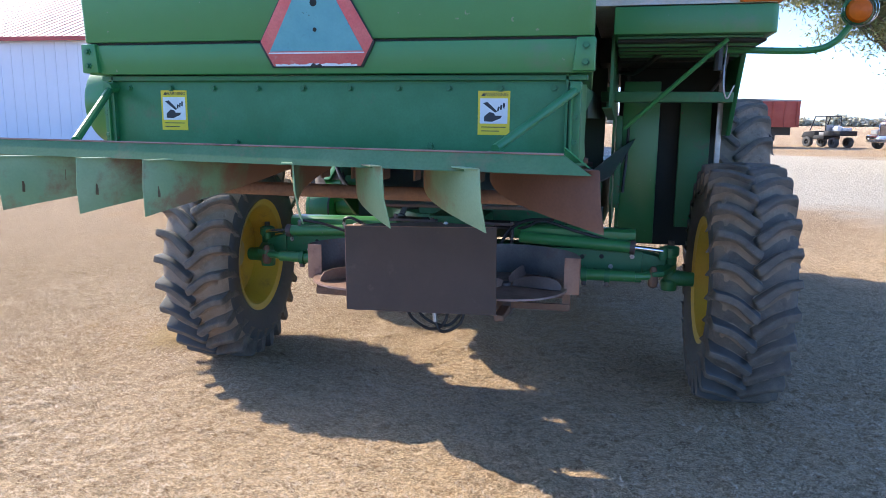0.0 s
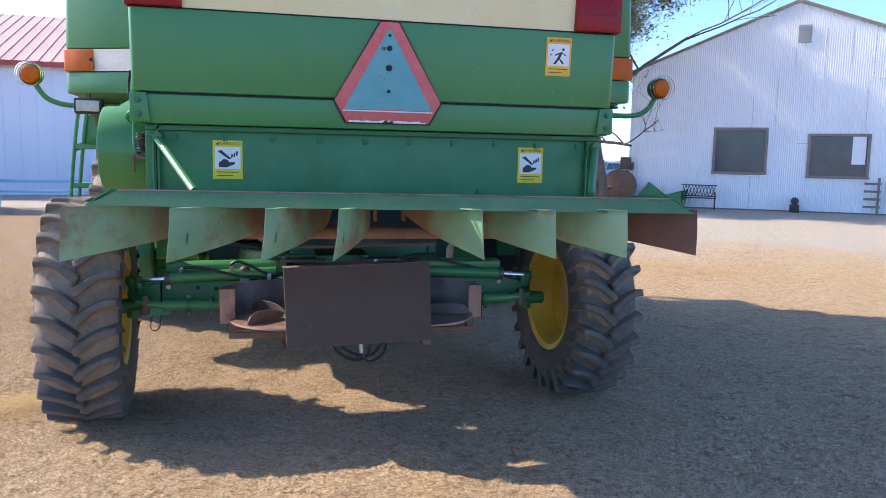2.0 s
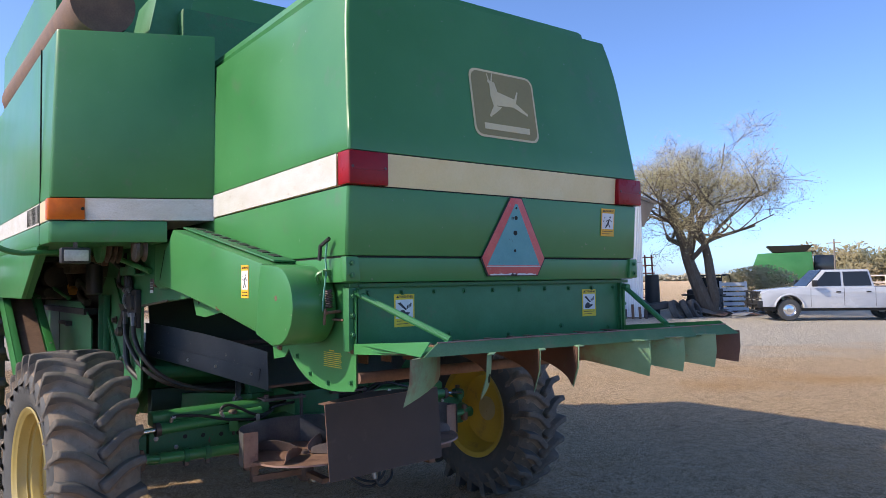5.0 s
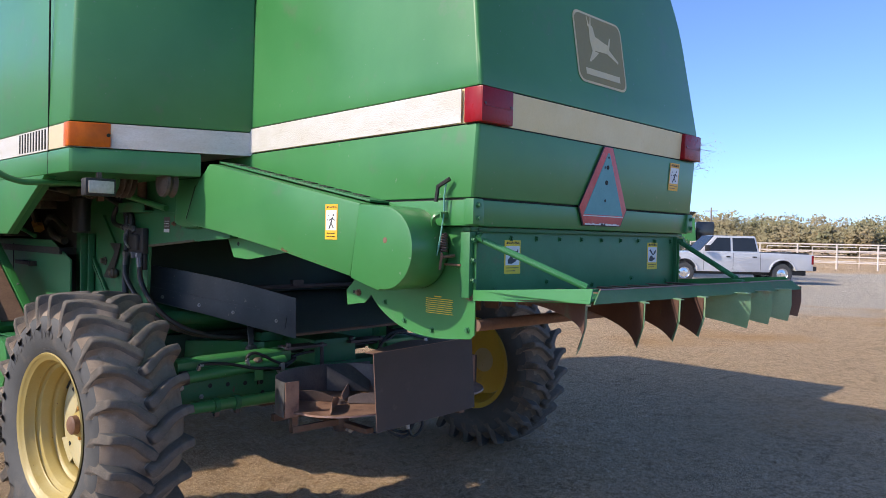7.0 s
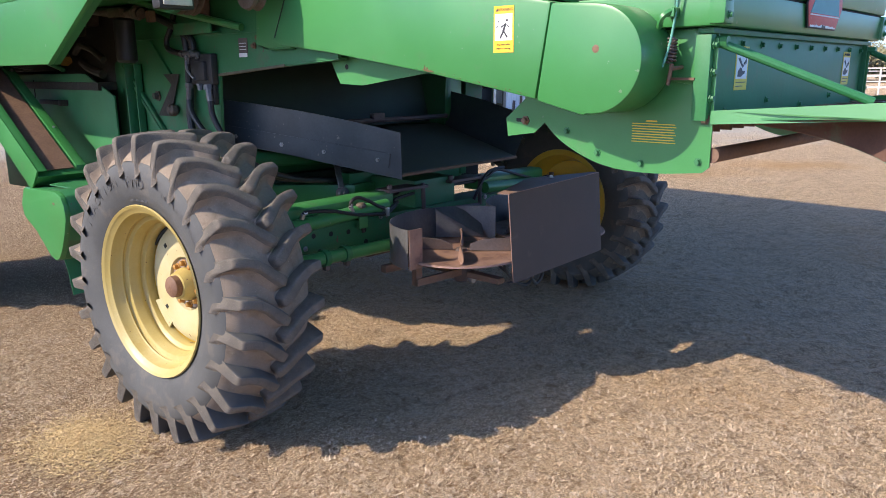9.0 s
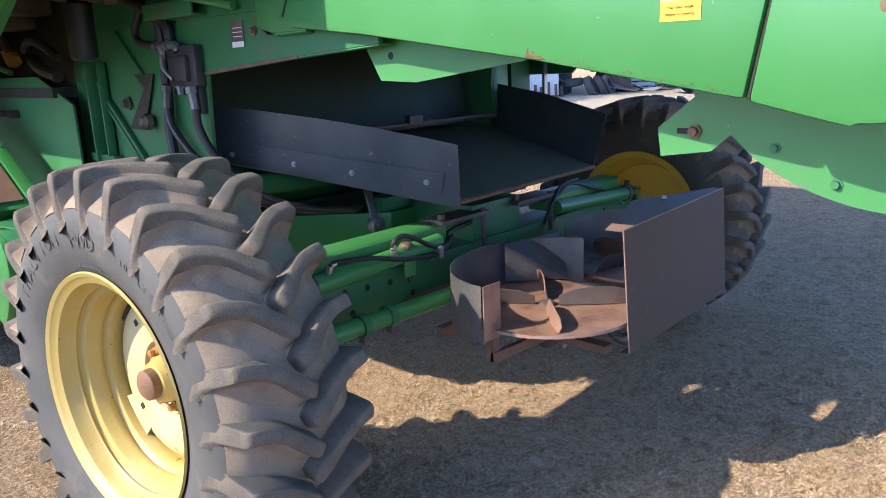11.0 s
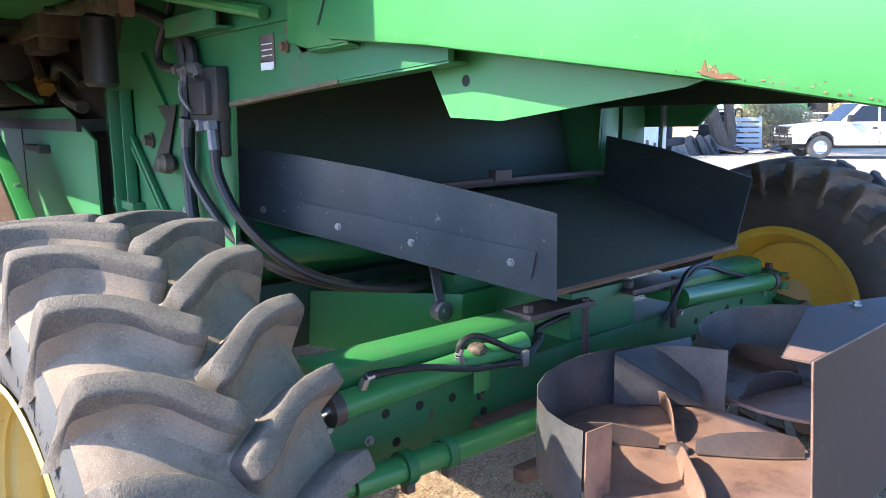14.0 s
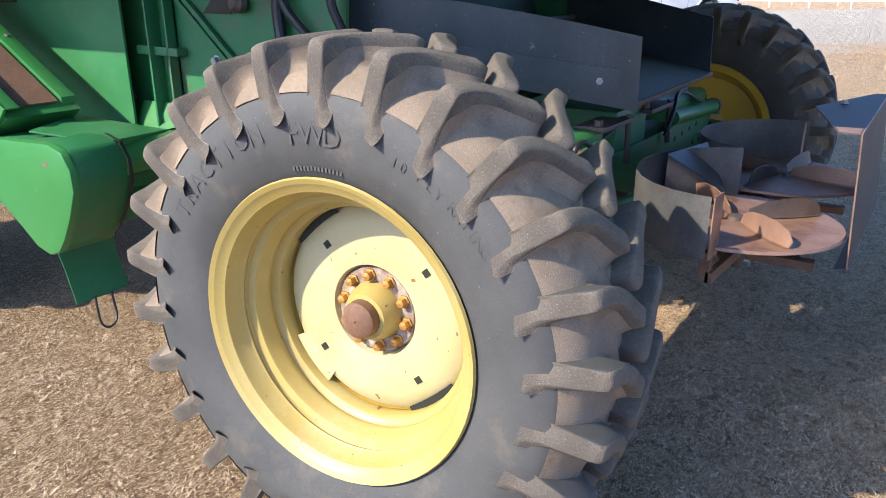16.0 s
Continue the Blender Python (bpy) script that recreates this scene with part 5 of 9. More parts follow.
# faded badge on the hood
BZ = 2.575
def badge_shape(w, h, r):
    out = []
    for cx1, cz1, a0 in ((w - r, h - r, 0), (-w + r, h - r, 90), (-w + r, -h + r, 180), (w - r, -h + r, 270)):
        for k in range(5):
            q = radians(a0 + 22.5 * k)
            out.append((cx1 + r * math.cos(q), cz1 + r * math.sin(q)))
    return out
def on_hood(x, z, off):
    return (x, hood_y(z) - off, z)
def badge(bm, w, h, r, off, th=0.0008):
    slab(bm, [on_hood(-0.022 + x, BZ + z, off) for x, z in badge_shape(w, h, r)], (0, th, 0))
bd = cq("hood_badge", LOGO_CREAM, combine, lambda bm: badge(bm, 0.205, 0.168, 0.045, 0.003), 0, "faded tan rounded badge with a pale leaping shape")
cq("badge_field", LOGO_TAN, bd, lambda bm: badge(bm, 0.194, 0.157, 0.040, 0.0045))
def leap(bm):
    for q in ([(-.075, -.025), (.07, -.02), (.085, .02), (.03, .03), (-.04, .045), (-.07, .03)], [(.085, .02), (.10, .06), (.092, .062), (.07, .02)], [(-.075, -.03), (-.04, .045), (-.055, .09), (-.088, .085), (-.09, .02)],
              [(-.055, .09), (-.10, .10), (-.10, .088), (-.07, .075)], [(-.07, .09), (-.062, .135), (-.068, .135), (-.08, .09)], [(-.085, .09), (-.098, .13), (-.104, .13), (-.092, .09)],
              [(-.07, -.02), (-.045, -.03), (-.10, -.085), (-.112, -.082)], [(.055, -.02), (.08, .0), (.155, -.045), (.15, -.055)], [(-.05, -.028), (-.02, -.03), (-.085, -.075), (-.09, -.07)]):
        slab(bm, [on_hood(-0.022 + x * 0.95, BZ + 0.02 + z, 0.006) for x, z in q], (0, 0.0008, 0))
cq("badge_shape", LOGO_CREAM, bd, leap)
cq("badge_lettering_bar", LOGO_CREAM, bd, lambda bm: slab(bm, [on_hood(x, z, 0.006) for x, z in ((-0.165, BZ - 0.128), (0.122, BZ - 0.128), (0.122, BZ - 0.098), (-0.165, BZ - 0.098))], (0, 0.0008, 0)))

# tailboard
def tb_z(y):
    return 1.455 + (3.09 - y) / 0.62 * 0.035
tb = cq("tailboard", GREEN_OLD, combine, lambda bm: slab(bm, [(-0.835, 3.085, tb_z(3.085)), (0.865, 3.085, tb_z(3.085)), (0.93, 2.475, tb_z(2.475)), (-0.925, 2.475, tb_z(2.475))], (0, 0, -0.006)), 0, "green sheet metal tailboard")
cq("tailboard_rail", GREEN_RAIL, combine, lambda bm: strip(bm, [[(-0.855, 2.485, 1.520), (0.875, 2.470, 1.508)], [(-0.935, 2.455, 1.478), (0.945, 2.440, 1.462)]], (0, 0.005, 0)), 0, "faded rail with rust along its edge")
for sx in (-1, 1):
    cq("tailboard_side_rail", GREEN, combine, lambda bm, sx=sx: slab(bm, [(sx * 0.848, 3.07, 1.440), (sx * 0.848, 3.07, 1.482), (sx * 0.872, 2.50, 1.525), (sx * 0.935, 2.47, 1.478), (sx * 0.87, 2.62, 1.468)], (sx * 0.006, 0, 0)), 0)
cq("rail_worn_edge", RUST_PINK, combine, lambda bm: tube(bm, [(-0.855, 2.486, 1.521), (0.875, 2.471, 1.509)], 0.0035, 5))
rows_tb = [(x, y) for x in (-0.6, -0.2, 0.2, 0.6) for y in (2.6, 2.98)]
for x, y in rows_tb:
    piece("bolt", BOLT_G, tb, cpose(x, y, tb_z(y), -90))
for sx in (-1, 1):
    top_x, bot_x = (-0.828, -0.663) if sx < 0 else (0.856, 0.674)
    cq("tailboard_strut", GREEN_OLD, combine, lambda bm: (tube(bm, [(top_x, 3.055, 1.683), (bot_x, 2.665, 1.512)], 0.0135, 10), box(bm, bot_x - 0.02, bot_x + 0.02, 2.63, 2.68, 1.498, 1.506), tube(bm, [(top_x, 3.09, 1.69), (top_x, 3.04, 1.69)], 0.018, 8)), 0, "slanting round stay of the tailboard")

# eight curved spreading fins under the tailboard: rear tip, root
FINS = [(-0.996, -0.58), (-0.704, -0.395), (-0.444, -0.215), (-0.235, -0.075), (0.200, 0.055), (0.437, 0.20), (0.681, 0.40), (0.960, 0.60)]


def fin_line(xo, xi, t):
    """Plan of a fin from its root ahead to its free tip, and its lower edge."""
    y = 3.0 - 0.60 * (t * 0.5 + 0.5 * t ** 1.15) if abs(xo) < 0.9 else 3.0 - 0.55 * t
    return xi + (xo - xi) * (0.25 * t + 0.75 * t ** 3.0), y, 1.462 - 0.132 * (0.30 + 0.70 * t ** 1.25) - 0.012 * t ** 8


for i, (xo, xi) in enumerate(FINS):
    def fin(bm):
        rows = []
        for k in range(13):
            x, y, lo = fin_line(xo, xi, k / 12)
            slant = math.copysign(0.016, xo) * (k / 12) ** 4
            rows.append([(x, y, 1.474), (x + 0.3 * slant, y, 0.5 * (1.474 + lo)), (x + slant, y + 0.02 * (k / 12) ** 4, lo)])
        strip(bm, rows, (0.003, 0, 0))
    fm = PRIMER if i == 7 else GREEN_FIN
    f = cq("spreading_fin", fm, combine, fin, 0, "curved bleached green fin, rusty inside" if i < 7 else "curved fin worn to brown primer")
    if i < 4:
        def inside(bm):
            rows = []
            for k in range(13):
                x, y, lo = fin_line(xo, xi, k / 12 * 0.985)
                slant = -0.016 * (k / 12) ** 4
                rows.append([(x - 0.003, y, 1.472), (x - 0.003 + 0.3 * slant, y, 0.5 * (1.474 + lo)), (x - 0.003 + slant, y + 0.02 * (k / 12) ** 4, lo + 0.003)])
            strip(bm, rows, (-0.001, 0, 0))
        cq("fin_rust_side", PRIMER, f, inside, 0, "brown rusted outer side of the fin")
    cq("fin_flange", fm, f, lambda bm: strip(bm, [[(fin_line(xo, xi, k / 8)[0], fin_line(xo, xi, k / 8)[1], 1.476), (fin_line(xo, xi, k / 8)[0] - math.copysign(0.030, xo), fin_line(xo, xi, k / 8)[1], 1.476)] for k in range(9)], (0, 0, -0.003)))
    if i in (1, 2, 3):
        for u, z in ((0.93, 1.40), (0.80, 1.43)):
            x, y, lo = fin_line(xo, xi, u)
            cq("fin_slot", DUST_LIP, f, lambda bm: slab(bm, [(x - 0.006, y, z), (x - 0.006, y - 0.010, z + 0.003), (x - 0.008, y - 0.010, z - 0.028), (x - 0.008, y, z - 0.030)], (-0.001, 0, 0)))
cq("tailboard_underside", RUST, combine, lambda bm: slab(bm, [(-0.83, 3.08, 1.446), (0.86, 3.08, 1.446), (0.92, 2.48, 1.482), (-0.915, 2.48, 1.482)], (0, 0, -0.002)), 0, "rusty brown underside sheet")
cq("cross_pipe", RUST, combine, lambda bm: tube(bm, [(-0.84, 3.06, 1.342), (0.86, 3.06, 1.338)], 0.024, 14), 0, "rusty round cross pipe")
cq("chopper_rotor", RUST, combine, lambda bm: (tube(bm, [(-0.82, 3.38, 1.50), (0.84, 3.38, 1.50)], 0.07, 14), [box(bm, x - 0.004, x + 0.004, 3.34, 3.42, 1.36, 1.64) for x in (-0.75 + 0.125 * k for k in range(13))]), 0, "chopper drum with flat knives")
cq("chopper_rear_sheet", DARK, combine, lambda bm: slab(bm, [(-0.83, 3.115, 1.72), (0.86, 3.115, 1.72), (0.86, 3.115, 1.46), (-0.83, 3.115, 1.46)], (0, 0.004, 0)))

# body: wide side shields left and right; the left one's rear face slants forwards to the outside
def shield(bm, sx, y0, z0, z1, x_in=0.812, x_out=1.65, y1=9.4, lean=0.0):
    a = [(sx * x_in, face_y(sx, x_in)), (sx * (x_out - 0.02), face_y(sx, x_out - 0.02)), (sx * x_out, y0 + 0.02), (sx * x_out, y1), (sx * x_in, y1)]
    vs = [[bm.verts.new((x - (sx * lean * (z - z0) if abs(x) > 1.2 else 0), y, z)) for x, y in a] for z in (z0, z1)]
    for k in range(5):
        bm.faces.new((vs[0][k], vs[0][(k + 1) % 5], vs[1][(k + 1) % 5], vs[1][k]))
    bm.faces.new(vs[0])
    bm.faces.new(vs[1])


def face_y(sx, x):
    return 4.36 if sx > 0 else 4.79 + (x - 0.80) * 0.458


for sx, y0 in ((-1, 5.17), (1, 4.36)):
    cq("side_shield", GREEN, combine, lambda bm: shield(bm, sx, y0, 2.252, 3.25, lean=0.03), 0.012, "tall green side shield")
    cq("side_shield_stripe", WHITE_STRIPE, combine, lambda bm: shield(bm, sx, y0, 2.120, 2.248, 0.815, 1.648), 0.0, "cracked white stripe on the side shield")
    cq("side_shield_lower", GREEN, combine, lambda bm: shield(bm, sx, y0, 1.988, 2.116, 1.06 if sx < 0 else 0.93, 1.652), 0.012)
    fy = face_y(sx, 1.478)
    la = cq("marker_lamp", LENS_AMBER, combine, lambda bm: slab(bm, [(sx * 1.478, fy - 0.012, 2.122), (sx * 1.650, face_y(sx, 1.65) - 0.012, 2.122), (sx * 1.662, y0 + 0.01, 2.122), (sx * 1.662, y0 + 0.075, 2.122), (sx * 1.63, y0 + 0.075, 2.122), (sx * 1.478, fy + 0.03, 2.122)], (0, 0, 0.126)), 0.006, "amber plastic marker lamp")
    cq("lamp_screw", DARK, la, lambda bm: lathe(bm, [(-0.002, 0.0004), (-0.002, 0.010), (0.003, 0.010)], 10, 'y', (sx * 1.490, fy - 0.012, 2.185)))
    cq("shield_seam", DARK, combine, lambda bm: [box(bm, min(sx * 1.6535, sx * 1.644), max(sx * 1.6535, sx * 1.644), y0 + 0.34, y0 + 0.343, 1.99, 3.2)])
cq("side_stripe_cream", DECAL_CREAM, combine, lambda bm: box(bm, -1.6505, -1.645, 5.25, 5.505, 2.122, 2.246), 0, "faded cream stripe film")
bm = B()
box(bm, -1.6515, -1.64, 5.56, 5.575, 2.13, 2.24)
slot_me = mesh_of("grille_slot", bm, DARK, False)
for k in range(10):
    piece("grille_slot", slot_me, combine, cpose(0, 0.05 * k, 0))
# slanted lower side panel ahead of the rear wheel
cq("lower_side_panel", GREEN, combine, lambda bm: slab(bm, [(-1.655, 5.55, 1.988), (-1.655, 6.24, 1.652), (-1.655, 8.9, 1.645), (-1.655, 8.9, 1.988)], (0.03, 0, 0)), 0.008, "green lower side panel with a slanting edge")
cq("lower_side_panel_edge", GREEN_DIRTY, combine, lambda bm: slab(bm, [(-1.650, 5.56, 1.985), (-1.650, 6.25, 1.652), (-1.59, 6.25, 1.652), (-1.59, 5.56, 1.985)], (0, 0.02, 0)))
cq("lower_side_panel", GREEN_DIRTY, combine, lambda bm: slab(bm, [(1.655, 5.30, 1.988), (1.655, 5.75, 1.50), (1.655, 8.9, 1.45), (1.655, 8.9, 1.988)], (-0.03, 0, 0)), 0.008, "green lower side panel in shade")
# shield floor and inside: near-black boxes added to stand for shade
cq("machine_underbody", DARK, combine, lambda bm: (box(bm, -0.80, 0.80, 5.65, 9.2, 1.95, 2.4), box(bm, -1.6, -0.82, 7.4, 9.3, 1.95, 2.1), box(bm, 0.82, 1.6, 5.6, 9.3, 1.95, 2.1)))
cq("grain_tank", GREEN, combine, lambda bm: (box(bm, -1.45, 1.5, 6.3, 9.3, 3.25, 4.15)), 0.03, "green grain tank")
cq("grain_tank_step", GREEN_DIRTY, combine, lambda bm: (box(bm, -0.82, 0.8, 5.4, 6.3, 3.05, 3.62)), 0.03)
cq("unloading_auger", RUST, combine, lambda bm: tube(bm, [(-1.35, 5.25, 3.48), (-1.35, 8.6, 3.55)], 0.19, 20), 0, "brown stained unloading auger tube")
cq("air_intake_duct", GREEN_OLD, combine, lambda bm: slab(bm, [(-1.05, 5.5, 3.25), (-0.85, 5.5, 3.25), (-0.70, 5.5, 3.75), (-0.95, 5.5, 3.75)], (0, 0.5, 0)), 0.01)
# unseen from behind; cut short to shape the shadow on the ground
cq("cab", GREEN_DIRTY, combine, lambda bm: (box(bm, -0.85, 0.80, 9.5, 10.2, 1.7, 2.3), box(bm, -0.9, 0.85, 9.4, 10.3, 3.35, 3.5), [box(bm, x, x + 0.08, y, y + 0.08, 2.3, 3.35) for x in (-0.85, 0.72) for y in (9.5, 10.1)]), 0.02)

# work lamp and beacons on bent arms
wlamp = cq("work_lamp", BLACK, combine, lambda bm: box(bm, -1.60, -1.44, 5.10, 5.17, 1.865, 1.960), 0.014, "rectangular work lamp with a dusty lens")
cq("lamp_lens", LENS_CLEAR, wlamp, lambda bm: box(bm, -1.585, -1.455, 5.092, 5.10, 1.880, 1.945), 0.004)
cq("lamp_mount", STEEL_DARK, wlamp, lambda bm: box(bm, -1.53, -1.51, 5.12, 5.15, 1.955, 1.99))
for sx, by in ((-1, 5.58), (1, 4.80)):
    bx = sx * (1.965 if sx < 0 else 2.08)
    arm = cq("beacon_arm", GREEN, combine, lambda bm: tube(bm, curve_pts([(sx * 1.35, by, 1.955), (sx * 1.62, by, 1.948), (bx - sx * 0.20, by, 1.945), (bx - sx * 0.09, by, 1.985), (bx - sx * 0.02, by + 0.02, 2.07)], 6), 0.017, 10), 0, "bent green lamp arm")
    bl = cq("beacon_lamp", GREEN_DIRTY, arm, lambda bm: lathe(bm, [(-0.02, 0.062), (0.0, 0.070), (0.05, 0.066), (0.08, 0.035), (0.08, 0.001)], 24, 'y', (bx, by, 2.131)), 0, "round green lamp housing")
    cq("beacon_lens", LENS_AMBER, arm, lambda bm: lathe(bm, [(-0.048, 0.001), (-0.046, 0.025), (-0.036, 0.050), (-0.018, 0.060)], 24, 'y', (bx, by, 2.131)), 0, "round amber lens")
    cq("beacon_guard", CHROME, arm, lambda bm: [lathe(bm, [(-0.03 + d, 0.076), (-0.026 + d, 0.079), (-0.022 + d, 0.076), (-0.03 + d, 0.076)], 28, 'y', (bx, by, 2.131)) for d in (-0.03, 0.01)])

# rear axle
def aq(name, material, parent, build, bevel=0.0, label="", smooth=True):
    """A part carried by the rear axle beam."""
    ob = cq(name, material, parent, build, bevel, label, smooth)
    ob.data.transform(Matrix.Translation((0, 0.10, -0.065)))
    return ob


axle = aq("rear_axle", GREEN_DIRTY, combine, lambda bm: box(bm, -1.12, 1.14, 4.965, 5.16, 0.715, 0.905), 0.010, "green box section rear axle with bolt holes")
bm = B()
lathe(bm, [(0, 0.0135), (-0.0012, 0.0125), (-0.0012, 0.0004)], 16, 'y')
hole = mesh_of("axle_hole", bm, DARK)
for sx in (-1, 1):
    for x, z in ((0.905, 0.797), (0.793, 0.790), (0.677, 0.783), (0.565, 0.776), (0.872, 0.709), (0.557, 0.711), (0.985, 0.705)):
        piece("axle_hole", hole, axle, cpose(sx * x, 5.0645, z))
    for x, z in ((0.446, 0.832), (0.96, 0.74), (1.08, 0.685), (1.08, 0.805)):
        piece("bolt", BOLT_S, axle, cpose(sx * x, 5.064, z))
    kn = cq("axle_knuckle", GREEN_DIRTY, combine, lambda bm: (lathe(bm, [(0.60, 0.025), (0.60, 0.045), (0.655, 0.050), (0.67, 0.036), (0.80, 0.036), (0.815, 0.050), (0.86, 0.048), (0.87, 0.02)], 16, 'z', (sx * 1.30, AX + 0.02, 0)), slab(bm, [(sx * 1.13, AX - 0.05, 0.665), (sx * 1.13, AX - 0.05, 0.83), (sx * 1.27, AX - 0.04, 0.80), (sx * 1.27, AX - 0.04, 0.69)], (0, 0.12, 0)), tube(bm, [(sx * 1.30, AX + 0.03, 0.675), (sx * 1.44, AX + 0.03, 0.670)], [0.05, 0.042], 14)), 0.006, "rust stained green steering knuckle")
    cq("steering_arm", GREEN_DIRTY, kn, lambda bm: slab(bm, [(sx * 1.34, AX + 0.02, 0.735), (sx * 1.27, AX + 0.03, 0.735), (sx * 1.15, AX - 0.18, 0.72), (sx * 1.20, AX - 0.22, 0.72), (sx * 1.26, AX - 0.20, 0.725)], (0, 0, 0.028)), 0.006)
    cq("ball_joint", RUST, kn, lambda bm: lathe(bm, [(0.655, 0.014), (0.665, 0.026), (0.70, 0.030), (0.755, 0.022), (0.775, 0.013)], 12, 'z', (sx * 1.20, AX - 0.19, 0)), 0, "rusty ball joint")
    cq("grease_cap", GRIME_METAL, kn, lambda bm: tube(bm, [(sx * 1.30, AX + 0.02, 0.868), (sx * 1.30, AX + 0.02, 0.895)], 0.018, 8))
    aq("steering_cylinder", GREEN, combine, lambda bm: tube(bm, [(sx * 0.42, 4.945, 0.960), (sx * 1.08, 4.935, 0.930)], 0.036, 16), 0, "green steering cylinder")
    aq("cylinder_rod", CHROME, combine, lambda bm: tube(bm, [(sx * 1.08, 4.935, 0.930), (sx * 1.25, 4.945, 0.915)], 0.014, 12), 0, "bright steel rod")
    aq("cylinder_gland", STEEL_DARK, combine, lambda bm: tube(bm, [(sx * 1.095, 4.935, 0.929), (sx * 1.065, 4.936, 0.931)], 0.042, 16))
    aq("rod_end", GREEN_DIRTY, combine, lambda bm: (tube(bm, [(sx * 1.255, 4.965, 0.935), (sx * 1.255, 4.965, 0.865)], 0.026, 12), box(bm, sx * 1.27 - 0.03, sx * 1.27 + 0.03, 4.965, 5.04, 0.875, 0.925)))
    cq("steering_box_bar", GREEN, combine, lambda bm: slab(bm, [(sx * 0.36, 5.052, 0.885), (sx * 0.36, 5.052, 0.952), (sx * 0.36, 5.072, 0.966), (sx * 0.36, 5.165, 0.966), (sx * 0.36, 5.165, 0.885)], (sx * 0.735, 0.03, -0.012)), 0.006, "green box bar behind the steering cylinder")
    cq("tie_rod", GREEN, combine, lambda bm: (tube(bm, [(sx * 0.2, 4.93, 0.700), (sx * 1.10, 4.93, 0.715)], 0.033, 14), tube(bm, [(sx * 1.10, 4.93, 0.715), (sx * 1.20, 4.94, 0.72)], 0.022, 10)), 0, "round green tie rod")
    for x in ([0.93, 0.80] if sx > 0 else [-0.96, -0.83]):
        tc = cq("tie_rod_clamp", GREEN_DIRTY, combine, lambda bm: lathe(bm, [(x, 0.034), (x, 0.044), (x + 0.03, 0.044), (x + 0.03, 0.034)], 14, 'x', (0, 4.93, 0.712)))
        cq("clamp_bolt", STEEL_DARK, tc, lambda bm: box(bm, x + 0.002, x + 0.028, 4.905, 4.935, 0.652, 0.682), 0.004)
aq("axle_pivot", GREEN_DIRTY, combine, lambda bm: (box(bm, -0.16, 0.18, 4.98, 5.40, 0.86, 1.06), lathe(bm, [(5.17, 0.03), (5.17, 0.085), (5.42, 0.085), (5.42, 0.03)], 20, 'y', (0.01, 0, 0.93))), 0.008)
for bx in (-0.40, 0.10):
    aq("axle_clamp_bracket", STEEL_DARK, combine, lambda bm: box(bm, bx, bx + 0.30, 4.93, 5.05, 1.022, 1.040), 0.003)
    aq("clamp_rod", STEEL_DARK, combine, lambda bm: tube(bm, [(bx + 0.27, 4.945, 1.05), (bx + 0.27, 4.940, 0.86)], 0.012, 8))
    aq("clamp_nut", STEEL_DARK, combine, lambda bm: tube(bm, [(bx + 0.03, 4.97, 1.035), (bx + 0.03, 4.97, 1.062)], 0.017, 6))
sv = cq("steering_valve", GRIME_METAL, combine, lambda bm: (tube(bm, [(-0.615, 5.03, 0.862), (-0.615, 5.03, 0.905)], 0.020, 8), tube(bm, [(-0.665, 5.025, 0.885), (-0.57, 5.03, 0.880)], 0.017, 8), lathe(bm, [(0.903, 0.012), (0.910, 0.028), (0.922, 0.030), (0.934, 0.020), (0.936, 0.002)], 9, 'z', (-0.615, 5.03, 0))), 0.003, "crusted brown relief valve")
cq("valve_bracket", GREEN, sv, lambda bm: (box(bm, -0.645, -0.585, 5.01, 5.016, 0.80, 0.872), box(bm, -0.645, -0.585, 5.01, 5.05, 0.866, 0.872)), 0.002)
cq("bracket_bolt", GRIME_METAL, sv, lambda bm: tube(bm, [(-0.615, 5.022, 0.805), (-0.612, 5.02, 0.775)], 0.009, 6))
for h, hr in (([(-1.005, 5.02, 0.905), (-1.0, 5.01, 0.932), (-0.965, 5.005, 0.938), (-0.825, 5.0, 0.922), (-0.70, 5.0, 0.890), (-0.64, 5.0, 0.877), (-0.55, 5.0, 0.868), (-0.46, 5.0, 0.860), (-0.36, 5.03, 0.89)], 0.0095),
              ([(-0.68, 5.02, 0.893), (-0.697, 5.015, 0.925), (-0.690, 5.01, 0.958), (-0.645, 5.005, 0.969), (-0.57, 5.005, 0.937), (-0.50, 5.005, 0.900), (-0.43, 5.01, 0.882), (-0.33, 5.05, 0.90)], 0.0095)):
    cq("hydraulic_hose", BLACK, combine, lambda bm: tube(bm, curve_pts(h, 6), hr, 10), 0, "black hydraulic hose")
    cq("hose_end", STEEL, combine, lambda bm: (tube(bm, [h[0], h[1]], 0.0125, 8), tube(bm, [h[1], tuple(p * 0.45 + q * 0.55 for p, q in zip(h[1], h[2]))], 0.0115, 10)), 0, "zinc plated hose elbow")
cq("hose_clip", STEEL, combine, lambda bm: box(bm, -0.475, -0.450, 4.985, 5.02, 0.845, 0.892), 0.003)
hose_runs = [
    [(-0.36, 4.93, 0.955), (-0.3, 4.98, 0.98), (0.1, 5.0, 1.0), (0.42, 4.96, 1.01), (0.55, 4.95, 1.06), (0.75, 4.94, 1.01), (0.95, 4.95, 0.96)],
    [(0.30, 4.93, 0.90), (0.36, 4.92, 1.0), (0.46, 4.94, 1.06), (0.62, 4.95, 1.07)],
    [(-0.35, 5.0, 1.0), (-0.2, 5.1, 0.98), (0.0, 5.2, 1.0)],
]
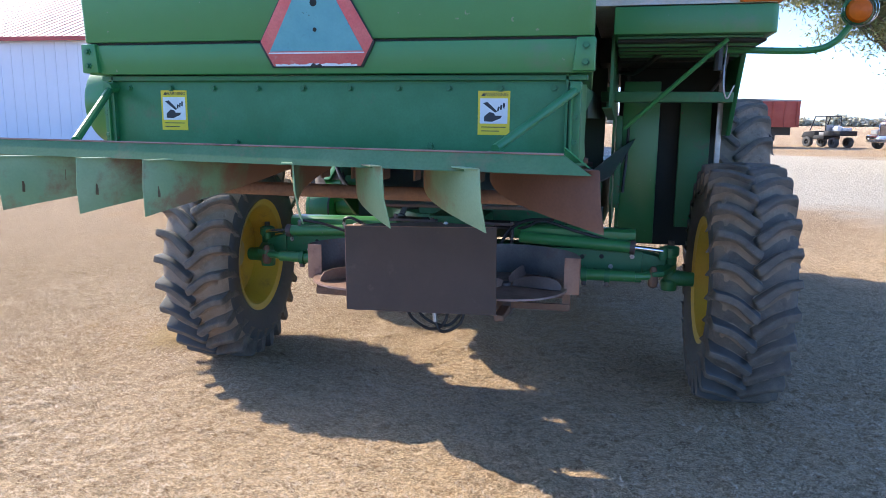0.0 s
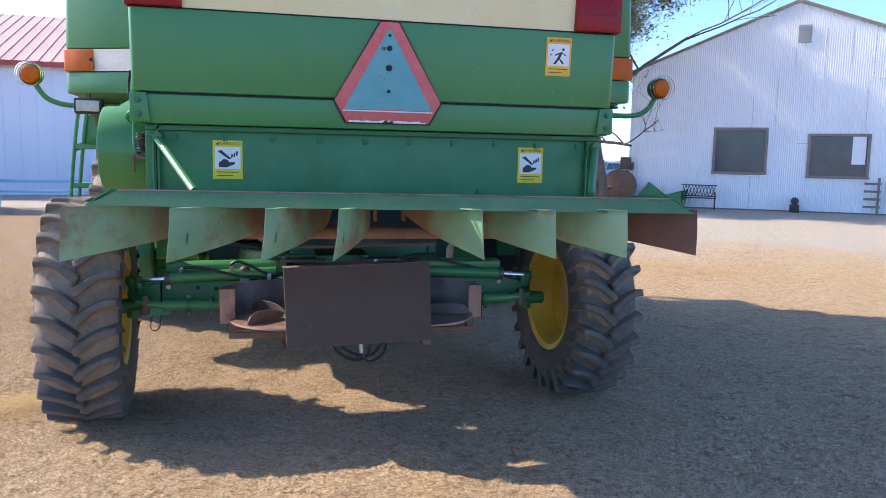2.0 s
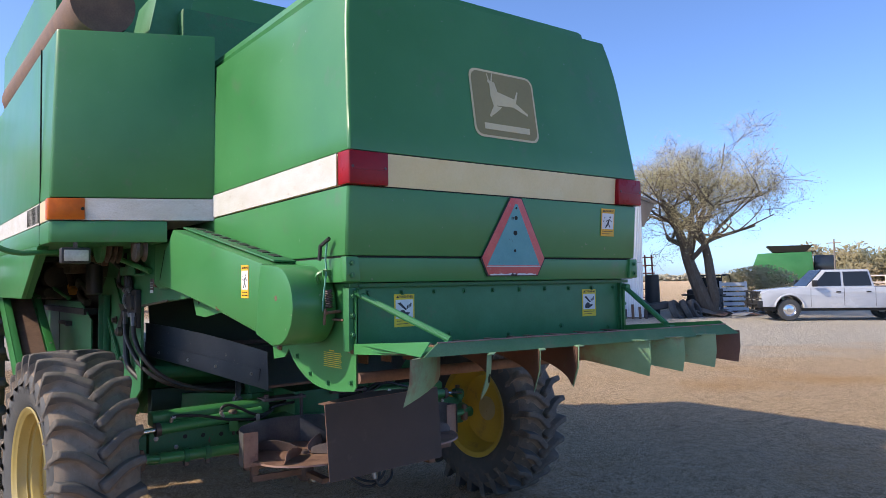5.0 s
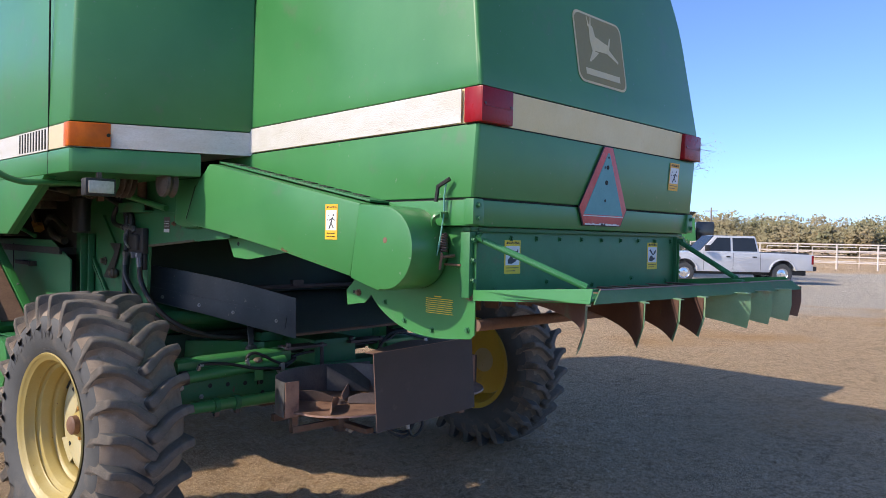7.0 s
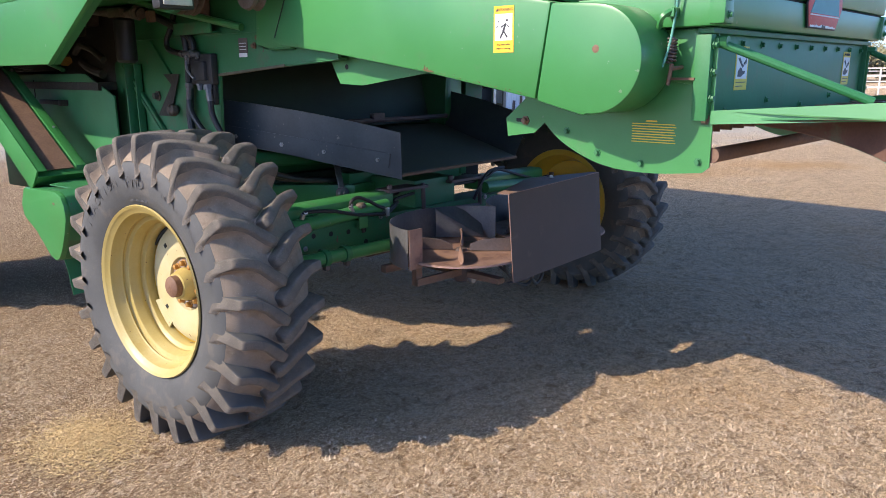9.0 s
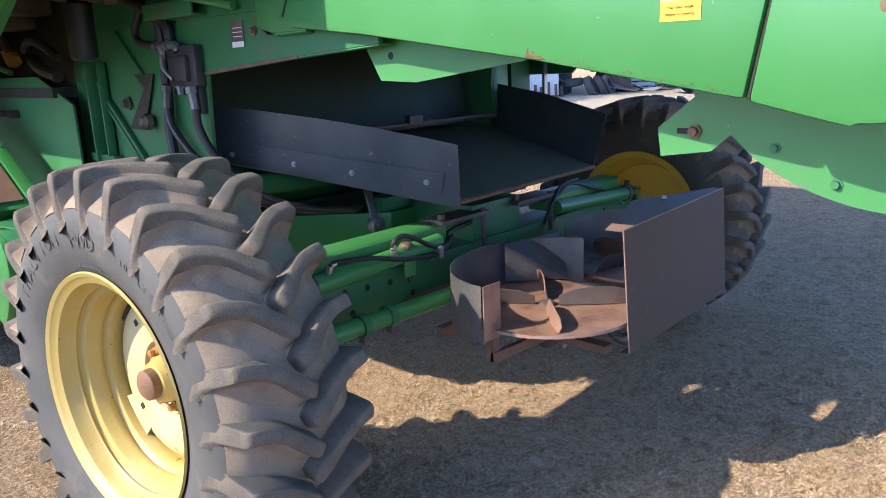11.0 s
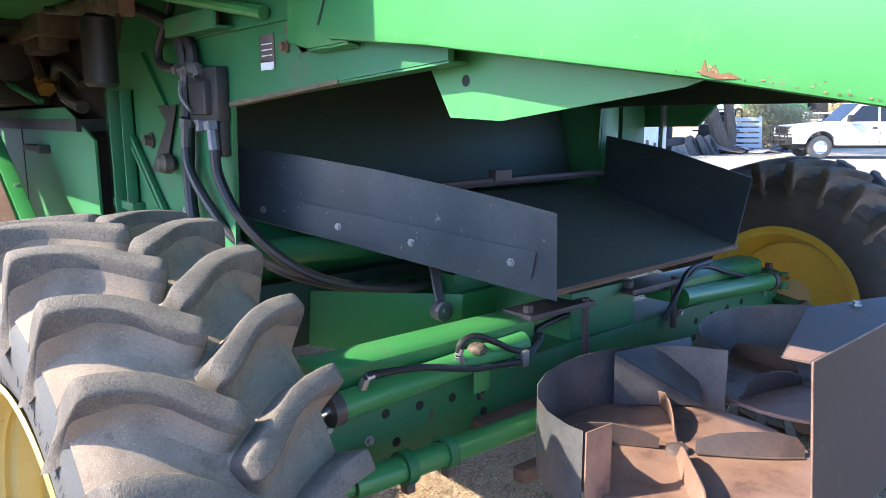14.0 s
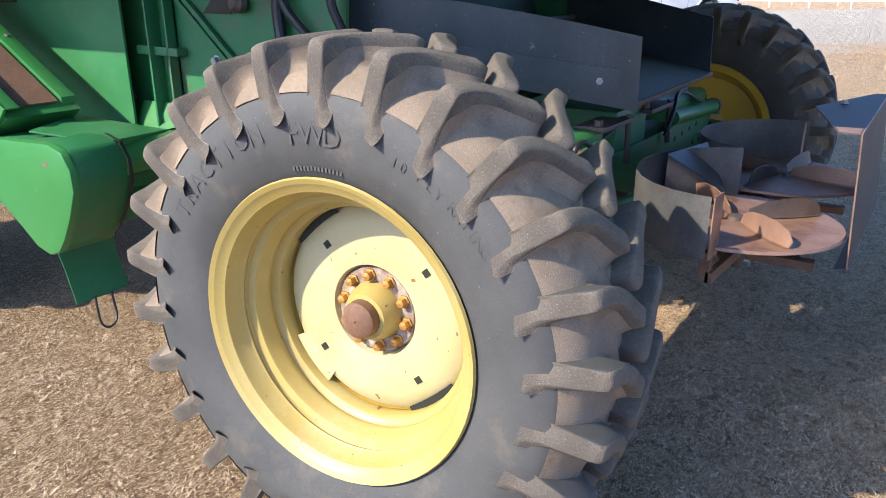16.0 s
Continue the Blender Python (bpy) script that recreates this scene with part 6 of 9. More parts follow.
for h in hose_runs:
    aq("hydraulic_hose", BLACK, combine, lambda bm: tube(bm, curve_pts(h, 6), 0.0095, 8), 0, "black hydraulic hose")
# frame, underbody sheets
cq("frame_rail", GREEN_DIRTY, combine, lambda bm: (box(bm, -0.72, -0.655, 5.96, 8.8, 0.74, 0.90), box(bm, 0.66, 0.72, 5.46, 8.8, 0.92, 1.08), box(bm, -0.33, 0.65, 5.46, 5.55, 0.90, 1.02)), 0.006)
cq("shoe_housing", GREEN_DIRTY, combine, lambda bm: (slab(bm, [(-0.86, 5.9, 1.22), (-0.86, 5.75, 1.10), (-0.86, 6.2, 0.78), (-0.86, 8.8, 0.62), (-0.86, 8.8, 1.22)], (1.72, 0, 0))), 0.01)

cq("frame_rail_end", GREEN, combine, lambda bm: (slab(bm, [(-0.328, 5.415, 0.960), (-0.69, 5.815, 0.957), (-0.70, 5.82, 0.755), (-0.48, 5.58, 0.735), (-0.333, 5.415, 0.78)], (0.018, 0.018, 0)), slab(bm, [(-0.328, 5.415, 0.960), (0.10, 5.44, 0.955), (0.10, 5.44, 0.78), (-0.333, 5.415, 0.78)], (0, 0.02, 0)), slab(bm, [(-0.328, 5.415, 0.960), (-0.69, 5.815, 0.957), (-0.30, 5.86, 0.957), (0.10, 5.45, 0.955)], (0, 0, -0.008))), 0.004, "dusty green frame plate carrying the tray hanger")

cq("frame_cross_beam", GREEN_SHADE_GRIMY, combine, lambda bm: box(bm, -0.90, 0.88, 5.82, 5.92, 0.76, 1.00), 0.006, "dark green frame cross beam")
cq("frame_cross_tube", GREEN_DIRTY, combine, lambda bm: tube(bm, [(-0.95, 5.72, 1.135), (0.60, 5.78, 1.05)], 0.045, 14))
cq("frame_cross_tube", GREEN, combine, lambda bm: tube(bm, [(-1.373, 6.6, 0.843), (-0.776, 6.6, 0.841)], 0.070, 16), 0, "thick green frame tube")
cq("frame_upright", GREEN, combine, lambda bm: box(bm, -0.879, -0.794, 6.53, 6.57, 0.725, 1.232), 0.005)

# wide sieve tray hanging behind the straw walkers
FL, FR, BL, BR = (-0.420, 4.925, 1.075), (0.600, 4.945, 1.085), (-0.885, 5.93, 1.235), (0.95, 5.93, 1.235)
tray = cq("chaff_tray", TRAY_FLOOR, combine, lambda bm: slab(bm, [FL, FR, BR, BL], (0, 0, -0.012)), 0, "dark sheet metal tray with upright sides")


def tray_line(t):
    """Foot of the tray's left side, from its free end to the machine."""
    return -0.425 - 0.475 * t, 4.910 + 1.04 * t


cq("tray_side", TRAY, tray, lambda bm: strip(bm, [[(tray_line(t)[0] - 0.008, tray_line(t)[1], 1.296 + 0.245 * t - 0.075 * t * t), (*tray_line(t), 1.048 + 0.19 * t)] for t in (0, 0.15, 0.3, 0.5, 0.75, 1.0)], (0.004, 0.002, 0)))
cq("tray_side_strip", TRAY, tray, lambda bm: slab(bm, [(tray_line(t)[0] - 0.006, tray_line(t)[1], z + 0.15 * t) for t, z in ((0.050, 1.178), (0.062, 1.098), (1.0, 1.095), (1.0, 1.178))], (-0.004, -0.002, 0)))
cq("tray_side", TRAY, tray, lambda bm: strip(bm, [[(0.845, 5.02, 1.315), (0.600, 4.945, 1.080)], [(0.97, 5.50, 1.41), (0.78, 5.45, 1.16)], [(1.08, 6.00, 1.475), (0.95, 5.93, 1.23)]], (-0.004, 0.002, 0)))
cq("tray_lip", RUST, tray, lambda bm: tube(bm, [(FL[0], FL[1] - 0.004, FL[2] - 0.006), (FR[0], FR[1] - 0.004, FR[2] - 0.006)], 0.010, 6))
TRAY_BOLT = bolt_mesh("bolt", 0.0085, 0.010, STEEL)
for p in [(tray_line(t)[0] - 0.006, tray_line(t)[1], z) for t, z in ((0.115, 1.150), (0.393, 1.184), (0.62, 1.217), (0.875, 1.256))]:
    piece("bolt", TRAY_BOLT, tray, cpose(p[0] - 0.004, p[1] - 0.002, p[2], 0, 0, -65.4))
cq("bay_sheet_lip", DUST_LIP, combine, lambda bm: slab(bm, [(-1.004, 5.83, 1.578), (-1.004, 5.10, 1.633), (-1.004, 5.10, 1.645), (-1.004, 5.83, 1.592)], (0.03, 0, 0)), 0.002, "dusty tan lower edge of the side sheet")
cq("tray_hanger", SHROUD, combine, lambda bm: (slab(bm, [(-0.40, 5.52, 1.12), (-0.355, 5.52, 1.12), (-0.425, 5.385, 0.925), (-0.460, 5.385, 0.935)], (0, 0.014, 0)), lathe(bm, [(5.372, 0.010), (5.372, 0.034), (5.415, 0.034), (5.415, 0.010)], 18, 'y', (-0.440, 0, 0.926)), lathe(bm, [(5.366, 0.0005), (5.366, 0.015), (5.375, 0.017)], 6, 'y', (-0.440, 0, 0.926))), 0.003, "bare steel hanger arm")

# inside of the straw chamber, its shade put into the near-black green
cq("straw_chamber", GREEN_SHADE_GRIMY, combine, lambda bm: (slab(bm, [(-0.86, 5.95, 1.25), (0.86, 5.95, 1.25), (0.86, 6.15, 2.0), (-0.86, 6.15, 2.0)], (0, 0.02, 0)), box(bm, 0.80, 0.83, 4.3, 6.0, 1.60, 1.74)))
cq("inner_cross_bar", STEEL_DARK, combine, lambda bm: (tube(bm, [(-0.70, 5.62, 1.31), (0.80, 5.72, 1.30)], 0.016, 8), box(bm, 0.05, 0.14, 5.65, 5.69, 1.31, 1.35)))
for sx in (1,):
    cq("separator_side_sheet", GREEN_DIRTY, combine, lambda bm: slab(bm, [(sx * 0.93, 4.70, 2.02), (sx * 0.93, 4.70, 1.655), (sx * 0.93, 5.83, 1.590), (sx * 0.93, 5.86, 1.02), (sx * 0.93, 6.25, 0.80), (sx * 0.93, 7.25, 0.80), (sx * 0.93, 7.25, 1.62), (sx * 0.93, 6.72, 1.70), (sx * 0.93, 6.60, 2.02)], (-sx * 0.015, 0, 0)), 0, "green body side sheet")
    cq("side_sheet_edge_flange", GREEN_DIRTY, combine, lambda bm: slab(bm, [(sx * 0.915, 4.70, 1.655), (sx * 0.915, 5.83, 1.590), (sx * 0.88, 5.83, 1.590), (sx * 0.88, 4.70, 1.655)], (0, 0, 0.004)))
    cq("frame_post", GREEN_DIRTY, combine, lambda bm: box(bm, sx * 0.97 - 0.03, sx * 0.97 + 0.03, 7.20, 7.27, 0.60, 1.62), 0.004)
    cq("frame_post", GREEN_DIRTY, combine, lambda bm: box(bm, sx * 0.96 - 0.02, sx * 0.96 + 0.02, 5.84, 5.90, 1.0, 1.62), 0.004)
    cq("front_side_sheet", GREEN_DIRTY, combine, lambda bm: slab(bm, [(sx * 0.99, 7.22, 0.70), (sx * 0.99, 8.9, 0.62), (sx * 0.99, 8.9, 1.60), (sx * 0.99, 7.55, 1.60), (sx * 0.99, 7.25, 1.42)], (-sx * 0.01, 0, 0)))
# left side: body sheet, posts, braces and the grimy engine bay above
SX = -1.0
cq("separator_side_sheet", GREEN_DIRTY, combine, lambda bm: slab(bm, [(SX, 4.70, 2.02), (SX, 4.70, 1.665), (SX, 5.69, 1.604), (SX, 5.72, 1.02), (SX, 6.1, 0.80), (SX, 6.95, 0.80), (SX, 6.95, 1.66), (SX, 6.72, 1.80), (SX, 6.55, 2.02)], (0.015, 0, 0)), 0, "green body side sheet with grime")
cq("side_sheet_edge_flange", GREEN_OLD, combine, lambda bm: slab(bm, [(SX + 0.002, 4.70, 1.664), (SX + 0.002, 5.69, 1.603), (SX + 0.05, 5.69, 1.603), (SX + 0.05, 4.70, 1.664)], (0, 0, -0.005)))
cq("sheet_ledge", GREEN_DIRTY, combine, lambda bm: slab(bm, [(SX - 0.012, 5.10, 1.80), (SX - 0.012, 6.75, 1.797), (SX, 6.75, 1.797), (SX, 5.10, 1.80)], (0, 0, 0.008)))
cq("front_side_sheet", GREEN_OLD, combine, lambda bm: slab(bm, [(-1.10, 6.776, 0.80), (-1.10, 6.776, 1.467), (-1.10, 7.18, 1.603), (-1.10, 9.0, 1.60), (-1.10, 9.0, 0.70)], (0.01, 0, 0)), 0, "dark green front side sheet with a cut corner")
cq("sheet_seam", DARK, combine, lambda bm: box(bm, -1.1025, -1.10, 8.12, 8.135, 1.0, 1.56))
cq("sheet_latch", GRIME, combine, lambda bm: (box(bm, -1.14, -1.10, 7.55, 7.95, 1.395, 1.425), box(bm, -1.15, -1.10, 7.52, 7.57, 1.39, 1.43)), 0.004, "black bar latch")
cq("frame_post", GREEN_DIRTY, combine, lambda bm: (box(bm, -1.07, -1.00, 6.66, 6.672, 0.62, 1.66), box(bm, -1.012, -1.00, 6.57, 6.66, 0.62, 1.66), box(bm, -1.05, -1.00, 6.57, 6.582, 0.62, 1.66)), 0.003)
cq("brace_angle", GREEN_DIRTY, combine, lambda bm: [slab(bm, [(SX - 0.004, 6.83 - d, 1.655), (SX - 0.004, 6.80 - d, 1.655), (SX - 0.004, 6.22 - d, 1.155), (SX - 0.004, 6.25 - d, 1.155)], (-0.02, 0, 0)) for d in (0.0, 0.045)], 0.002)
cq("stiffener", GREEN_DIRTY, combine, lambda bm: slab(bm, [(SX, 6.44, 1.79), (SX, 6.41, 1.79), (SX, 6.20, 1.60), (SX, 6.23, 1.60)], (-0.015, 0, 0)))
cq("gusset", GRIME, combine, lambda bm: slab(bm, [(SX - 0.01, 6.285, 1.60), (SX - 0.01, 6.10, 1.60), (SX - 0.01, 6.24, 1.36), (SX - 0.01, 6.39, 1.36), (SX - 0.01, 6.20, 1.54)], (-0.004, 0, 0)), 0.002, "dark folded gusset plate")
cq("stub_bracket", GREEN_DIRTY, combine, lambda bm: slab(bm, [(SX, 6.77, 1.235), (SX, 6.52, 1.230), (SX, 6.52, 1.20), (SX, 6.77, 1.20)], (-0.05, 0, 0)), 0.002)
fb = bolt_mesh("bolt", 0.022, 0.03, GRIME_METAL)
sb = bolt_mesh("bolt", 0.016, 0.024, STEEL)
for y, z, me in ((6.388, 1.474, fb), (6.90, 1.02, fb), (6.05, 1.245, sb), (6.16, 1.208, sb), (6.343, 1.19, sb), (5.30, 1.772, BOLT_R), (5.34, 1.735, BOLT_R)):
    piece("bolt", me, combine, cpose(SX - 0.004, y, z, 0, 0, -90))
cq("idler_roller", GRIME_METAL, combine, lambda bm: lathe(bm, [(-1.06, 0.001), (-1.06, 0.018), (-1.045, 0.034), (-1.02, 0.036), (-1.0, 0.02)], 18, 'x', (0, 6.175, 1.399)), 0, "small worn steel roller")
tag = cq("data_plate", STEEL_DARK, combine, lambda bm: box(bm, SX - 0.0035, SX, 5.405, 5.485, 1.695, 1.775), 0.002, "small dark data plate")
cq("plate_print", DECAL_WHITE, tag, lambda bm: (box(bm, SX - 0.0045, SX - 0.0035, 5.408, 5.482, 1.682, 1.702), [box(bm, SX - 0.0042, SX - 0.0035, 5.415, 5.475, 1.718 + 0.015 * k, 1.721 + 0.015 * k) for k in range(3)]))
cq("mount_plate", GREEN_DIRTY, combine, lambda bm: (box(bm, SX - 0.06, SX, 5.64, 6.02, 1.805, 1.815), box(bm, SX - 0.065, SX - 0.055, 5.64, 6.02, 1.805, 1.865)), 0.003)
cq("mount_post", RUST, combine, lambda bm: tube(bm, [(SX - 0.03, 5.74, 1.815), (SX - 0.03, 5.74, 2.0)], 0.028, 12), 0, "rusty mounting post")
vb = cq("hydraulic_valve", CAR_BLACK, combine, lambda bm: (box(bm, -1.04, SX, 5.70, 5.92, 1.545, 1.705), box(bm, -1.06, -1.02, 5.745, 5.87, 1.565, 1.665), box(bm, -1.03, SX, 5.71, 5.78, 1.44, 1.56)), 0.008, "black valve block with steel fittings")
for pts, r in (([(-1.04, 6.0, 1.708), (-1.04, 5.91, 1.708)], 0.016), ([(-1.04, 5.90, 1.708), (-1.04, 5.83, 1.704), (-1.04, 5.82, 1.68)], 0.018), ([(-1.045, 5.93, 1.70), (-1.045, 5.935, 1.655)], 0.014), ([(-1.045, 5.93, 1.555), (-1.045, 5.953, 1.465)], 0.017), ([(-1.045, 5.74, 1.545), (-1.045, 5.727, 1.46)], 0.018), ([(-1.045, 5.82, 1.55), (-1.045, 5.82, 1.515)], 0.016)):
    cq("valve_fitting", SHROUD, vb, lambda bm: (tube(bm, pts, r, 8), tube(bm, [pts[0], tuple(p * 0.7 + q * 0.3 for p, q in zip(pts[0], pts[1]))], r * 1.35, 6)), 0, "zinc plated hose fitting")
cq("valve_cable", STEEL, vb, lambda bm: tube(bm, curve_pts([(-1.062, 5.92, 1.67), (-1.07, 5.90, 1.62), (-1.065, 5.84, 1.575)]), 0.007, 6))
for h, r in (([(-1.03, 6.0, 1.708), (-1.04, 6.13, 1.73), (-1.04, 6.16, 1.78), (-1.03, 6.12, 1.85), (-1.0, 6.10, 1.97)], 0.016), ([(-1.10, 6.62, 2.0), (-1.06, 6.30, 1.93), (-1.035, 6.02, 1.84), (-1.03, 5.96, 1.73), (-1.03, 5.965, 1.50), (-1.03, 5.98, 1.35), (-1.03, 5.93, 1.18), (-0.98, 5.80, 1.08)], 0.021), ([(-1.10, 6.52, 2.0), (-1.05, 6.20, 1.90), (-1.03, 5.93, 1.80), (-1.025, 5.90, 1.71)], 0.020),
          ([(-1.045, 5.953, 1.465), (-1.045, 5.93, 1.39), (-1.03, 5.84, 1.29), (-0.99, 5.73, 1.18), (-0.90, 5.63, 1.09), (-0.76, 5.55, 1.035), (-0.60, 5.50, 1.01), (-0.42, 5.56, 0.99)], 0.016), ([(-1.045, 5.727, 1.46), (-1.04, 5.72, 1.38), (-1.01, 5.67, 1.27), (-0.94, 5.60, 1.16), (-0.84, 5.54, 1.08), (-0.70, 5.50, 1.03), (-0.52, 5.48, 1.00), (-0.36, 5.55, 0.985)], 0.016), ([(-1.2, 6.9, 1.98), (-1.1, 6.55, 1.94), (-1.05, 6.35, 1.97)], 0.014)):
    cq("hydraulic_hose", BLACK, combine, lambda bm: tube(bm, curve_pts(h, 6), r, 10), 0, "black hydraulic hose")
cq("oil_filter", CAR_BLACK, combine, lambda bm: lathe(bm, [(1.665, 0.001), (1.665, 0.045), (1.678, 0.058), (1.90, 0.058), (1.912, 0.04), (1.93, 0.04)], 24, 'z', (-1.15, 6.43, 0)), 0, "black cylindrical oil filter")
cq("filter_head", GRIME_METAL, combine, lambda bm: (tube(bm, [(-1.15, 6.20, 1.925), (-1.15, 6.60, 1.955), (-1.17, 7.05, 2.005)], 0.030, 12), box(bm, -1.20, -1.10, 6.36, 6.52, 1.915, 1.965), tube(bm, [(-1.16, 6.25, 1.93), (-1.16, 6.22, 1.93)], 0.042, 6)), 0.004, "grimy filter head casting and pipe")
cq("rusty_lug", RUST, combine, lambda bm: box(bm, -1.17, -1.13, 6.08, 6.12, 1.875, 1.935), 0.006)
for k in range(3):
    cq("manifold_nut", GRIME_METAL, combine, lambda bm: lathe(bm, [(-1.22, 0.001), (-1.22, 0.026), (-1.19, 0.03), (-1.15, 0.03)], 8, 'x', (0, 7.25 + 0.22 * k, 2.03 + 0.03 * k)))
cq("manifold_body", GRIME_METAL, combine, lambda bm: (box(bm, -1.2, -1.0, 7.1, 7.9, 1.90, 2.05), box(bm, -1.18, -1.05, 7.2, 7.5, 1.84, 1.92)), 0.02, "grimy engine casting")
for pts, r, m in (([(-1.12, 7.75, 1.97), (-1.11, 7.60, 1.84), (-1.11, 7.46, 1.72)], 0.030, GRIME_METAL), ([(-1.1, 7.30, 1.74), (-1.12, 7.15, 1.78), (-1.12, 6.98, 1.75), (-1.1, 6.87, 1.69)], 0.022, GRIME), ([(-1.1, 7.2, 1.68), (-1.12, 7.05, 1.64), (-1.1, 6.9, 1.60)], 0.028, GRIME), ([(-1.3, 8.3, 1.95), (-1.25, 7.9, 1.78), (-1.15, 7.4, 1.63)], 0.016, GREEN_DIRTY),
                  ([(1.2, 5.0, 1.98), (1.05, 5.4, 1.88), (0.95, 5.8, 1.9)], 0.014, BLACK), ([(1.5, 4.8, 1.95), (1.48, 4.85, 1.82), (1.44, 4.9, 1.75)], 0.008, BLACK), ([(1.0, 6.0, 1.98), (1.02, 5.95, 1.5), (1.0, 5.9, 1.1)], 0.01, BLACK)):
    cq("pipe", m, combine, lambda bm: tube(bm, curve_pts(pts, 6), r, 10))
cq("pipe_nut", mat_nut, combine, lambda bm: tube(bm, [(-1.11, 7.50, 1.735), (-1.11, 7.44, 1.685)], 0.042, 6))
pul = cq("drive_pulley", GREEN_DIRTY, combine, lambda bm: lathe(bm, [(-1.305, 0.001), (-1.305, 0.06), (-1.31, 0.115), (-1.305, 0.125), (-1.28, 0.125), (-1.275, 0.03)], 36, 'x', (0, 5.58, 2.01)), 0, "grooved green drive pulley")
cq("pulley_groove", GRIME_METAL, pul, lambda bm: lathe(bm, [(-1.279, 0.03), (-1.279, 0.125), (-1.265, 0.10), (-1.25, 0.128), (-1.245, 0.128), (-1.23, 0.10), (-1.215, 0.13), (-1.21, 0.13), (-1.195, 0.10), (-1.18, 0.13), (-1.17, 0.03)], 36, 'x', (0, 5.58, 2.01)), 0, "oily belt grooves")
cq("idler_pulley", GRIME_METAL, combine, lambda bm: lathe(bm, [(-1.22, 0.001), (-1.22, 0.03), (-1.21, 0.075), (-1.195, 0.08), (-1.17, 0.06), (-1.15, 0.08), (-1.14, 0.03)], 28, 'x', (0, 5.07, 1.955)), 0, "grimy brown idler pulley")
cq("support_bar", GREEN, combine, lambda bm: tube(bm, [(-1.02, 5.42, 1.825), (-1.25, 6.85, 2.11)], 0.018, 10))
cq("hanger_plate", GREEN, combine, lambda bm: slab(bm, [(-1.15, 7.03, 2.19), (-1.15, 6.58, 2.09), (-1.15, 6.62, 2.02), (-1.15, 6.80, 1.985)], (0.01, 0, 0)), 0.003)
# made-up backing that shuts off the bay and keeps it dark
cq("bay_back_sheet", GRIME, combine, lambda bm: (box(bm, -0.98, -0.96, 6.60, 9.3, 0.75, 2.12), box(bm, -1.6, -0.97, 8.95, 8.98, 1.55, 2.0), box(bm, -1.12, -1.0, 6.95, 8.95, 1.50, 1.55)))
cq("engine_block", GRIME, combine, lambda bm: (box(bm, -1.25, -0.98, 7.9, 8.9, 1.62, 2.08), tube(bm, [(-1.2, 7.9, 1.82), (-1.2, 7.7, 1.82)], 0.10, 16), tube(bm, [(-1.3, 8.2, 1.72), (-1.25, 7.7, 1.68)], 0.05, 10)), 0.02, "oily engine block")

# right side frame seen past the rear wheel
# added near-black sheets that close the bay where it is only dark
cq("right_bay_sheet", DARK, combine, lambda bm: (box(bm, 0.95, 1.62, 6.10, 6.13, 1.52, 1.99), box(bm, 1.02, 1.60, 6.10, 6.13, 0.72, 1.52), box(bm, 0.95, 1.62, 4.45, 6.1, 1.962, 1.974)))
cq("side_brace", GREEN, combine, lambda bm: tube(bm, [(1.45, 4.42, 1.97), (1.0, 4.60, 1.55)], 0.011, 8), 0, "thin slanting green brace")
cq("right_post", GREEN, combine, lambda bm: (box(bm, 0.98, 1.22, 5.95, 6.02, 0.75, 1.85)), 0.006)
cq("right_side_panel", GREEN_DIRTY, combine, lambda bm: box(bm, 1.36, 1.56, 6.03, 6.09, 0.86, 1.72), 0.006)
cq("right_grey_strip", STEEL, combine, lambda bm: box(bm, 1.585, 1.62, 5.93, 5.95, 0.85, 1.96), 0.002)
cq("inner_ledge", GREEN_DIRTY, combine, lambda bm: box(bm, 0.85, 1.6, 5.3, 5.5, 1.70, 1.76), 0.006)
cq("shield_floor", GREEN_DIRTY, combine, lambda bm: (box(bm, 0.95, 1.60, 4.42, 5.6, 1.975, 1.985), [box(bm, 0.95, 1.6, 4.55 + 0.22 * k, 4.58 + 0.22 * k, 1.95, 1.975) for k in range(4)]))
cq("dangling_wire", STEEL, combine, lambda bm: tube(bm, curve_pts([(1.46, 4.55, 1.97), (1.45, 4.5, 1.78), (1.47, 4.5, 1.70), (1.50, 4.5, 1.76)]), 0.004, 5))
cq("hanging_cylinder", BLACK, combine, lambda bm: tube(bm, [(1.42, 4.5, 1.97), (1.42, 4.5, 1.83)], 0.02, 8))

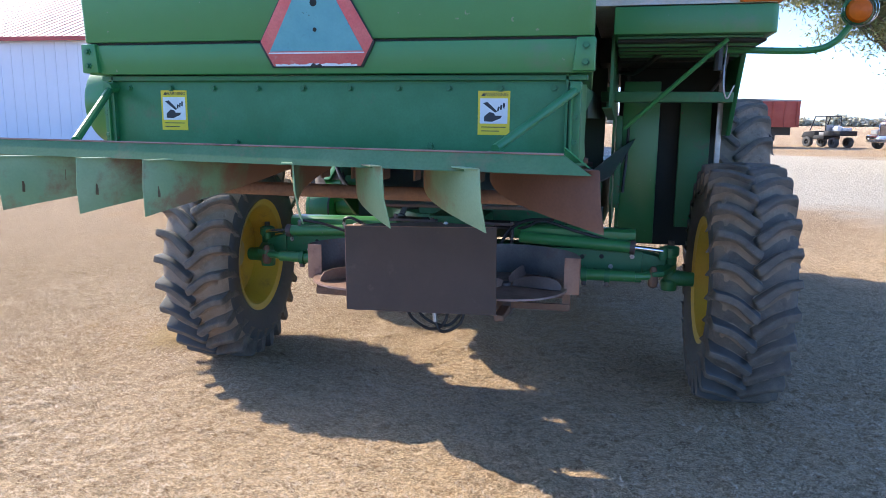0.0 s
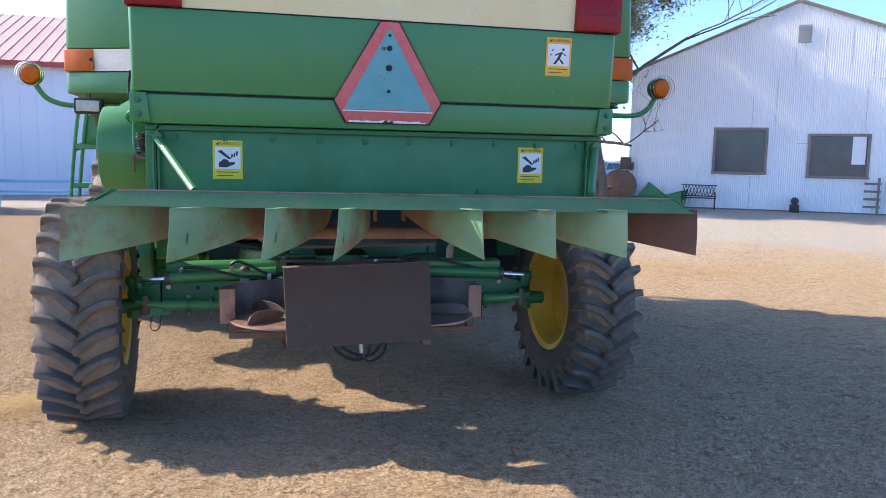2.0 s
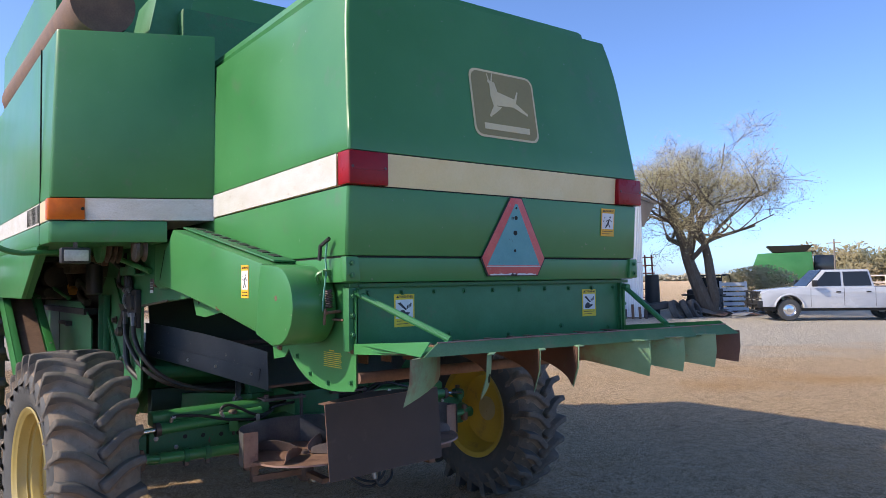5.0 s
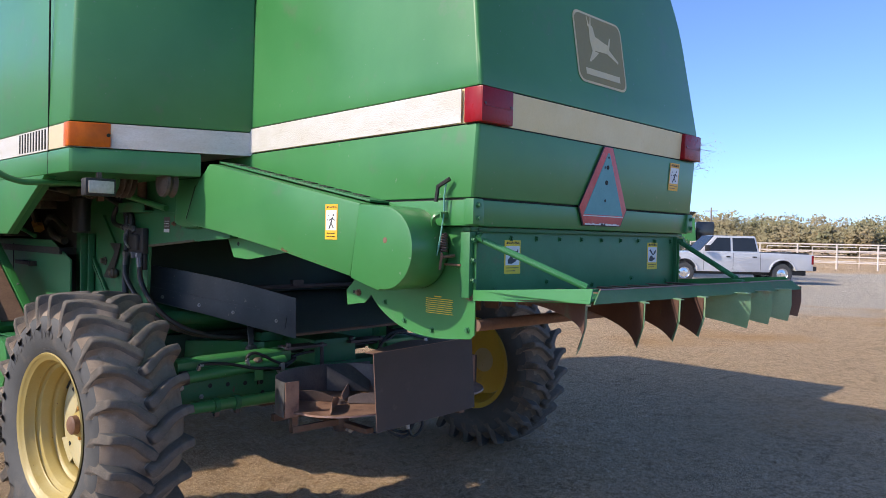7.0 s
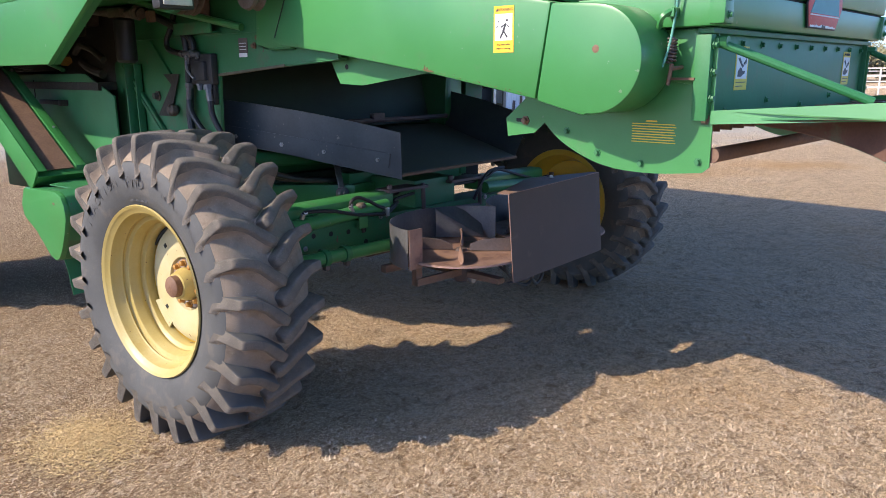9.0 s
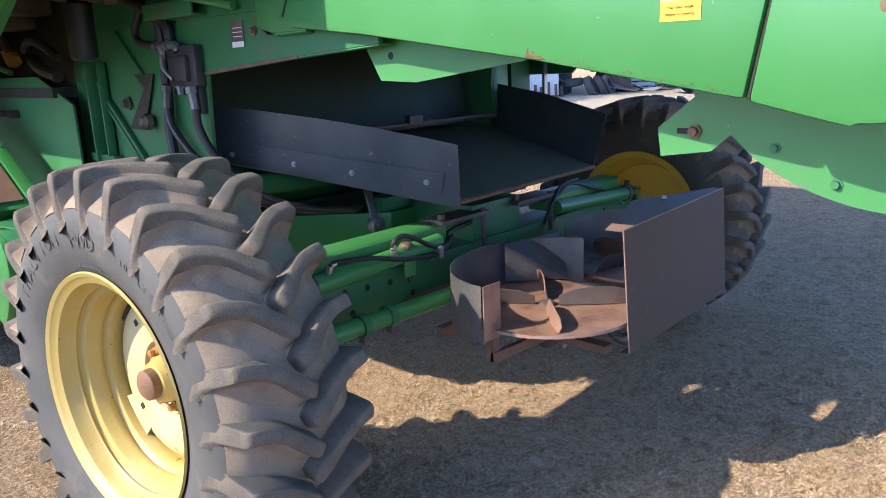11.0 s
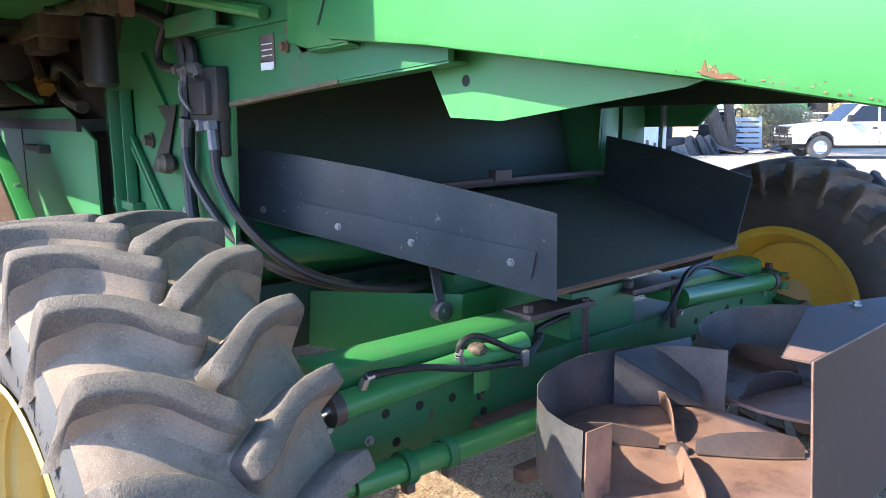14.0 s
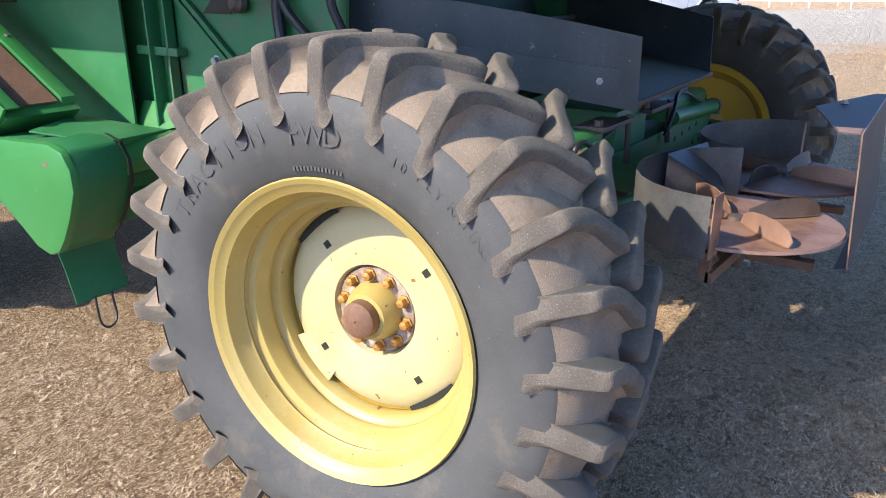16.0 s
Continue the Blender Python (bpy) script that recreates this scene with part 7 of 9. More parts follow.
# chaff spreader: two discs with bats in a sheet metal shroud
spz = 0.70
for sx in (-1, 1):
    cxs = -0.345 if sx < 0 else 0.415
    disc = cq("spreader_disc", RUST_PINK, combine, lambda bm: lathe(bm, [(spz, 0.001), (spz + 0.004, 0.12), (spz + 0.004, 0.335), (spz - 0.006, 0.338), (spz - 0.008, 0.12), (spz - 0.008, 0.001)], 44, 'z', (cxs, 4.56, 0)), 0, "round rusty spreader disc")
    for k in range(4):
        q = radians(90 * k + (35 if sx < 0 else 70))

        def bat(bm):
            rows = []
            for r0, h0, w0 in ((0.045, 0.030, 0.0), (0.10, 0.052, 0.002), (0.17, 0.062, 0.008), (0.24, 0.062, 0.020), (0.29, 0.048, 0.034), (0.31, 0.020, 0.040)):
                u, v = Vector((math.cos(q), math.sin(q), 0)), Vector((-math.sin(q), math.cos(q), 0))
                o = Vector((cxs, 4.56, spz + 0.006)) + u * r0 + v * w0
                rows.append([tuple(o + v * -0.012), tuple(o), tuple(o + v * 0.010 + Vector((0, 0, h0)))])
            strip(bm, rows, (math.sin(q) * 0.004, -math.cos(q) * 0.004, 0.002))
        cq("spreader_bat", STEEL_DARK if k % 2 else RUST_PINK, disc, bat, 0, "worn curved bat")
    cq("spreader_hub", STEEL_DARK, disc, lambda bm: (lathe(bm, [(spz, 0.03), (spz + 0.016, 0.028), (spz + 0.022, 0.014), (spz + 0.022, 0.001)], 14, 'z', (cxs, 4.56, 0)), lathe(bm, [(spz - 0.01, 0.055), (spz - 0.12, 0.055), (spz - 0.16, 0.03), (spz - 0.16, 0.001)], 14, 'z', (cxs, 4.56, 0))))

    def wall(bm):
        rows = []
        for k in range(13):
            q = radians(180 + 8 - k * 14.5) if sx < 0 else radians(-8 + k * 14.5)
            if k == 0:
                x, y = (cxs - 0.39, 4.555) if sx < 0 else (cxs + 0.40, 4.53)
            else:
                x, y = cxs + 0.392 * math.cos(q), 4.56 + 0.335 * math.sin(q)
            rows.append([(x, y, 0.873), (x, y, 0.675)])
        strip(bm, rows, (0, 0.003, 0))
    sh = cq("spreader_shroud", SHROUD, combine, wall, 0, "curved sheet metal shroud, worn bright outside")
    xo = -0.735 if sx < 0 else 0.815
    cq("shroud_lip", RUST_PINK, sh, lambda bm: slab(bm, [(xo, 4.548, 0.872), (xo - sx * 0.085, 4.544, 0.872), (xo - sx * 0.085, 4.544, 0.675), (xo, 4.548, 0.675)], (0, -0.004, 0)), 0.0, "rusty flat lip")
    cq("shroud_support", RUST, sh, lambda bm: (box(bm, min(xo - sx * 0.05, xo - sx * 0.09), max(xo - sx * 0.05, xo - sx * 0.09), 4.55, 4.58, 0.585, 0.68), slab(bm, [(xo - sx * 0.05, 4.54, 0.585), (xo - sx * 0.05, 4.54, 0.62), (xo - sx * 0.40, 4.52, 0.62), (xo - sx * 0.40, 4.52, 0.585)], (0, 0.02, 0))))
cq("shroud_divider", SHROUD, combine, lambda bm: (slab(bm, [(-0.235, 4.845, 0.872), (0.067, 4.785, 0.872), (-0.03, 4.675, 0.712)], (0, 0.003, 0.003)), slab(bm, [(-0.235, 4.845, 0.870), (-0.225, 4.85, 0.71), (-0.03, 4.675, 0.71)], (-0.003, 0, 0))), 0, "folded divider plate between the discs")
cq("spreader_frame", RUST, combine, lambda bm: (box(bm, -0.60, 0.70, 4.86, 4.90, 0.575, 0.615), box(bm, -0.36, -0.31, 4.30, 4.90, 0.57, 0.60), box(bm, 0.40, 0.45, 4.30, 4.90, 0.57, 0.60), box(bm, -0.60, -0.2, 5.0, 5.25, 0.64, 0.70)), 0.003)

# deflector plate hung behind the discs
defl = cq("deflector_plate", RUBBER_FLAP, combine, lambda bm: slab(bm, [(-0.380, 4.226, 1.036), (0.417, 4.222, 1.062), (0.428, 4.195, 0.628), (-0.364, 4.200, 0.602)], (0, 0.006, 0)), 0.0, "dark brown flat deflector plate")
cq("deflector_top_flange", STEEL_DARK, defl, lambda bm: slab(bm, [(-0.380, 4.232, 1.036), (0.417, 4.228, 1.062), (0.417, 4.268, 1.062), (0.02, 4.42, 1.052), (-0.388, 4.292, 1.036)], (0, 0, -0.004)), 0.0, "worn steel top flange")
cq("deflector_bottom_flange", STEEL_DARK, defl, lambda bm: slab(bm, [(-0.364, 4.202, 0.602), (0.428, 4.197, 0.628), (0.428, 4.235, 0.622), (-0.364, 4.240, 0.596)], (0, 0, -0.003)))
cq("deflector_edge", RUST_PINK, defl, lambda bm: (tube(bm, [(-0.380, 4.228, 1.037), (-0.364, 4.203, 0.602)], 0.003, 5), tube(bm, [(-0.380, 4.228, 1.037), (0.417, 4.225, 1.063)], 0.0025, 5)))
cq("flange_rust_corner", RUST_PINK, defl, lambda bm: slab(bm, [(-0.381, 4.234, 1.0365), (-0.30, 4.234, 1.039), (-0.31, 4.31, 1.039), (-0.387, 4.290, 1.0365)], (0, 0, 0.001)))
piece("bolt", BOLT_S, defl, cpose(0.13, 4.34, 1.054, -90))
for h in ([(-0.12, 4.46, 0.60), (-0.08, 4.43, 0.52), (0.02, 4.42, 0.465), (0.10, 4.43, 0.49), (0.13, 4.46, 0.60)], [(0.05, 4.42, 0.60), (0.06, 4.41, 0.52), (0.10, 4.40, 0.46), (0.19, 4.42, 0.50), (0.22, 4.46, 0.60)], [(-0.10, 4.50, 0.58), (0.0, 4.47, 0.50), (0.12, 4.46, 0.48), (0.20, 4.48, 0.56)]):
    cq("spreader_hose", BLACK, combine, lambda bm: tube(bm, curve_pts(h, 7), 0.008, 8), 0, "looping black hose")
cq("hose_coupling", STEEL, combine, lambda bm: tube(bm, [(0.055, 4.415, 0.57), (0.06, 4.41, 0.51)], 0.013, 8))
cq("hose_coupling", STEEL, combine, lambda bm: tube(bm, [(-0.31, 4.58, 0.56), (-0.31, 4.50, 0.55)], 0.02, 8))

# grain elevator boot ahead of the left rear wheel
def lift(y):
    return 0.92 + 0.56 * (y - 6.93)


el = cq("elevator_housing", GREEN, combine, lambda bm: slab(bm, [(-1.58, 6.95, lift(6.95)), (-1.58, 8.9, lift(8.9)), (-1.58, 8.9, lift(8.9) + 0.13), (-1.58, 6.82, lift(6.82) + 0.15)], (0.29, 0, 0)), 0.008, "slanting green elevator housing")
cq("elevator_top_sheet", RUST, el, lambda bm: slab(bm, [(-1.53, 6.86, lift(6.86) + 0.157), (-1.36, 6.86, lift(6.86) + 0.157), (-1.36, 8.85, lift(8.85) + 0.137), (-1.53, 8.85, lift(8.85) + 0.137)], (0, -0.003, 0.006)), 0, "rusty top sheet")
cq("elevator_rail", GREEN, el, lambda bm: (slab(bm, [(-1.592, 6.93, lift(6.93)), (-1.592, 8.9, lift(8.9)), (-1.592, 8.9, lift(8.9) + 0.19), (-1.592, 6.80, lift(6.80) + 0.20)], (0.012, 0, 0)), slab(bm, [(-1.592, 8.9, lift(8.9) + 0.19), (-1.592, 6.80, lift(6.80) + 0.20), (-1.535, 6.80, lift(6.80) + 0.20), (-1.535, 8.9, lift(8.9) + 0.19)], (0, 0, -0.006))), 0.003)
cq("elevator_rail", GREEN, el, lambda bm: slab(bm, [(-1.345, 6.86, lift(6.86) + 0.175), (-1.285, 6.86, lift(6.86) + 0.175), (-1.285, 8.9, lift(8.9) + 0.15), (-1.345, 8.9, lift(8.9) + 0.15)], (0, 0, -0.03)), 0.003)
for y in (7.25, 7.9):
    piece("bolt", BOLT_S, el, cpose(-1.31, y, lift(y) + 0.165, -60))
BOOT = [(7.05, 0.93), (6.54, 0.955), (6.46, 0.935), (6.42, 0.875), (6.418, 0.80), (6.47, 0.70), (6.53, 0.61), (6.585, 0.55), (6.65, 0.527), (6.73, 0.545), (6.91, 0.665), (7.10, 0.74), (7.12, 0.82)]
boot = cq("elevator_boot", GREEN_DIRTY, combine, lambda bm: slab(bm, [(-1.575, y, z) for y, z in BOOT], (0.185, 0, 0)), 0.012, "green rounded elevator boot")
cq("boot_cover", GREEN, boot, lambda bm: slab(bm, [(-1.605, y, z) for y, z in BOOT], (0.05, 0, 0)), 0.022, "bright green dented boot cover")
cq("boot_strap", BLACK, boot, lambda bm: strip(bm, [[(-1.395, y - 0.012, z + 0.004), (-1.382, y - 0.012, z + 0.004)] for y, z in BOOT[1:9]], (0, -0.004, 0)))
cq("boot_chip", RUST, boot, lambda bm: slab(bm, [(-1.6052, 6.58, 0.885), (-1.6052, 6.55, 0.89), (-1.6052, 6.545, 0.875), (-1.6052, 6.57, 0.872)], (-0.0006, 0, 0)))
cq("boot_housing", GREEN_DIRTY, combine, lambda bm: (box(bm, -1.38, -1.10, 6.60, 7.4, 0.595, 0.90), slab(bm, [(-1.38, 6.60, 0.72), (-1.10, 6.60, 0.72), (-1.10, 6.58, 0.70), (-1.38, 6.58, 0.70)], (0, 0, -0.012))), 0.006, "dusty green elevator base box")
cq("rail_platform", GREEN_OLD, combine, lambda bm: (slab(bm, [(-1.56, 6.72, 0.975), (-1.26, 6.92, 0.972), (-1.08, 6.60, 0.918), (-1.40, 6.525, 0.928)], (0, 0, -0.008)), slab(bm, [(-1.40, 6.525, 0.928), (-1.08, 6.60, 0.918), (-1.08, 6.62, 0.86), (-1.39, 6.55, 0.86)], (0, 0.006, 0))), 0.002, "faded green cover plate")
cq("back_plate", GREEN, combine, lambda bm: slab(bm, [(-1.03, 6.80, 1.01), (-1.03, 6.54, 1.015), (-1.03, 6.56, 0.93), (-1.10, 6.66, 0.90), (-1.08, 6.81, 0.905)], (0.008, 0, 0)))
cq("boot_flap", GREEN_DIRTY, combine, lambda bm: strip(bm, [[(-1.51, 6.78, 0.50), (-1.50, 6.765, 0.42), (-1.51, 6.70, 0.288)], [(-1.42, 6.77, 0.53), (-1.41, 6.75, 0.42), (-1.41, 6.69, 0.292)], [(-1.29, 6.755, 0.58), (-1.29, 6.74, 0.42), (-1.29, 6.685, 0.30)]], (0, 0.006, 0)), 0, "hanging curved green flap")
cq("hanging_wire", BLACK, combine, lambda bm: tube(bm, curve_pts([(-1.44, 6.69, 0.30), (-1.45, 6.66, 0.20), (-1.42, 6.65, 0.17), (-1.38, 6.66, 0.20), (-1.37, 6.69, 0.30)]), 0.005, 5))

# ladder and hand rails by the cab
lad = cq("access_ladder", GREEN, combine, lambda bm: [tube(bm, curve_pts([(x0, 8.6, 2.26), (x1, 8.58, 1.72), (x2, 8.55, 0.98)], 4), 0.019, 8) for x0, x1, x2 in ((-2.38, -2.45, -2.52), (-2.30, -2.37, -2.44))], 0, "green tube ladder with hand rails")
cq("ladder_rail", GREEN, lad, lambda bm: slab(bm, [(-2.22, 8.60, 1.86), (-2.17, 8.60, 1.86), (-2.26, 8.60, 0.97), (-2.31, 8.60, 0.97)], (0, 0.05, 0)), 0.004)
for x, z in ((-2.44, 1.68), (-2.47, 1.28), (-2.51, 0.96)):
    cq("ladder_step", GREEN, lad, lambda bm: slab(bm, [(x, 8.54, z), (x + 0.25, 8.54, z), (x + 0.25, 8.54, z + 0.05), (x, 8.54, z + 0.05)], (0, 0.22, 0)), 0.004)
cq("ladder_flap", BLACK, lad, lambda bm: (box(bm, -2.50, -2.38, 8.56, 8.58, 0.56, 0.96), box(bm, -2.36, -2.29, 8.62, 8.64, 0.62, 0.96)), 0, "hanging black rubber flap")
cq("platform_plate", GREEN, combine, lambda bm: slab(bm, [(-2.33, 8.6, 2.03), (-1.66, 8.6, 2.06), (-1.66, 8.6, 1.94), (-2.10, 8.6, 1.92), (-2.18, 8.6, 1.81), (-2.21, 8.6, 1.73), (-2.45, 8.6, 1.66), (-2.46, 8.6, 1.72), (-2.36, 8.6, 1.76)], (0, 0.05, 0)), 0.006, "green platform bracket")
for h in ([(-1.70, 8.6, 3.05), (-1.97, 8.6, 3.01), (-2.14, 8.6, 2.92), (-2.24, 8.6, 2.62), (-2.30, 8.6, 2.30), (-2.33, 8.6, 2.03)], [(-1.70, 8.75, 3.0), (-1.95, 8.75, 2.92), (-2.12, 8.72, 2.68), (-2.27, 8.68, 2.42), (-2.30, 8.66, 2.10)]):
    cq("hand_rail", GREEN, combine, lambda bm: tube(bm, curve_pts(h, 6), 0.019, 8), 0, "bent green hand rail")
cq("mirror", CAR_BLACK, combine, lambda bm: box(bm, -1.87, -1.70, 9.2, 9.26, 3.10, 3.50), 0.02)

# ---- trees ----
def tree(name, label, base, height, seed, spread, trunk_r, leaf_n, leaf_size, bare=0.0, lean=(0, 0), fork=1, clump=1.0, levels=4, stems=None, leaf=LEAF):
    """Tapered trunk and limbs by repeated forking, with leaf clumps on the outer twigs."""
    rnd = random.Random(seed)
    t = thing(name, label, "tree", pose(*base, 0))
    wood, tips = B(), []

    def grow(p, d, length, r, level):
        pts, rs = [p.copy()], [r]
        n = 5
        q = p.copy()
        dd = d.copy()
        for k in range(n):
            sg = 0.06 if level == 0 and stems else 0.13
            dd = (dd + Vector((rnd.gauss(0, sg), rnd.gauss(0, sg), rnd.gauss(0.03, 0.08)))).normalized()
            q = q + dd * length / n
            pts.append(q.copy())
            rs.append(r * (1 - 0.45 * (k + 1) / n))
        tube(wood, pts, rs, 8 if level < 2 else (5 if level < 3 else 3), False)
        if level >= levels - 2:
            tips.extend(pts[2:])
        if level >= levels:
            return
        for k in range(rnd.choice((3, 4)) if level else 4 + fork):
            at = rnd.uniform(0.45, 1.0) if level else rnd.uniform(0.58, 1.0)
            i = min(n - 1, int(at * n))
            o = pts[i].lerp(pts[i + 1], at * n - i)
            ax = Vector((rnd.gauss(0, 1), rnd.gauss(0, 1), rnd.gauss(0.15, 0.45))).normalized()
            nd = (dd * (0.75 if level else 0.5) + ax * spread).normalized()
            if stems and o.x + nd.x > 1.2 and o.z < 6.0:
                nd = Vector((-0.3 * nd.x, nd.y, nd.z + 0.3)).normalized()
            elif stems and o.x > 0.4:
                nd = Vector((nd.x, nd.y, max(nd.z, 0.35))).normalized()
            if stems and o.y + nd.y < -1.2 and o.z < 6.0:
                nd = Vector((nd.x, 0.4 * abs(nd.y), nd.z + 0.3)).normalized()
            grow(o, nd, length * rnd.uniform(0.52, 0.78), max(0.008, rs[i] * rnd.uniform(0.45, 0.65)), level + 1)
    for sx0, sy0, sl, sr in stems or ():
        grow(Vector((0, 0, -0.05)), Vector((sx0, sy0, 1)).normalized(), height * 0.42 * sl, trunk_r * sr, 0)
    for f in range(0 if stems else fork):
        d0 = Vector((lean[0] + (0.35 * (f - (fork - 1) / 2) * 2 if fork > 1 else 0), lean[1], 1)).normalized()
        grow(Vector((0, 0, -0.05)), d0, height * 0.42, trunk_r * (1 - 0.25 * f), 0)
    part("trunk", wood, BARK, t, "grey brown trunk and bare limbs")
    vs, fs = [], []
    for i in range(leaf_n):
        p = rnd.choice(tips)
        if noise.noise(p * 0.8 + Vector((seed, 0, 0))) < -0.25 + bare:
            continue
        c = p + Vector((rnd.gauss(0, 0.28), rnd.gauss(0, 0.28), rnd.gauss(-0.05, 0.28))) * clump
        if stems and (c.z < 3.3 + 1.2 * max(0, c.x) + 0.7 * max(0, -1 - c.y) or c.x > 4.2 - 0.9 * abs(noise.noise(c * 0.6))):
            continue
        a = Vector((rnd.gauss(0, 1), rnd.gauss(0, 1), rnd.gauss(0, 1))).normalized()
        b2 = a.orthogonal().normalized()
        s = leaf_size * rnd.uniform(0.5, 1.3)
        k = len(vs)
        vs += [c - a * s, c + b2 * s * 0.4, c + a * s, c - b2 * s * 0.4]
        fs.append((k, k + 1, k + 2, k + 3))
    if fs:
        me = bpy.data.meshes.new("crown")
        me.from_pydata([tuple(v) for v in vs], [], fs)
        me.materials.append(leaf)
        piece("crown", me, t, None, "thin olive and straw coloured autumn leaves")
    return t


tree("yard_tree", "leaning two-stemmed tree with thin olive autumn leaves", (12.05, 27.25, 0), 13.5, 5, 0.76, 0.30, 230000, 0.075, -0.75, (-0.05, 0), 2, 1.0, stems=[(-0.02, 0.0, 1.0, 0.85), (-0.62, -0.1, 0.8, 0.6)])
tree("yard_tree", "half bare spreading tree behind the shed", (27.5, 20.0, 0), 10.6, 8, 0.9, 0.36, 85000, 0.042, -0.15, (0.0, 0), 2, 0.8, 5, leaf=LEAF_PALE)
tree("yard_tree", "pale thin-leaved tree behind the shed roof", (30.5, 30.0, 0), 8.5, 12, 0.9, 0.25, 7000, 0.08, 0.1, (0, 0), 1, 1.1, leaf=LEAF_PALE)


def thicket(name, label, boxes, n, seed, size, material, loose=1.5, category="woods", crown=0.0):
    """Far woods as many small tilted leaf clumps, gathered in round crowns of uneven height or in one loose bank."""
    rnd = random.Random(seed)
    vs, fs = [], []
    for (x0, y0, x1, y1, h) in boxes:
        trees = []
        for k in range(int(math.hypot(x1 - x0, y1 - y0) / (crown * 0.42)) if crown else 0):
            u = rnd.random()
            ch = h * rnd.uniform(0.55, 1.05)
            trees.append((x0 + (x1 - x0) * u + rnd.gauss(0, 3), y0 + (y1 - y0) * u + rnd.gauss(0, 3), ch, crown * rnd.uniform(0.7, 1.2)))
        for i in range(n):
            if trees:
                tx, ty, ch, cr = rnd.choice(trees)
                d = Vector((rnd.gauss(0, 1), rnd.gauss(0, 1), rnd.gauss(0, 1))).normalized() * rnd.random() ** 0.4
                d *= 1 + 0.35 * noise.noise(d * 2.5 + Vector((tx, ty, 0)))
                c = Vector((tx + d.x * cr, ty + d.y * cr, max(0.1, ch * 0.56 + d.z * ch * 0.44)))
            else:
                u = rnd.random()
                x, y = x0 + (x1 - x0) * u + rnd.gauss(0, loose), y0 + (y1 - y0) * u + rnd.gauss(0, loose)
                top = h * (0.62 + 0.45 * noise.noise((x * 0.12, y * 0.12, seed)) + 0.18 * noise.noise((x * 0.5, y * 0.5, seed)))
                c = Vector((x, y, rnd.uniform(0, 1) ** 0.7 * top))
            a = Vector((rnd.gauss(0, 1), rnd.gauss(0, 1), rnd.gauss(0, 1))).normalized()
            b2 = a.orthogonal().normalized()
            s = size * rnd.uniform(0.5, 1.4)
            k = len(vs)
            vs += [tuple(c - a * s), tuple(c + b2 * s * 0.6), tuple(c + a * s), tuple(c - b2 * s * 0.6)]
            fs.append((k, k + 1, k + 2, k + 3))
    me = bpy.data.meshes.new(name)
    me.from_pydata(vs, [], fs)
    me.materials.append(material)
    return tagged(new(name, me), label, category, kind="stuff")


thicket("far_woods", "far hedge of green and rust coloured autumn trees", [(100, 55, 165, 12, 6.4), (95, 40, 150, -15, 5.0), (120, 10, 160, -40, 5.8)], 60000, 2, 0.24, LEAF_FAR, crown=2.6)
thicket("horizon_woods", "low olive line of woods on the horizon, paled for haze", [(-220, 330, 240, 300, 4.4), (240, 300, 420, 120, 4.6)], 36000, 5, 0.8, LEAF_HAZED)

thicket("brush", "dry grey olive brush under the yard tree", [(32.0, 21.8, 34.2, 20.2, 2.9)], 11000, 14, 0.06, LEAF_PALE, 0.7, "brush")


# ---- wheels for the vehicles ----
def road_wheel(parent, x, y, r, w, rim_material, rim=0.6, name="wheel"):
    bm = B()
    h = w / 2
    lathe(bm, [(-h * 0.9, r * rim), (-h, r * 0.8), (-h * 0.85, r * 0.97), (-h * 0.4, r), (h * 0.4, r), (h * 0.85, r * 0.97), (h, r * 0.8), (h * 0.9, r * rim)], 28, 'y')
    ty = piece(name, mesh_of(name, bm, RUBBER), parent, pose(x, y, r))
    bm = B()
    lathe(bm, [(-h * 0.9, r * rim), (-h * 0.8, r * rim * 0.94), (-h * 0.35, r * rim * 0.8), (-h * 0.45, r * rim * 0.35), (-h * 0.75, r * rim * 0.28), (-h * 0.75, 0.002)], 20, 'y')
    lathe(bm, [(h * 0.9, r * rim), (h * 0.8, r * rim * 0.94), (h * 0.35, r * rim * 0.8), (h * 0.45, r * rim * 0.35), (h * 0.75, r * rim * 0.28), (h * 0.75, 0.002)], 20, 'y')
    piece("rim", mesh_of("rim", bm, rim_material), ty)
    return ty


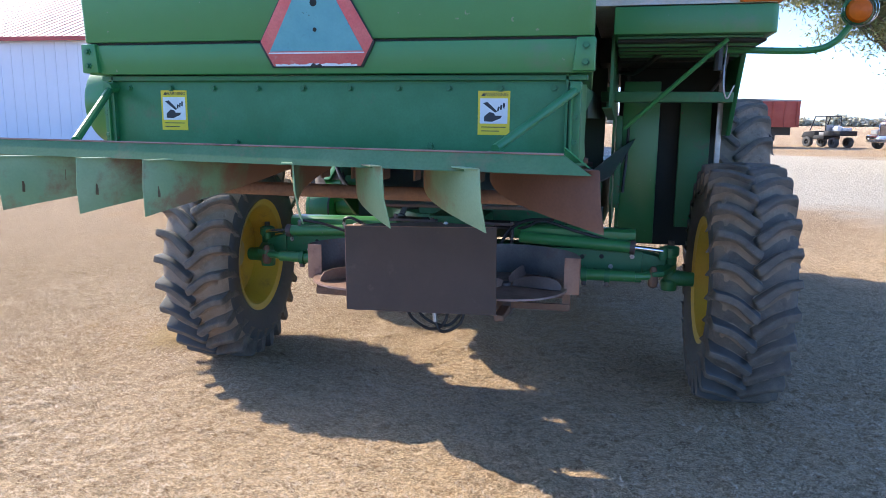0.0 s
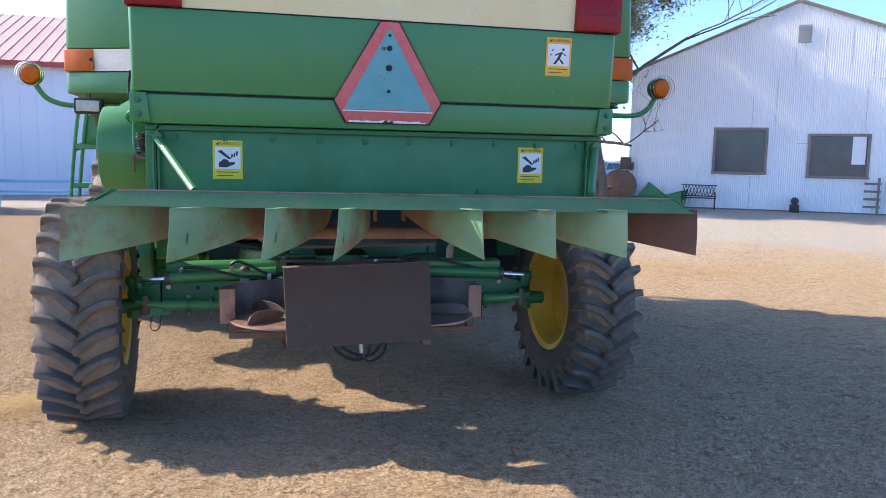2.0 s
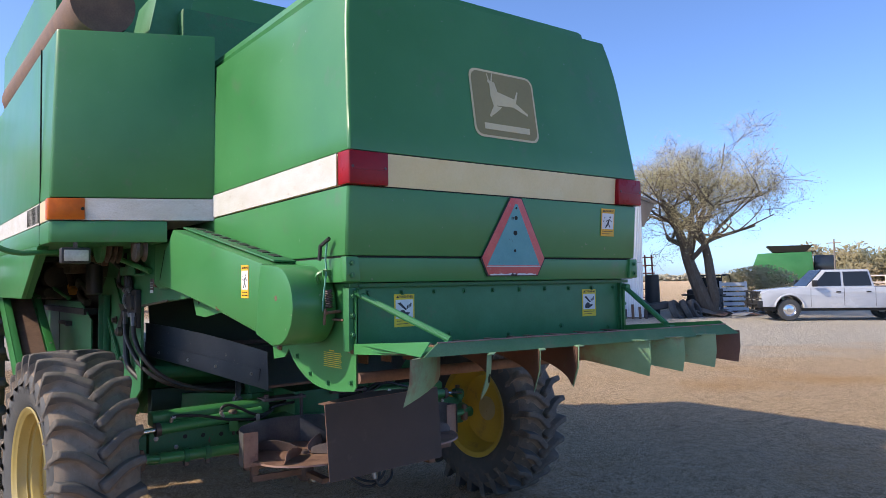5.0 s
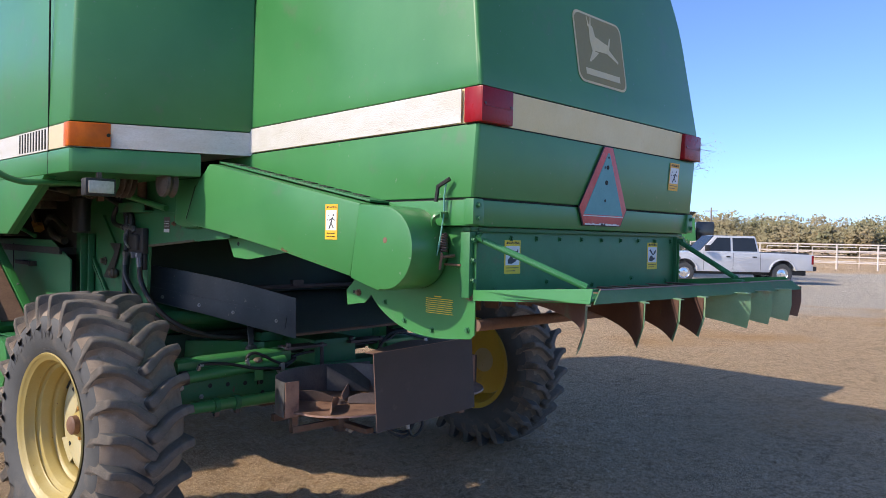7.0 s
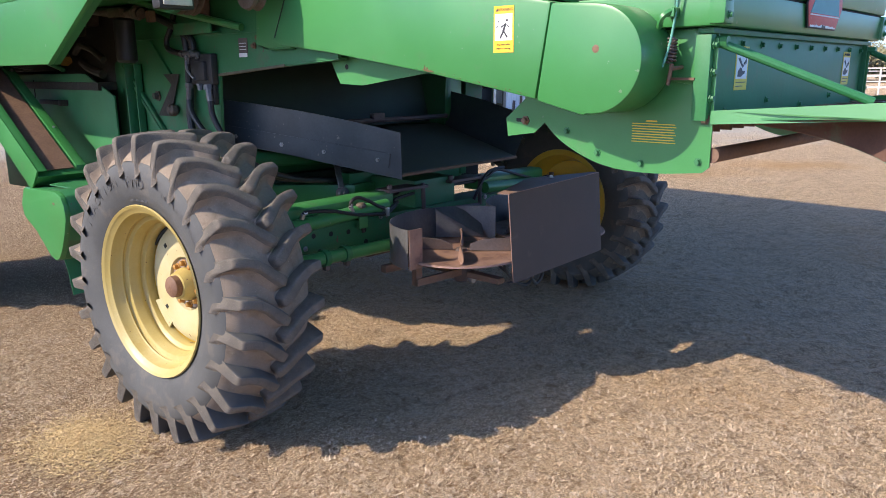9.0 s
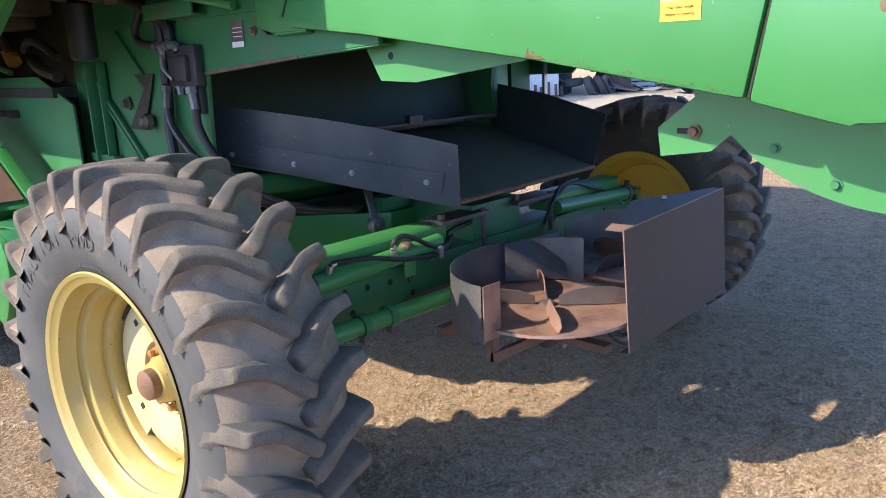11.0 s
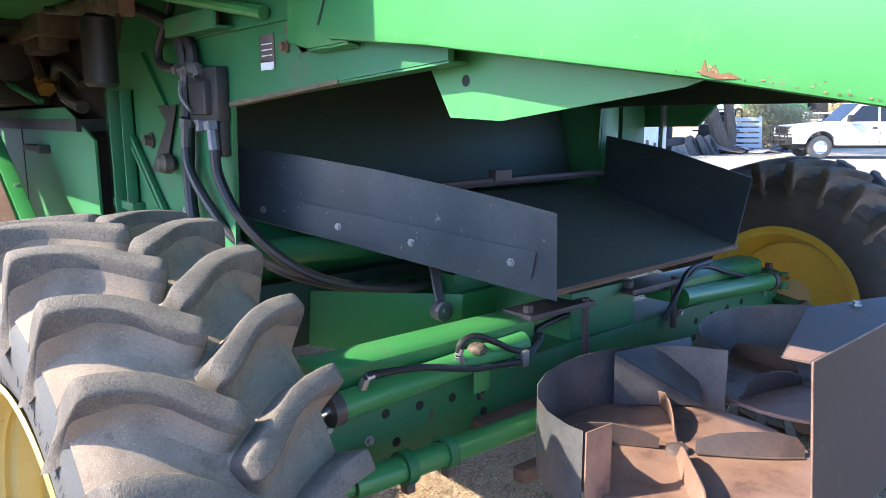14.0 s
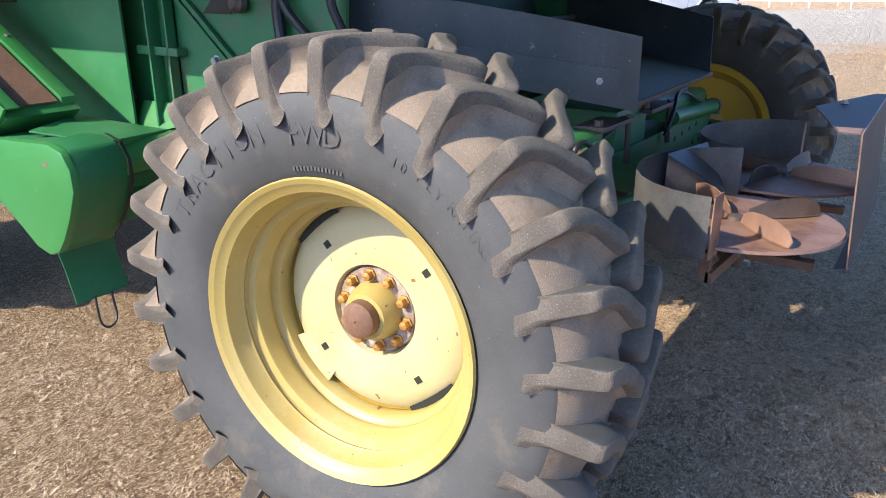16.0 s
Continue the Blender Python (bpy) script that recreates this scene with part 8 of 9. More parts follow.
def pickup(m, paint, name, label, bull=True, crew=True):
    """Pickup truck, nose towards +x of its own frame."""
    t = thing(name, label, "pickup truck", m)
    H = 0.94

    def body(bm):
        prof = [(-3.02, 0.55), (-3.02, 1.18), (-1.05, 1.22), (-1.0, 1.20), (1.25, 1.20), (1.45, 1.24), (2.75, 1.12), (2.95, 0.98), (2.95, 0.52), (2.45, 0.50), (2.40, 0.72), (2.2, 0.93), (1.75, 0.93), (1.52, 0.72), (1.48, 0.46),
                (-1.35, 0.46), (-1.40, 0.74), (-1.6, 0.95), (-2.08, 0.95), (-2.28, 0.74), (-2.32, 0.55)]
        slab(bm, [(x, -H, z) for x, z in prof], (0, 2 * H, 0))
    b = quick("body", paint, t, body, 0.03)
    quick("bed_opening", CAR_BLACK, t, lambda bm: box(bm, -2.92, -1.15, -0.78, 0.78, 1.10, 1.235))
    quick("cab", paint, t, cabshape, 0.06)
    for sy in (-1, 1):
        for x0, x1, k0, k1 in ((-0.90, 0.05, 0.10, 0.0), (0.14, 1.12, 0.0, 0.48)):
            quick("side_window", CAR_GLASS, t, lambda bm: slab(bm, [(x0, sy * 0.805, 1.26), (x1, sy * 0.805, 1.26), (x1 - k1, sy * 0.712, 1.78), (x0 + k0, sy * 0.712, 1.78)], (0, -sy * 0.012, 0)))
        for x in (-0.98, 0.08, 1.22):
            quick("door_seam", CAR_BLACK, t, lambda bm: box(bm, x, x + 0.012, min(sy * H, sy * (H + 0.002)), max(sy * H, sy * (H + 0.002)), 0.52, 1.19))
        for x in (-0.82, 0.2):
            quick("door_handle", CAR_BLACK, t, lambda bm: box(bm, x, x + 0.16, min(sy * H, sy * (H + 0.02)), max(sy * H, sy * (H + 0.02)), 1.02, 1.07), 0.004)
        quick("mirror", CAR_BLACK, t, lambda bm: box(bm, 1.05, 1.2, min(sy * 0.95, sy * 1.13), max(sy * 0.95, sy * 1.13), 1.25, 1.48), 0.02)
        quick("tail_lamp", LENS_RED, t, lambda bm: box(bm, -3.035, -2.95, min(sy * 0.84, sy * 0.945), max(sy * 0.84, sy * 0.945), 0.80, 1.14), 0.008)
        quick("head_lamp", LENS_CLEAR, t, lambda bm: box(bm, 2.85, 2.965, min(sy * 0.62, sy * 0.93), max(sy * 0.62, sy * 0.93), 0.80, 1.0), 0.01)
        for cx1 in (-1.84, 1.97):
            quick("fender_flare", paint, t, lambda bm: tube(bm, [(cx1 + 0.52 * math.cos(q), sy * 0.945, 0.45 + 0.52 * math.sin(q)) for q in (radians(a) for a in range(10, 171, 16))], 0.035, 6))
    quick("windscreen", CAR_GLASS, t, lambda bm: slab(bm, [(1.31, -0.74, 1.24), (1.31, 0.74, 1.24), (0.755, 0.63, 1.83), (0.755, -0.63, 1.83)], (0.02, 0, 0.02)))
    quick("rear_window", CAR_GLASS, t, lambda bm: slab(bm, [(-1.0, -0.66, 1.28), (-1.0, 0.66, 1.28), (-0.895, 0.58, 1.78), (-0.895, -0.58, 1.78)], (-0.02, 0, 0)))
    quick("rear_bumper", CAR_BLACK if bull else CHROME, t, lambda bm: box(bm, -3.16, -2.98, -0.93, 0.93, 0.55, 0.72), 0.03)
    quick("front_bumper", CAR_BLACK if bull else CHROME, t, lambda bm: box(bm, 2.9, 3.1, -0.95, 0.95, 0.48, 0.74), 0.03)
    quick("grille", CAR_BLACK, t, lambda bm: box(bm, 2.90, 2.97, -0.6, 0.6, 0.78, 1.05), 0.01)
    if bull:
        quick("grille_guard", CAR_BLACK, t, lambda bm: ([tube(bm, [(3.14, y, 0.45), (3.14, y, 1.12)], 0.03, 6) for y in (-0.35, 0.35)], [tube(bm, curve_pts([(2.95, -0.95, z), (3.14, -0.8, z), (3.16, 0, z), (3.14, 0.8, z), (2.95, 0.95, z)], 4), 0.026, 6) for z in (0.62, 0.82, 1.08)], [tube(bm, [(3.05, y, 0.62), (3.05, y, 1.08)], 0.02, 6) for y in (-0.85, 0.85, -0.6, 0.6)]), 0, "black tube grille guard")
    for x in (-1.84, 1.97):
        for y in (-0.80, 0.80):
            road_wheel(t, x, y, 0.40, 0.26, CHROME if bull else HUB_CREAM, 0.56)
    quick("underbody", CAR_BLACK, t, lambda bm: box(bm, -2.9, 2.8, -0.6, 0.6, 0.35, 0.6))
    return t


def cabshape(bm):
    lo = [(-1.02, -0.90), (1.40, -0.90), (1.40, 0.90), (-1.02, 0.90)]
    hi = [(-0.86, -0.68), (0.72, -0.66), (0.72, 0.66), (-0.86, 0.68)]
    a = [bm.verts.new((x, y * 0.90, 1.17)) for x, y in lo]
    c = [bm.verts.new((x, y, 1.86)) for x, y in hi]
    bm.faces.new(a)
    bm.faces.new(c)
    for k in range(4):
        bm.faces.new((a[k], a[(k + 1) % 4], c[(k + 1) % 4], c[k]))


pickup(pose(27.8, 14.55, 0, 0, 0, 134.3) @ Matrix.Scale(1.06, 4), CAR_WHITE, "pickup_truck", "white crew cab pickup truck with a black grille guard")
pickup(pose(27.5, 60, 0, 0, 0, 205), CAR_BLUE, "old_pickup", "light blue old pickup parked far off", False)


pickup(pose(24.6, 58.0, 0, 0, 0, 235), CAR_BLUE, "blue_pickup", "faded blue pickup truck parked far off", False)


def jeep():
    t = thing("open_jeep", "dark open-top jeep with a bare roll frame", "jeep", pose(30.5, 22.0, 0, 0, 0, 200))
    quick("body", CAR_BLACK, t, lambda bm: (slab(bm, [(-1.8, -0.75, 0.55), (-1.8, -0.75, 1.15), (-0.9, -0.75, 1.15), (-0.8, -0.75, 0.85), (0.3, -0.75, 0.85), (0.4, -0.75, 1.2), (1.7, -0.7, 1.15), (1.75, -0.7, 0.6)], (0, 1.5, 0)), box(bm, 0.9, 1.8, -0.95, 0.95, 0.85, 0.93)), 0.03)
    quick("roll_frame", CAR_BLACK, t, lambda bm: [tube(bm, curve_pts([(-1.6, y, 1.1), (-1.4, y, 1.75), (-0.6, y, 1.85), (0.35, y, 1.8), (0.55, y, 1.2)], 4), 0.035, 6) for y in (-0.65, 0.65)] + [tube(bm, [(x, -0.65, 1.82), (x, 0.65, 1.82)], 0.03, 6) for x in (-0.6, 0.3)])
    quick("windscreen", CAR_GLASS, t, lambda bm: slab(bm, [(0.52, -0.62, 1.22), (0.52, 0.62, 1.22), (0.40, 0.6, 1.72), (0.40, -0.6, 1.72)], (0.02, 0, 0)))
    for x in (-1.2, 1.25):
        for y in (-0.7, 0.7):
            road_wheel(t, x, y, 0.38, 0.25, CAR_BLACK, 0.5)


jeep()


def tractor():
    """Green field tractor seen side on by the shop, nose towards -x."""
    t = thing("farm_tractor", "old green farm tractor with a dark cab and cream wheel centres", "tractor", pose(-10.9, 24.4, 0, 0, 0, 2))
    quick("hood", GREEN_OLD, t, lambda bm: (box(bm, -3.4, -0.7, -0.38, 0.38, 1.15, 1.75), box(bm, -3.5, -3.3, -0.36, 0.36, 0.85, 1.7)), 0.05)
    quick("chassis", CAR_BLACK, t, lambda bm: (box(bm, -3.3, 0.8, -0.3, 0.3, 0.7, 1.2), box(bm, -2.9, -0.9, -0.45, 0.45, 0.85, 1.3)), 0.02)
    quick("hood_stripe", DECAL_YELLOW, t, lambda bm: box(bm, -3.2, -1.0, -0.386, 0.386, 1.52, 1.57))
    quick("exhaust_stack", STEEL_DARK, t, lambda bm: (tube(bm, [(-1.9, 0, 1.7), (-1.9, 0, 2.0)], 0.05, 8), tube(bm, [(-1.9, 0, 2.0), (-1.92, 0, 2.75)], 0.11, 10), tube(bm, [(-1.92, 0, 2.75), (-1.9, 0, 3.0)], 0.05, 8)))
    quick("air_stack", STEEL_DARK, t, lambda bm: (tube(bm, [(-2.5, 0, 1.7), (-2.5, 0, 2.9)], 0.07, 8), tube(bm, [(-2.5, 0, 2.9), (-2.5, 0, 3.0)], 0.16, 10)))
    cab = quick("cab", CAR_BLACK, t, lambda bm: [tube(bm, [(x, y, 1.3), (x + 0.05, y * 0.95, 2.75)], 0.05, 6) for x in (-0.55, 0.85) for y in (-0.75, 0.75)] + [box(bm, -0.6, 0.95, -0.8, 0.8, 1.15, 1.45)], 0, "dark cab frame")
    quick("cab_roof", GREEN_OLD, cab, lambda bm: box(bm, -0.8, 1.1, -0.9, 0.9, 2.75, 2.98), 0.07)
    quick("cab_glass", CAR_GLASS, cab, lambda bm: (box(bm, -0.5, 0.82, -0.745, -0.735, 1.5, 2.7), box(bm, -0.5, 0.82, 0.735, 0.745, 1.5, 2.7), box(bm, -0.55, -0.54, -0.7, 0.7, 1.5, 2.7), box(bm, 0.86, 0.87, -0.7, 0.7, 1.5, 2.7)))
    for y in (-0.85, 0.85):
        road_wheel(t, 0.45, y, 0.88, 0.5, HUB_CREAM, 0.55, "rear_wheel")
        road_wheel(t, -2.7, y * 0.95, 0.50, 0.3, HUB_CREAM, 0.5, "front_wheel")
    for y in (-1.05, 0.6):
        quick("fender", GREEN_OLD, t, lambda bm: strip(bm, [[(0.45 + 0.98 * math.cos(q), y, 0.88 + 0.98 * math.sin(q)), (0.45 + 0.98 * math.cos(q), y + 0.45, 0.88 + 0.98 * math.sin(q))] for q in (radians(a) for a in range(40, 151, 15))], (0, 0, -0.02)))


tractor()
d_m = pose(-7.1, 25.0, 0, 0, 0, 0)
disc_h = thing("field_implement", "low blue and red field implement frame", "farm implement", d_m)
quick("tool_bar", CAR_BLUE, disc_h, lambda bm: (box(bm, -1.6, 1.4, -0.05, 0.05, 0.75, 0.85), box(bm, -1.6, -1.5, -0.05, 0.05, 0.0, 0.8), box(bm, 1.2, 1.3, -0.05, 0.05, 0.0, 0.8), box(bm, -1.6, 1.4, -0.05, 0.05, 0.45, 0.52)))
quick("red_bar", RUST, disc_h, lambda bm: box(bm, 0.9, 1.5, -0.1, -0.05, 0.62, 0.74))


def semi():
    t = thing("semi_truck", "dull maroon semi tractor truck with a chrome bumper", "truck", pose(17.5, 51.9, 0, 0, 0, -136))

    def hood(bm):
        rings = []
        for x, hw, z0, z1 in ((2.02, 0.52, 0.80, 1.52), (1.90, 0.60, 0.78, 1.66), (1.0, 0.78, 0.78, 1.82), (0.02, 0.98, 0.78, 1.98)):
            rings.append([bm.verts.new(p) for p in ((x, -hw, z0), (x, -hw, z1 - 0.12), (x, -hw * 0.82, z1), (x, hw * 0.82, z1), (x, hw, z1 - 0.12), (x, hw, z0))])
        for p, q in zip(rings, rings[1:]):
            for k in range(6):
                bm.faces.new((p[k], p[(k + 1) % 6], q[(k + 1) % 6], q[k]))
        bm.faces.new(rings[0])
        bm.faces.new(rings[-1])
    quick("hood", CAR_MAROON, t, hood, 0.03)

    def cab(bm):
        rings = []
        for z, x0, x1, hw in ((0.75, -1.45, 0.10, 1.06), (1.95, -1.45, 0.10, 1.06), (2.62, -1.42, -0.14, 0.98), (2.76, -1.30, -0.32, 0.86)):
            rings.append([bm.verts.new(p) for p in ((x0, -hw, z), (x1, -hw, z), (x1, hw, z), (x0, hw, z))])
        for p, q in zip(rings, rings[1:]):
            for k in range(4):
                bm.faces.new((p[k], p[(k + 1) % 4], q[(k + 1) % 4], q[k]))
        bm.faces.new(rings[0])
        bm.faces.new(rings[-1])
    quick("cab", CAR_MAROON, t, cab, 0.05)
    for sy in (-1, 1):
        quick("windscreen_pane", CAR_GLASS, t, lambda bm: slab(bm, [(0.105, sy * 0.04, 2.02), (0.105, sy * 0.96, 2.02), (-0.118, sy * 0.90, 2.56), (-0.118, sy * 0.04, 2.56)], (0.012, 0, 0.004)))
        quick("door_window", CAR_GLASS, t, lambda bm: slab(bm, [(-0.95, sy * 1.066, 1.98), (-0.05, sy * 1.066, 1.98), (-0.24, sy * 1.0, 2.52), (-0.95, sy * 1.0, 2.52)], (0, sy * 0.01, 0)))
        quick("front_fender", CAR_MAROON, t, lambda bm: strip(bm, [[(1.2 + 0.66 * math.cos(q), sy * 0.62, 0.55 + 0.66 * math.sin(q)), (1.2 + 0.66 * math.cos(q), sy * 1.20, 0.55 + 0.62 * math.sin(q))] for q in (radians(a) for a in range(5, 181, 16))], (0, 0, -0.04)))
        quick("head_lamp", LENS_CLEAR, t, lambda bm: box(bm, 1.86, 1.95, min(sy * 0.66, sy * 1.05), max(sy * 0.66, sy * 1.05), 0.92, 1.14), 0.02)
        quick("mirror", STEEL, t, lambda bm: (box(bm, -0.02, 0.06, min(sy * 1.22, sy * 1.38), max(sy * 1.22, sy * 1.38), 2.0, 2.5), tube(bm, [(-0.05, sy * 1.05, 2.5), (0.02, sy * 1.30, 2.52)], 0.02, 5)), 0.01)
        quick("fuel_drum", STEEL, t, lambda bm: lathe(bm, [(-1.3, 0.001), (-1.3, 0.30), (-0.2, 0.30), (-0.2, 0.001)], 16, 'x', (0, sy * 0.85, 0.62)), 0, "dull aluminium fuel tank")
    quick("grille", STEEL_DARK, t, lambda bm: box(bm, 2.0, 2.06, -0.46, 0.46, 0.86, 1.46), 0.03)
    quick("grille_surround", CHROME, t, lambda bm: [box(bm, 2.02, 2.08, y - 0.03, y + 0.03, 0.84, 1.50) for y in (-0.48, 0.0, 0.48)] + [box(bm, 2.02, 2.08, -0.45, 0.45, 1.46, 1.52)], 0.01)
    quick("bumper", CHROME, t, lambda bm: slab(bm, [(2.12, -1.22, 0.40), (2.26, -0.95, 0.40), (2.28, 0.95, 0.40), (2.12, 1.22, 0.40), (1.98, 1.22, 0.40), (1.98, -1.22, 0.40)], (0, 0, 0.42)), 0.04)
    quick("exhaust_stack", STEEL_DARK, t, lambda bm: tube(bm, [(-1.6, 0.9, 0.9), (-1.6, 0.9, 3.1), (-1.7, 0.9, 3.3)], 0.075, 8))
    quick("chassis", CAR_BLACK, t, lambda bm: (box(bm, -6.2, 1.8, -0.5, 0.5, 0.62, 0.92), box(bm, -4.9, -3.6, -0.45, 0.45, 0.92, 1.05)))
    quick("load", CAR_RED, t, lambda bm: (slab(bm, [(-6.4, -1.0, 0.95), (-6.4, -1.0, 1.35), (-3.2, -1.0, 1.35), (-2.4, -1.0, 1.15), (-2.4, -1.0, 0.95)], (0, 2.0, 0)), box(bm, -4.6, -4.3, -1.05, 1.05, 1.3, 2.1), box(bm, -6.3, -4.6, -0.2, 0.2, 1.35, 1.75)), 0.03, "red trailer gooseneck")
    quick("load_pipe", RUST, t, lambda bm: (tube(bm, [(-6.2, -0.7, 1.75), (-2.5, -0.5, 1.85)], 0.16, 8), tube(bm, [(-6.2, 0.3, 1.9), (-3.0, 0.5, 2.2)], 0.12, 8), tube(bm, [(-6.0, 0.8, 1.5), (-2.6, 0.2, 1.6)], 0.1, 8)))
    for x, ys in ((1.2, (-0.98, 0.98)), (-3.7, (-0.95, 0.95)), (-5.0, (-0.95, 0.95))):
        for y in ys:
            road_wheel(t, x, y, 0.50, 0.32, STEEL, 0.5)


semi()


def grain_truck():
    t = thing("grain_truck", "red grain truck bed with a grey tarpaulin", "truck", pose(9.4, 51.8, 0, 0, 0, 3))
    b = quick("bed", CAR_RED, t, lambda bm: box(bm, -3.5, 1.7, -1.2, 1.2, 1.25, 2.85), 0.03)
    quick("bed_post", CAR_RED, b, lambda bm: [box(bm, -3.4 + 0.7 * k, -3.32 + 0.7 * k, -1.26, -1.2, 1.25, 2.8) for k in range(8)])
    quick("tarpaulin", ROOF_GREY, t, lambda bm: slab(bm, [(-3.5, -1.22, 2.85), (-1.0, -1.22, 2.98), (1.72, -1.22, 2.9), (1.72, -1.22, 2.83), (-3.5, -1.22, 2.8)], (0, 2.4, 0)), 0.02)
    quick("chassis", CAR_BLACK, t, lambda bm: (box(bm, -3.4, 1.4, -0.5, 0.5, 0.75, 1.25), box(bm, -0.6, 0.4, -1.0, 1.0, 0.4, 1.1)))
    for x in (-2.4, -1.2):
        for y in (-0.95, 0.95):
            road_wheel(t, x, y, 0.5, 0.4, CAR_BLACK, 0.5)


grain_truck()


def utv():
    t = thing("utility_buggy", "two-seat utility buggy with a dump bed and roll cage", "utility vehicle", pose(13.4, 53.0, 0, 0, 0, 125))
    quick("body", CAR_BLACK, t, lambda bm: (box(bm, -1.5, -0.3, -0.75, 0.75, 0.75, 1.05), box(bm, -0.3, 0.5, -0.7, 0.7, 0.5, 0.75), slab(bm, [(0.5, -0.7, 0.5), (0.5, -0.7, 1.05), (1.3, -0.6, 0.95), (1.5, -0.6, 0.6)], (0, 1.3, 0))), 0.03)
    quick("seat", ROOF_GREY, t, lambda bm: (box(bm, -0.3, 0.2, -0.6, 0.6, 0.75, 0.95), box(bm, -0.35, -0.2, -0.6, 0.6, 0.9, 1.4)), 0.04)
    quick("load", WHITE_METAL, t, lambda bm: (box(bm, -1.3, -0.5, -0.5, 0.3, 1.05, 1.25), box(bm, -1.2, -0.9, 0.2, 0.6, 1.05, 1.35)), 0.06)
    quick("roll_cage", CAR_BLACK, t, lambda bm: [tube(bm, [(-0.35, y, 0.9), (-0.3, y, 1.95), (0.5, y, 1.95), (0.85, y, 1.05)], 0.035, 6) for y in (-0.65, 0.65)] + [tube(bm, [(x, -0.65, 1.95), (x, 0.65, 1.95)], 0.03, 6) for x in (-0.3, 0.5)])
    for x in (-1.0, 1.0):
        for y in (-0.62, 0.62):
            road_wheel(t, x, y, 0.33, 0.28, CAR_BLACK, 0.5)


utv()


def far_combine():
    t = thing("far_combine_harvester", "far green combine harvester half hidden by a tree", "combine harvester", pose(57.0, 32.0, 0, 0, 0, -60))
    quick("body", GREEN, t, lambda bm: (slab(bm, [(-2.5, -1.5, 1.2), (-2.9, -1.5, 2.2), (-2.4, -1.5, 3.6), (1.6, -1.5, 3.7), (1.8, -1.5, 1.2)], (0, 3.0, 0))), 0.1)
    quick("grain_tank", DARK, t, lambda bm: slab(bm, [(-1.2, -1.5, 3.7), (-1.7, -1.7, 4.2), (1.7, -1.7, 4.2), (1.2, -1.5, 3.7)], (0, 3.2, 0)))
    quick("cab", CAR_GLASS, t, lambda bm: box(bm, 1.8, 3.2, -1.0, 1.0, 1.6, 3.4), 0.1)
    for x, r in ((2.0, 0.92), (-1.8, 0.68)):
        for y in (-1.6, 1.6):
            road_wheel(t, x, y, r, 0.6, YELLOW, 0.45)


far_combine()


def fuel_tank():
    x, y = 12.9, 27.6
    t = thing("fuel_tank", "rust stained grey cylindrical fuel tank on a stand", "tank", pose(x, y, 0, 0, 0, -33))
    quick("drum", RUST, t, lambda bm: lathe(bm, [(-0.05, 0.001), (-0.03, 0.60), (0.0, 0.66), (2.6, 0.66), (2.65, 0.001)], 32, 'y', (0, 0, 0.80)), 0, "big rusty drum end")
    quick("stand", STEEL_DARK, t, lambda bm: (box(bm, -0.8, 0.8, 0.1, 0.25, 0, 0.25), box(bm, -0.8, 0.8, 2.2, 2.35, 0, 0.25), box(bm, -0.85, -0.75, 0.1, 2.3, 0, 0.3), box(bm, 0.75, 0.85, 0.1, 2.3, 0, 0.3)))
    quick("pump", STEEL_DARK, t, lambda bm: (box(bm, 0.0, 0.40, 0.2, 0.55, 1.47, 1.95), box(bm, 0.40, 0.52, 0.25, 0.45, 1.45, 1.75)), 0.04)


fuel_tank()

# ---- pipe fence in the distance ----
fence = thing("pipe_fence", "white painted pipe corral fence", "fence", pose(54, 14, 0))
bm = B()
tube(bm, [(0, 0, 0), (0, 0, 1.75)], 0.06, 6)
post_me = mesh_of("post", bm, PIPE_WHITE)
for k in range(26):
    piece("post", post_me, fence, pose(-4.0 + 0.5 * k + (0.8 * k if k > 12 else 0), 13.0 - 2.4 * k, 0))
for z in (0.45, 0.85, 1.25, 1.7):
    quick("rail", PIPE_WHITE, fence, lambda bm: (tube(bm, [(-4.0, 13.0, z), (2.0, -15.8, z)], 0.045, 5), tube(bm, [(2.0, -15.8, z), (18.9, -47.0, z)], 0.045, 5)))
for k in range(10):
    quick("gate_panel", PIPE_WHITE, fence, lambda bm: [tube(bm, [(3.0 + 1.2 * k, 10 - 3.0 * k, z), (4.2 + 1.2 * k, 7.2 - 3.0 * k, z)], 0.035, 5) for z in (0.4, 0.75, 1.1, 1.5)] + [tube(bm, [(3.0 + 1.2 * k, 10 - 3.0 * k, 0), (3.0 + 1.2 * k, 10 - 3.0 * k, 1.5)], 0.035, 5)])
for i, (x, y, h) in enumerate(((86, 42, 6.0), (94, 22, 5.5))):
    pole = thing("utility_pole", "thin wooden utility pole", "pole", pose(x, y, 0))
    quick("pole", WOOD_GREY, pole, lambda bm: tube(bm, [(0, 0, 0), (0, 0, h)], [0.14, 0.09], 8))
    quick("cross_arm", WOOD_GREY, pole, lambda bm: box(bm, -0.06, 0.06, -0.8, 0.8, h - 0.5, h - 0.38))

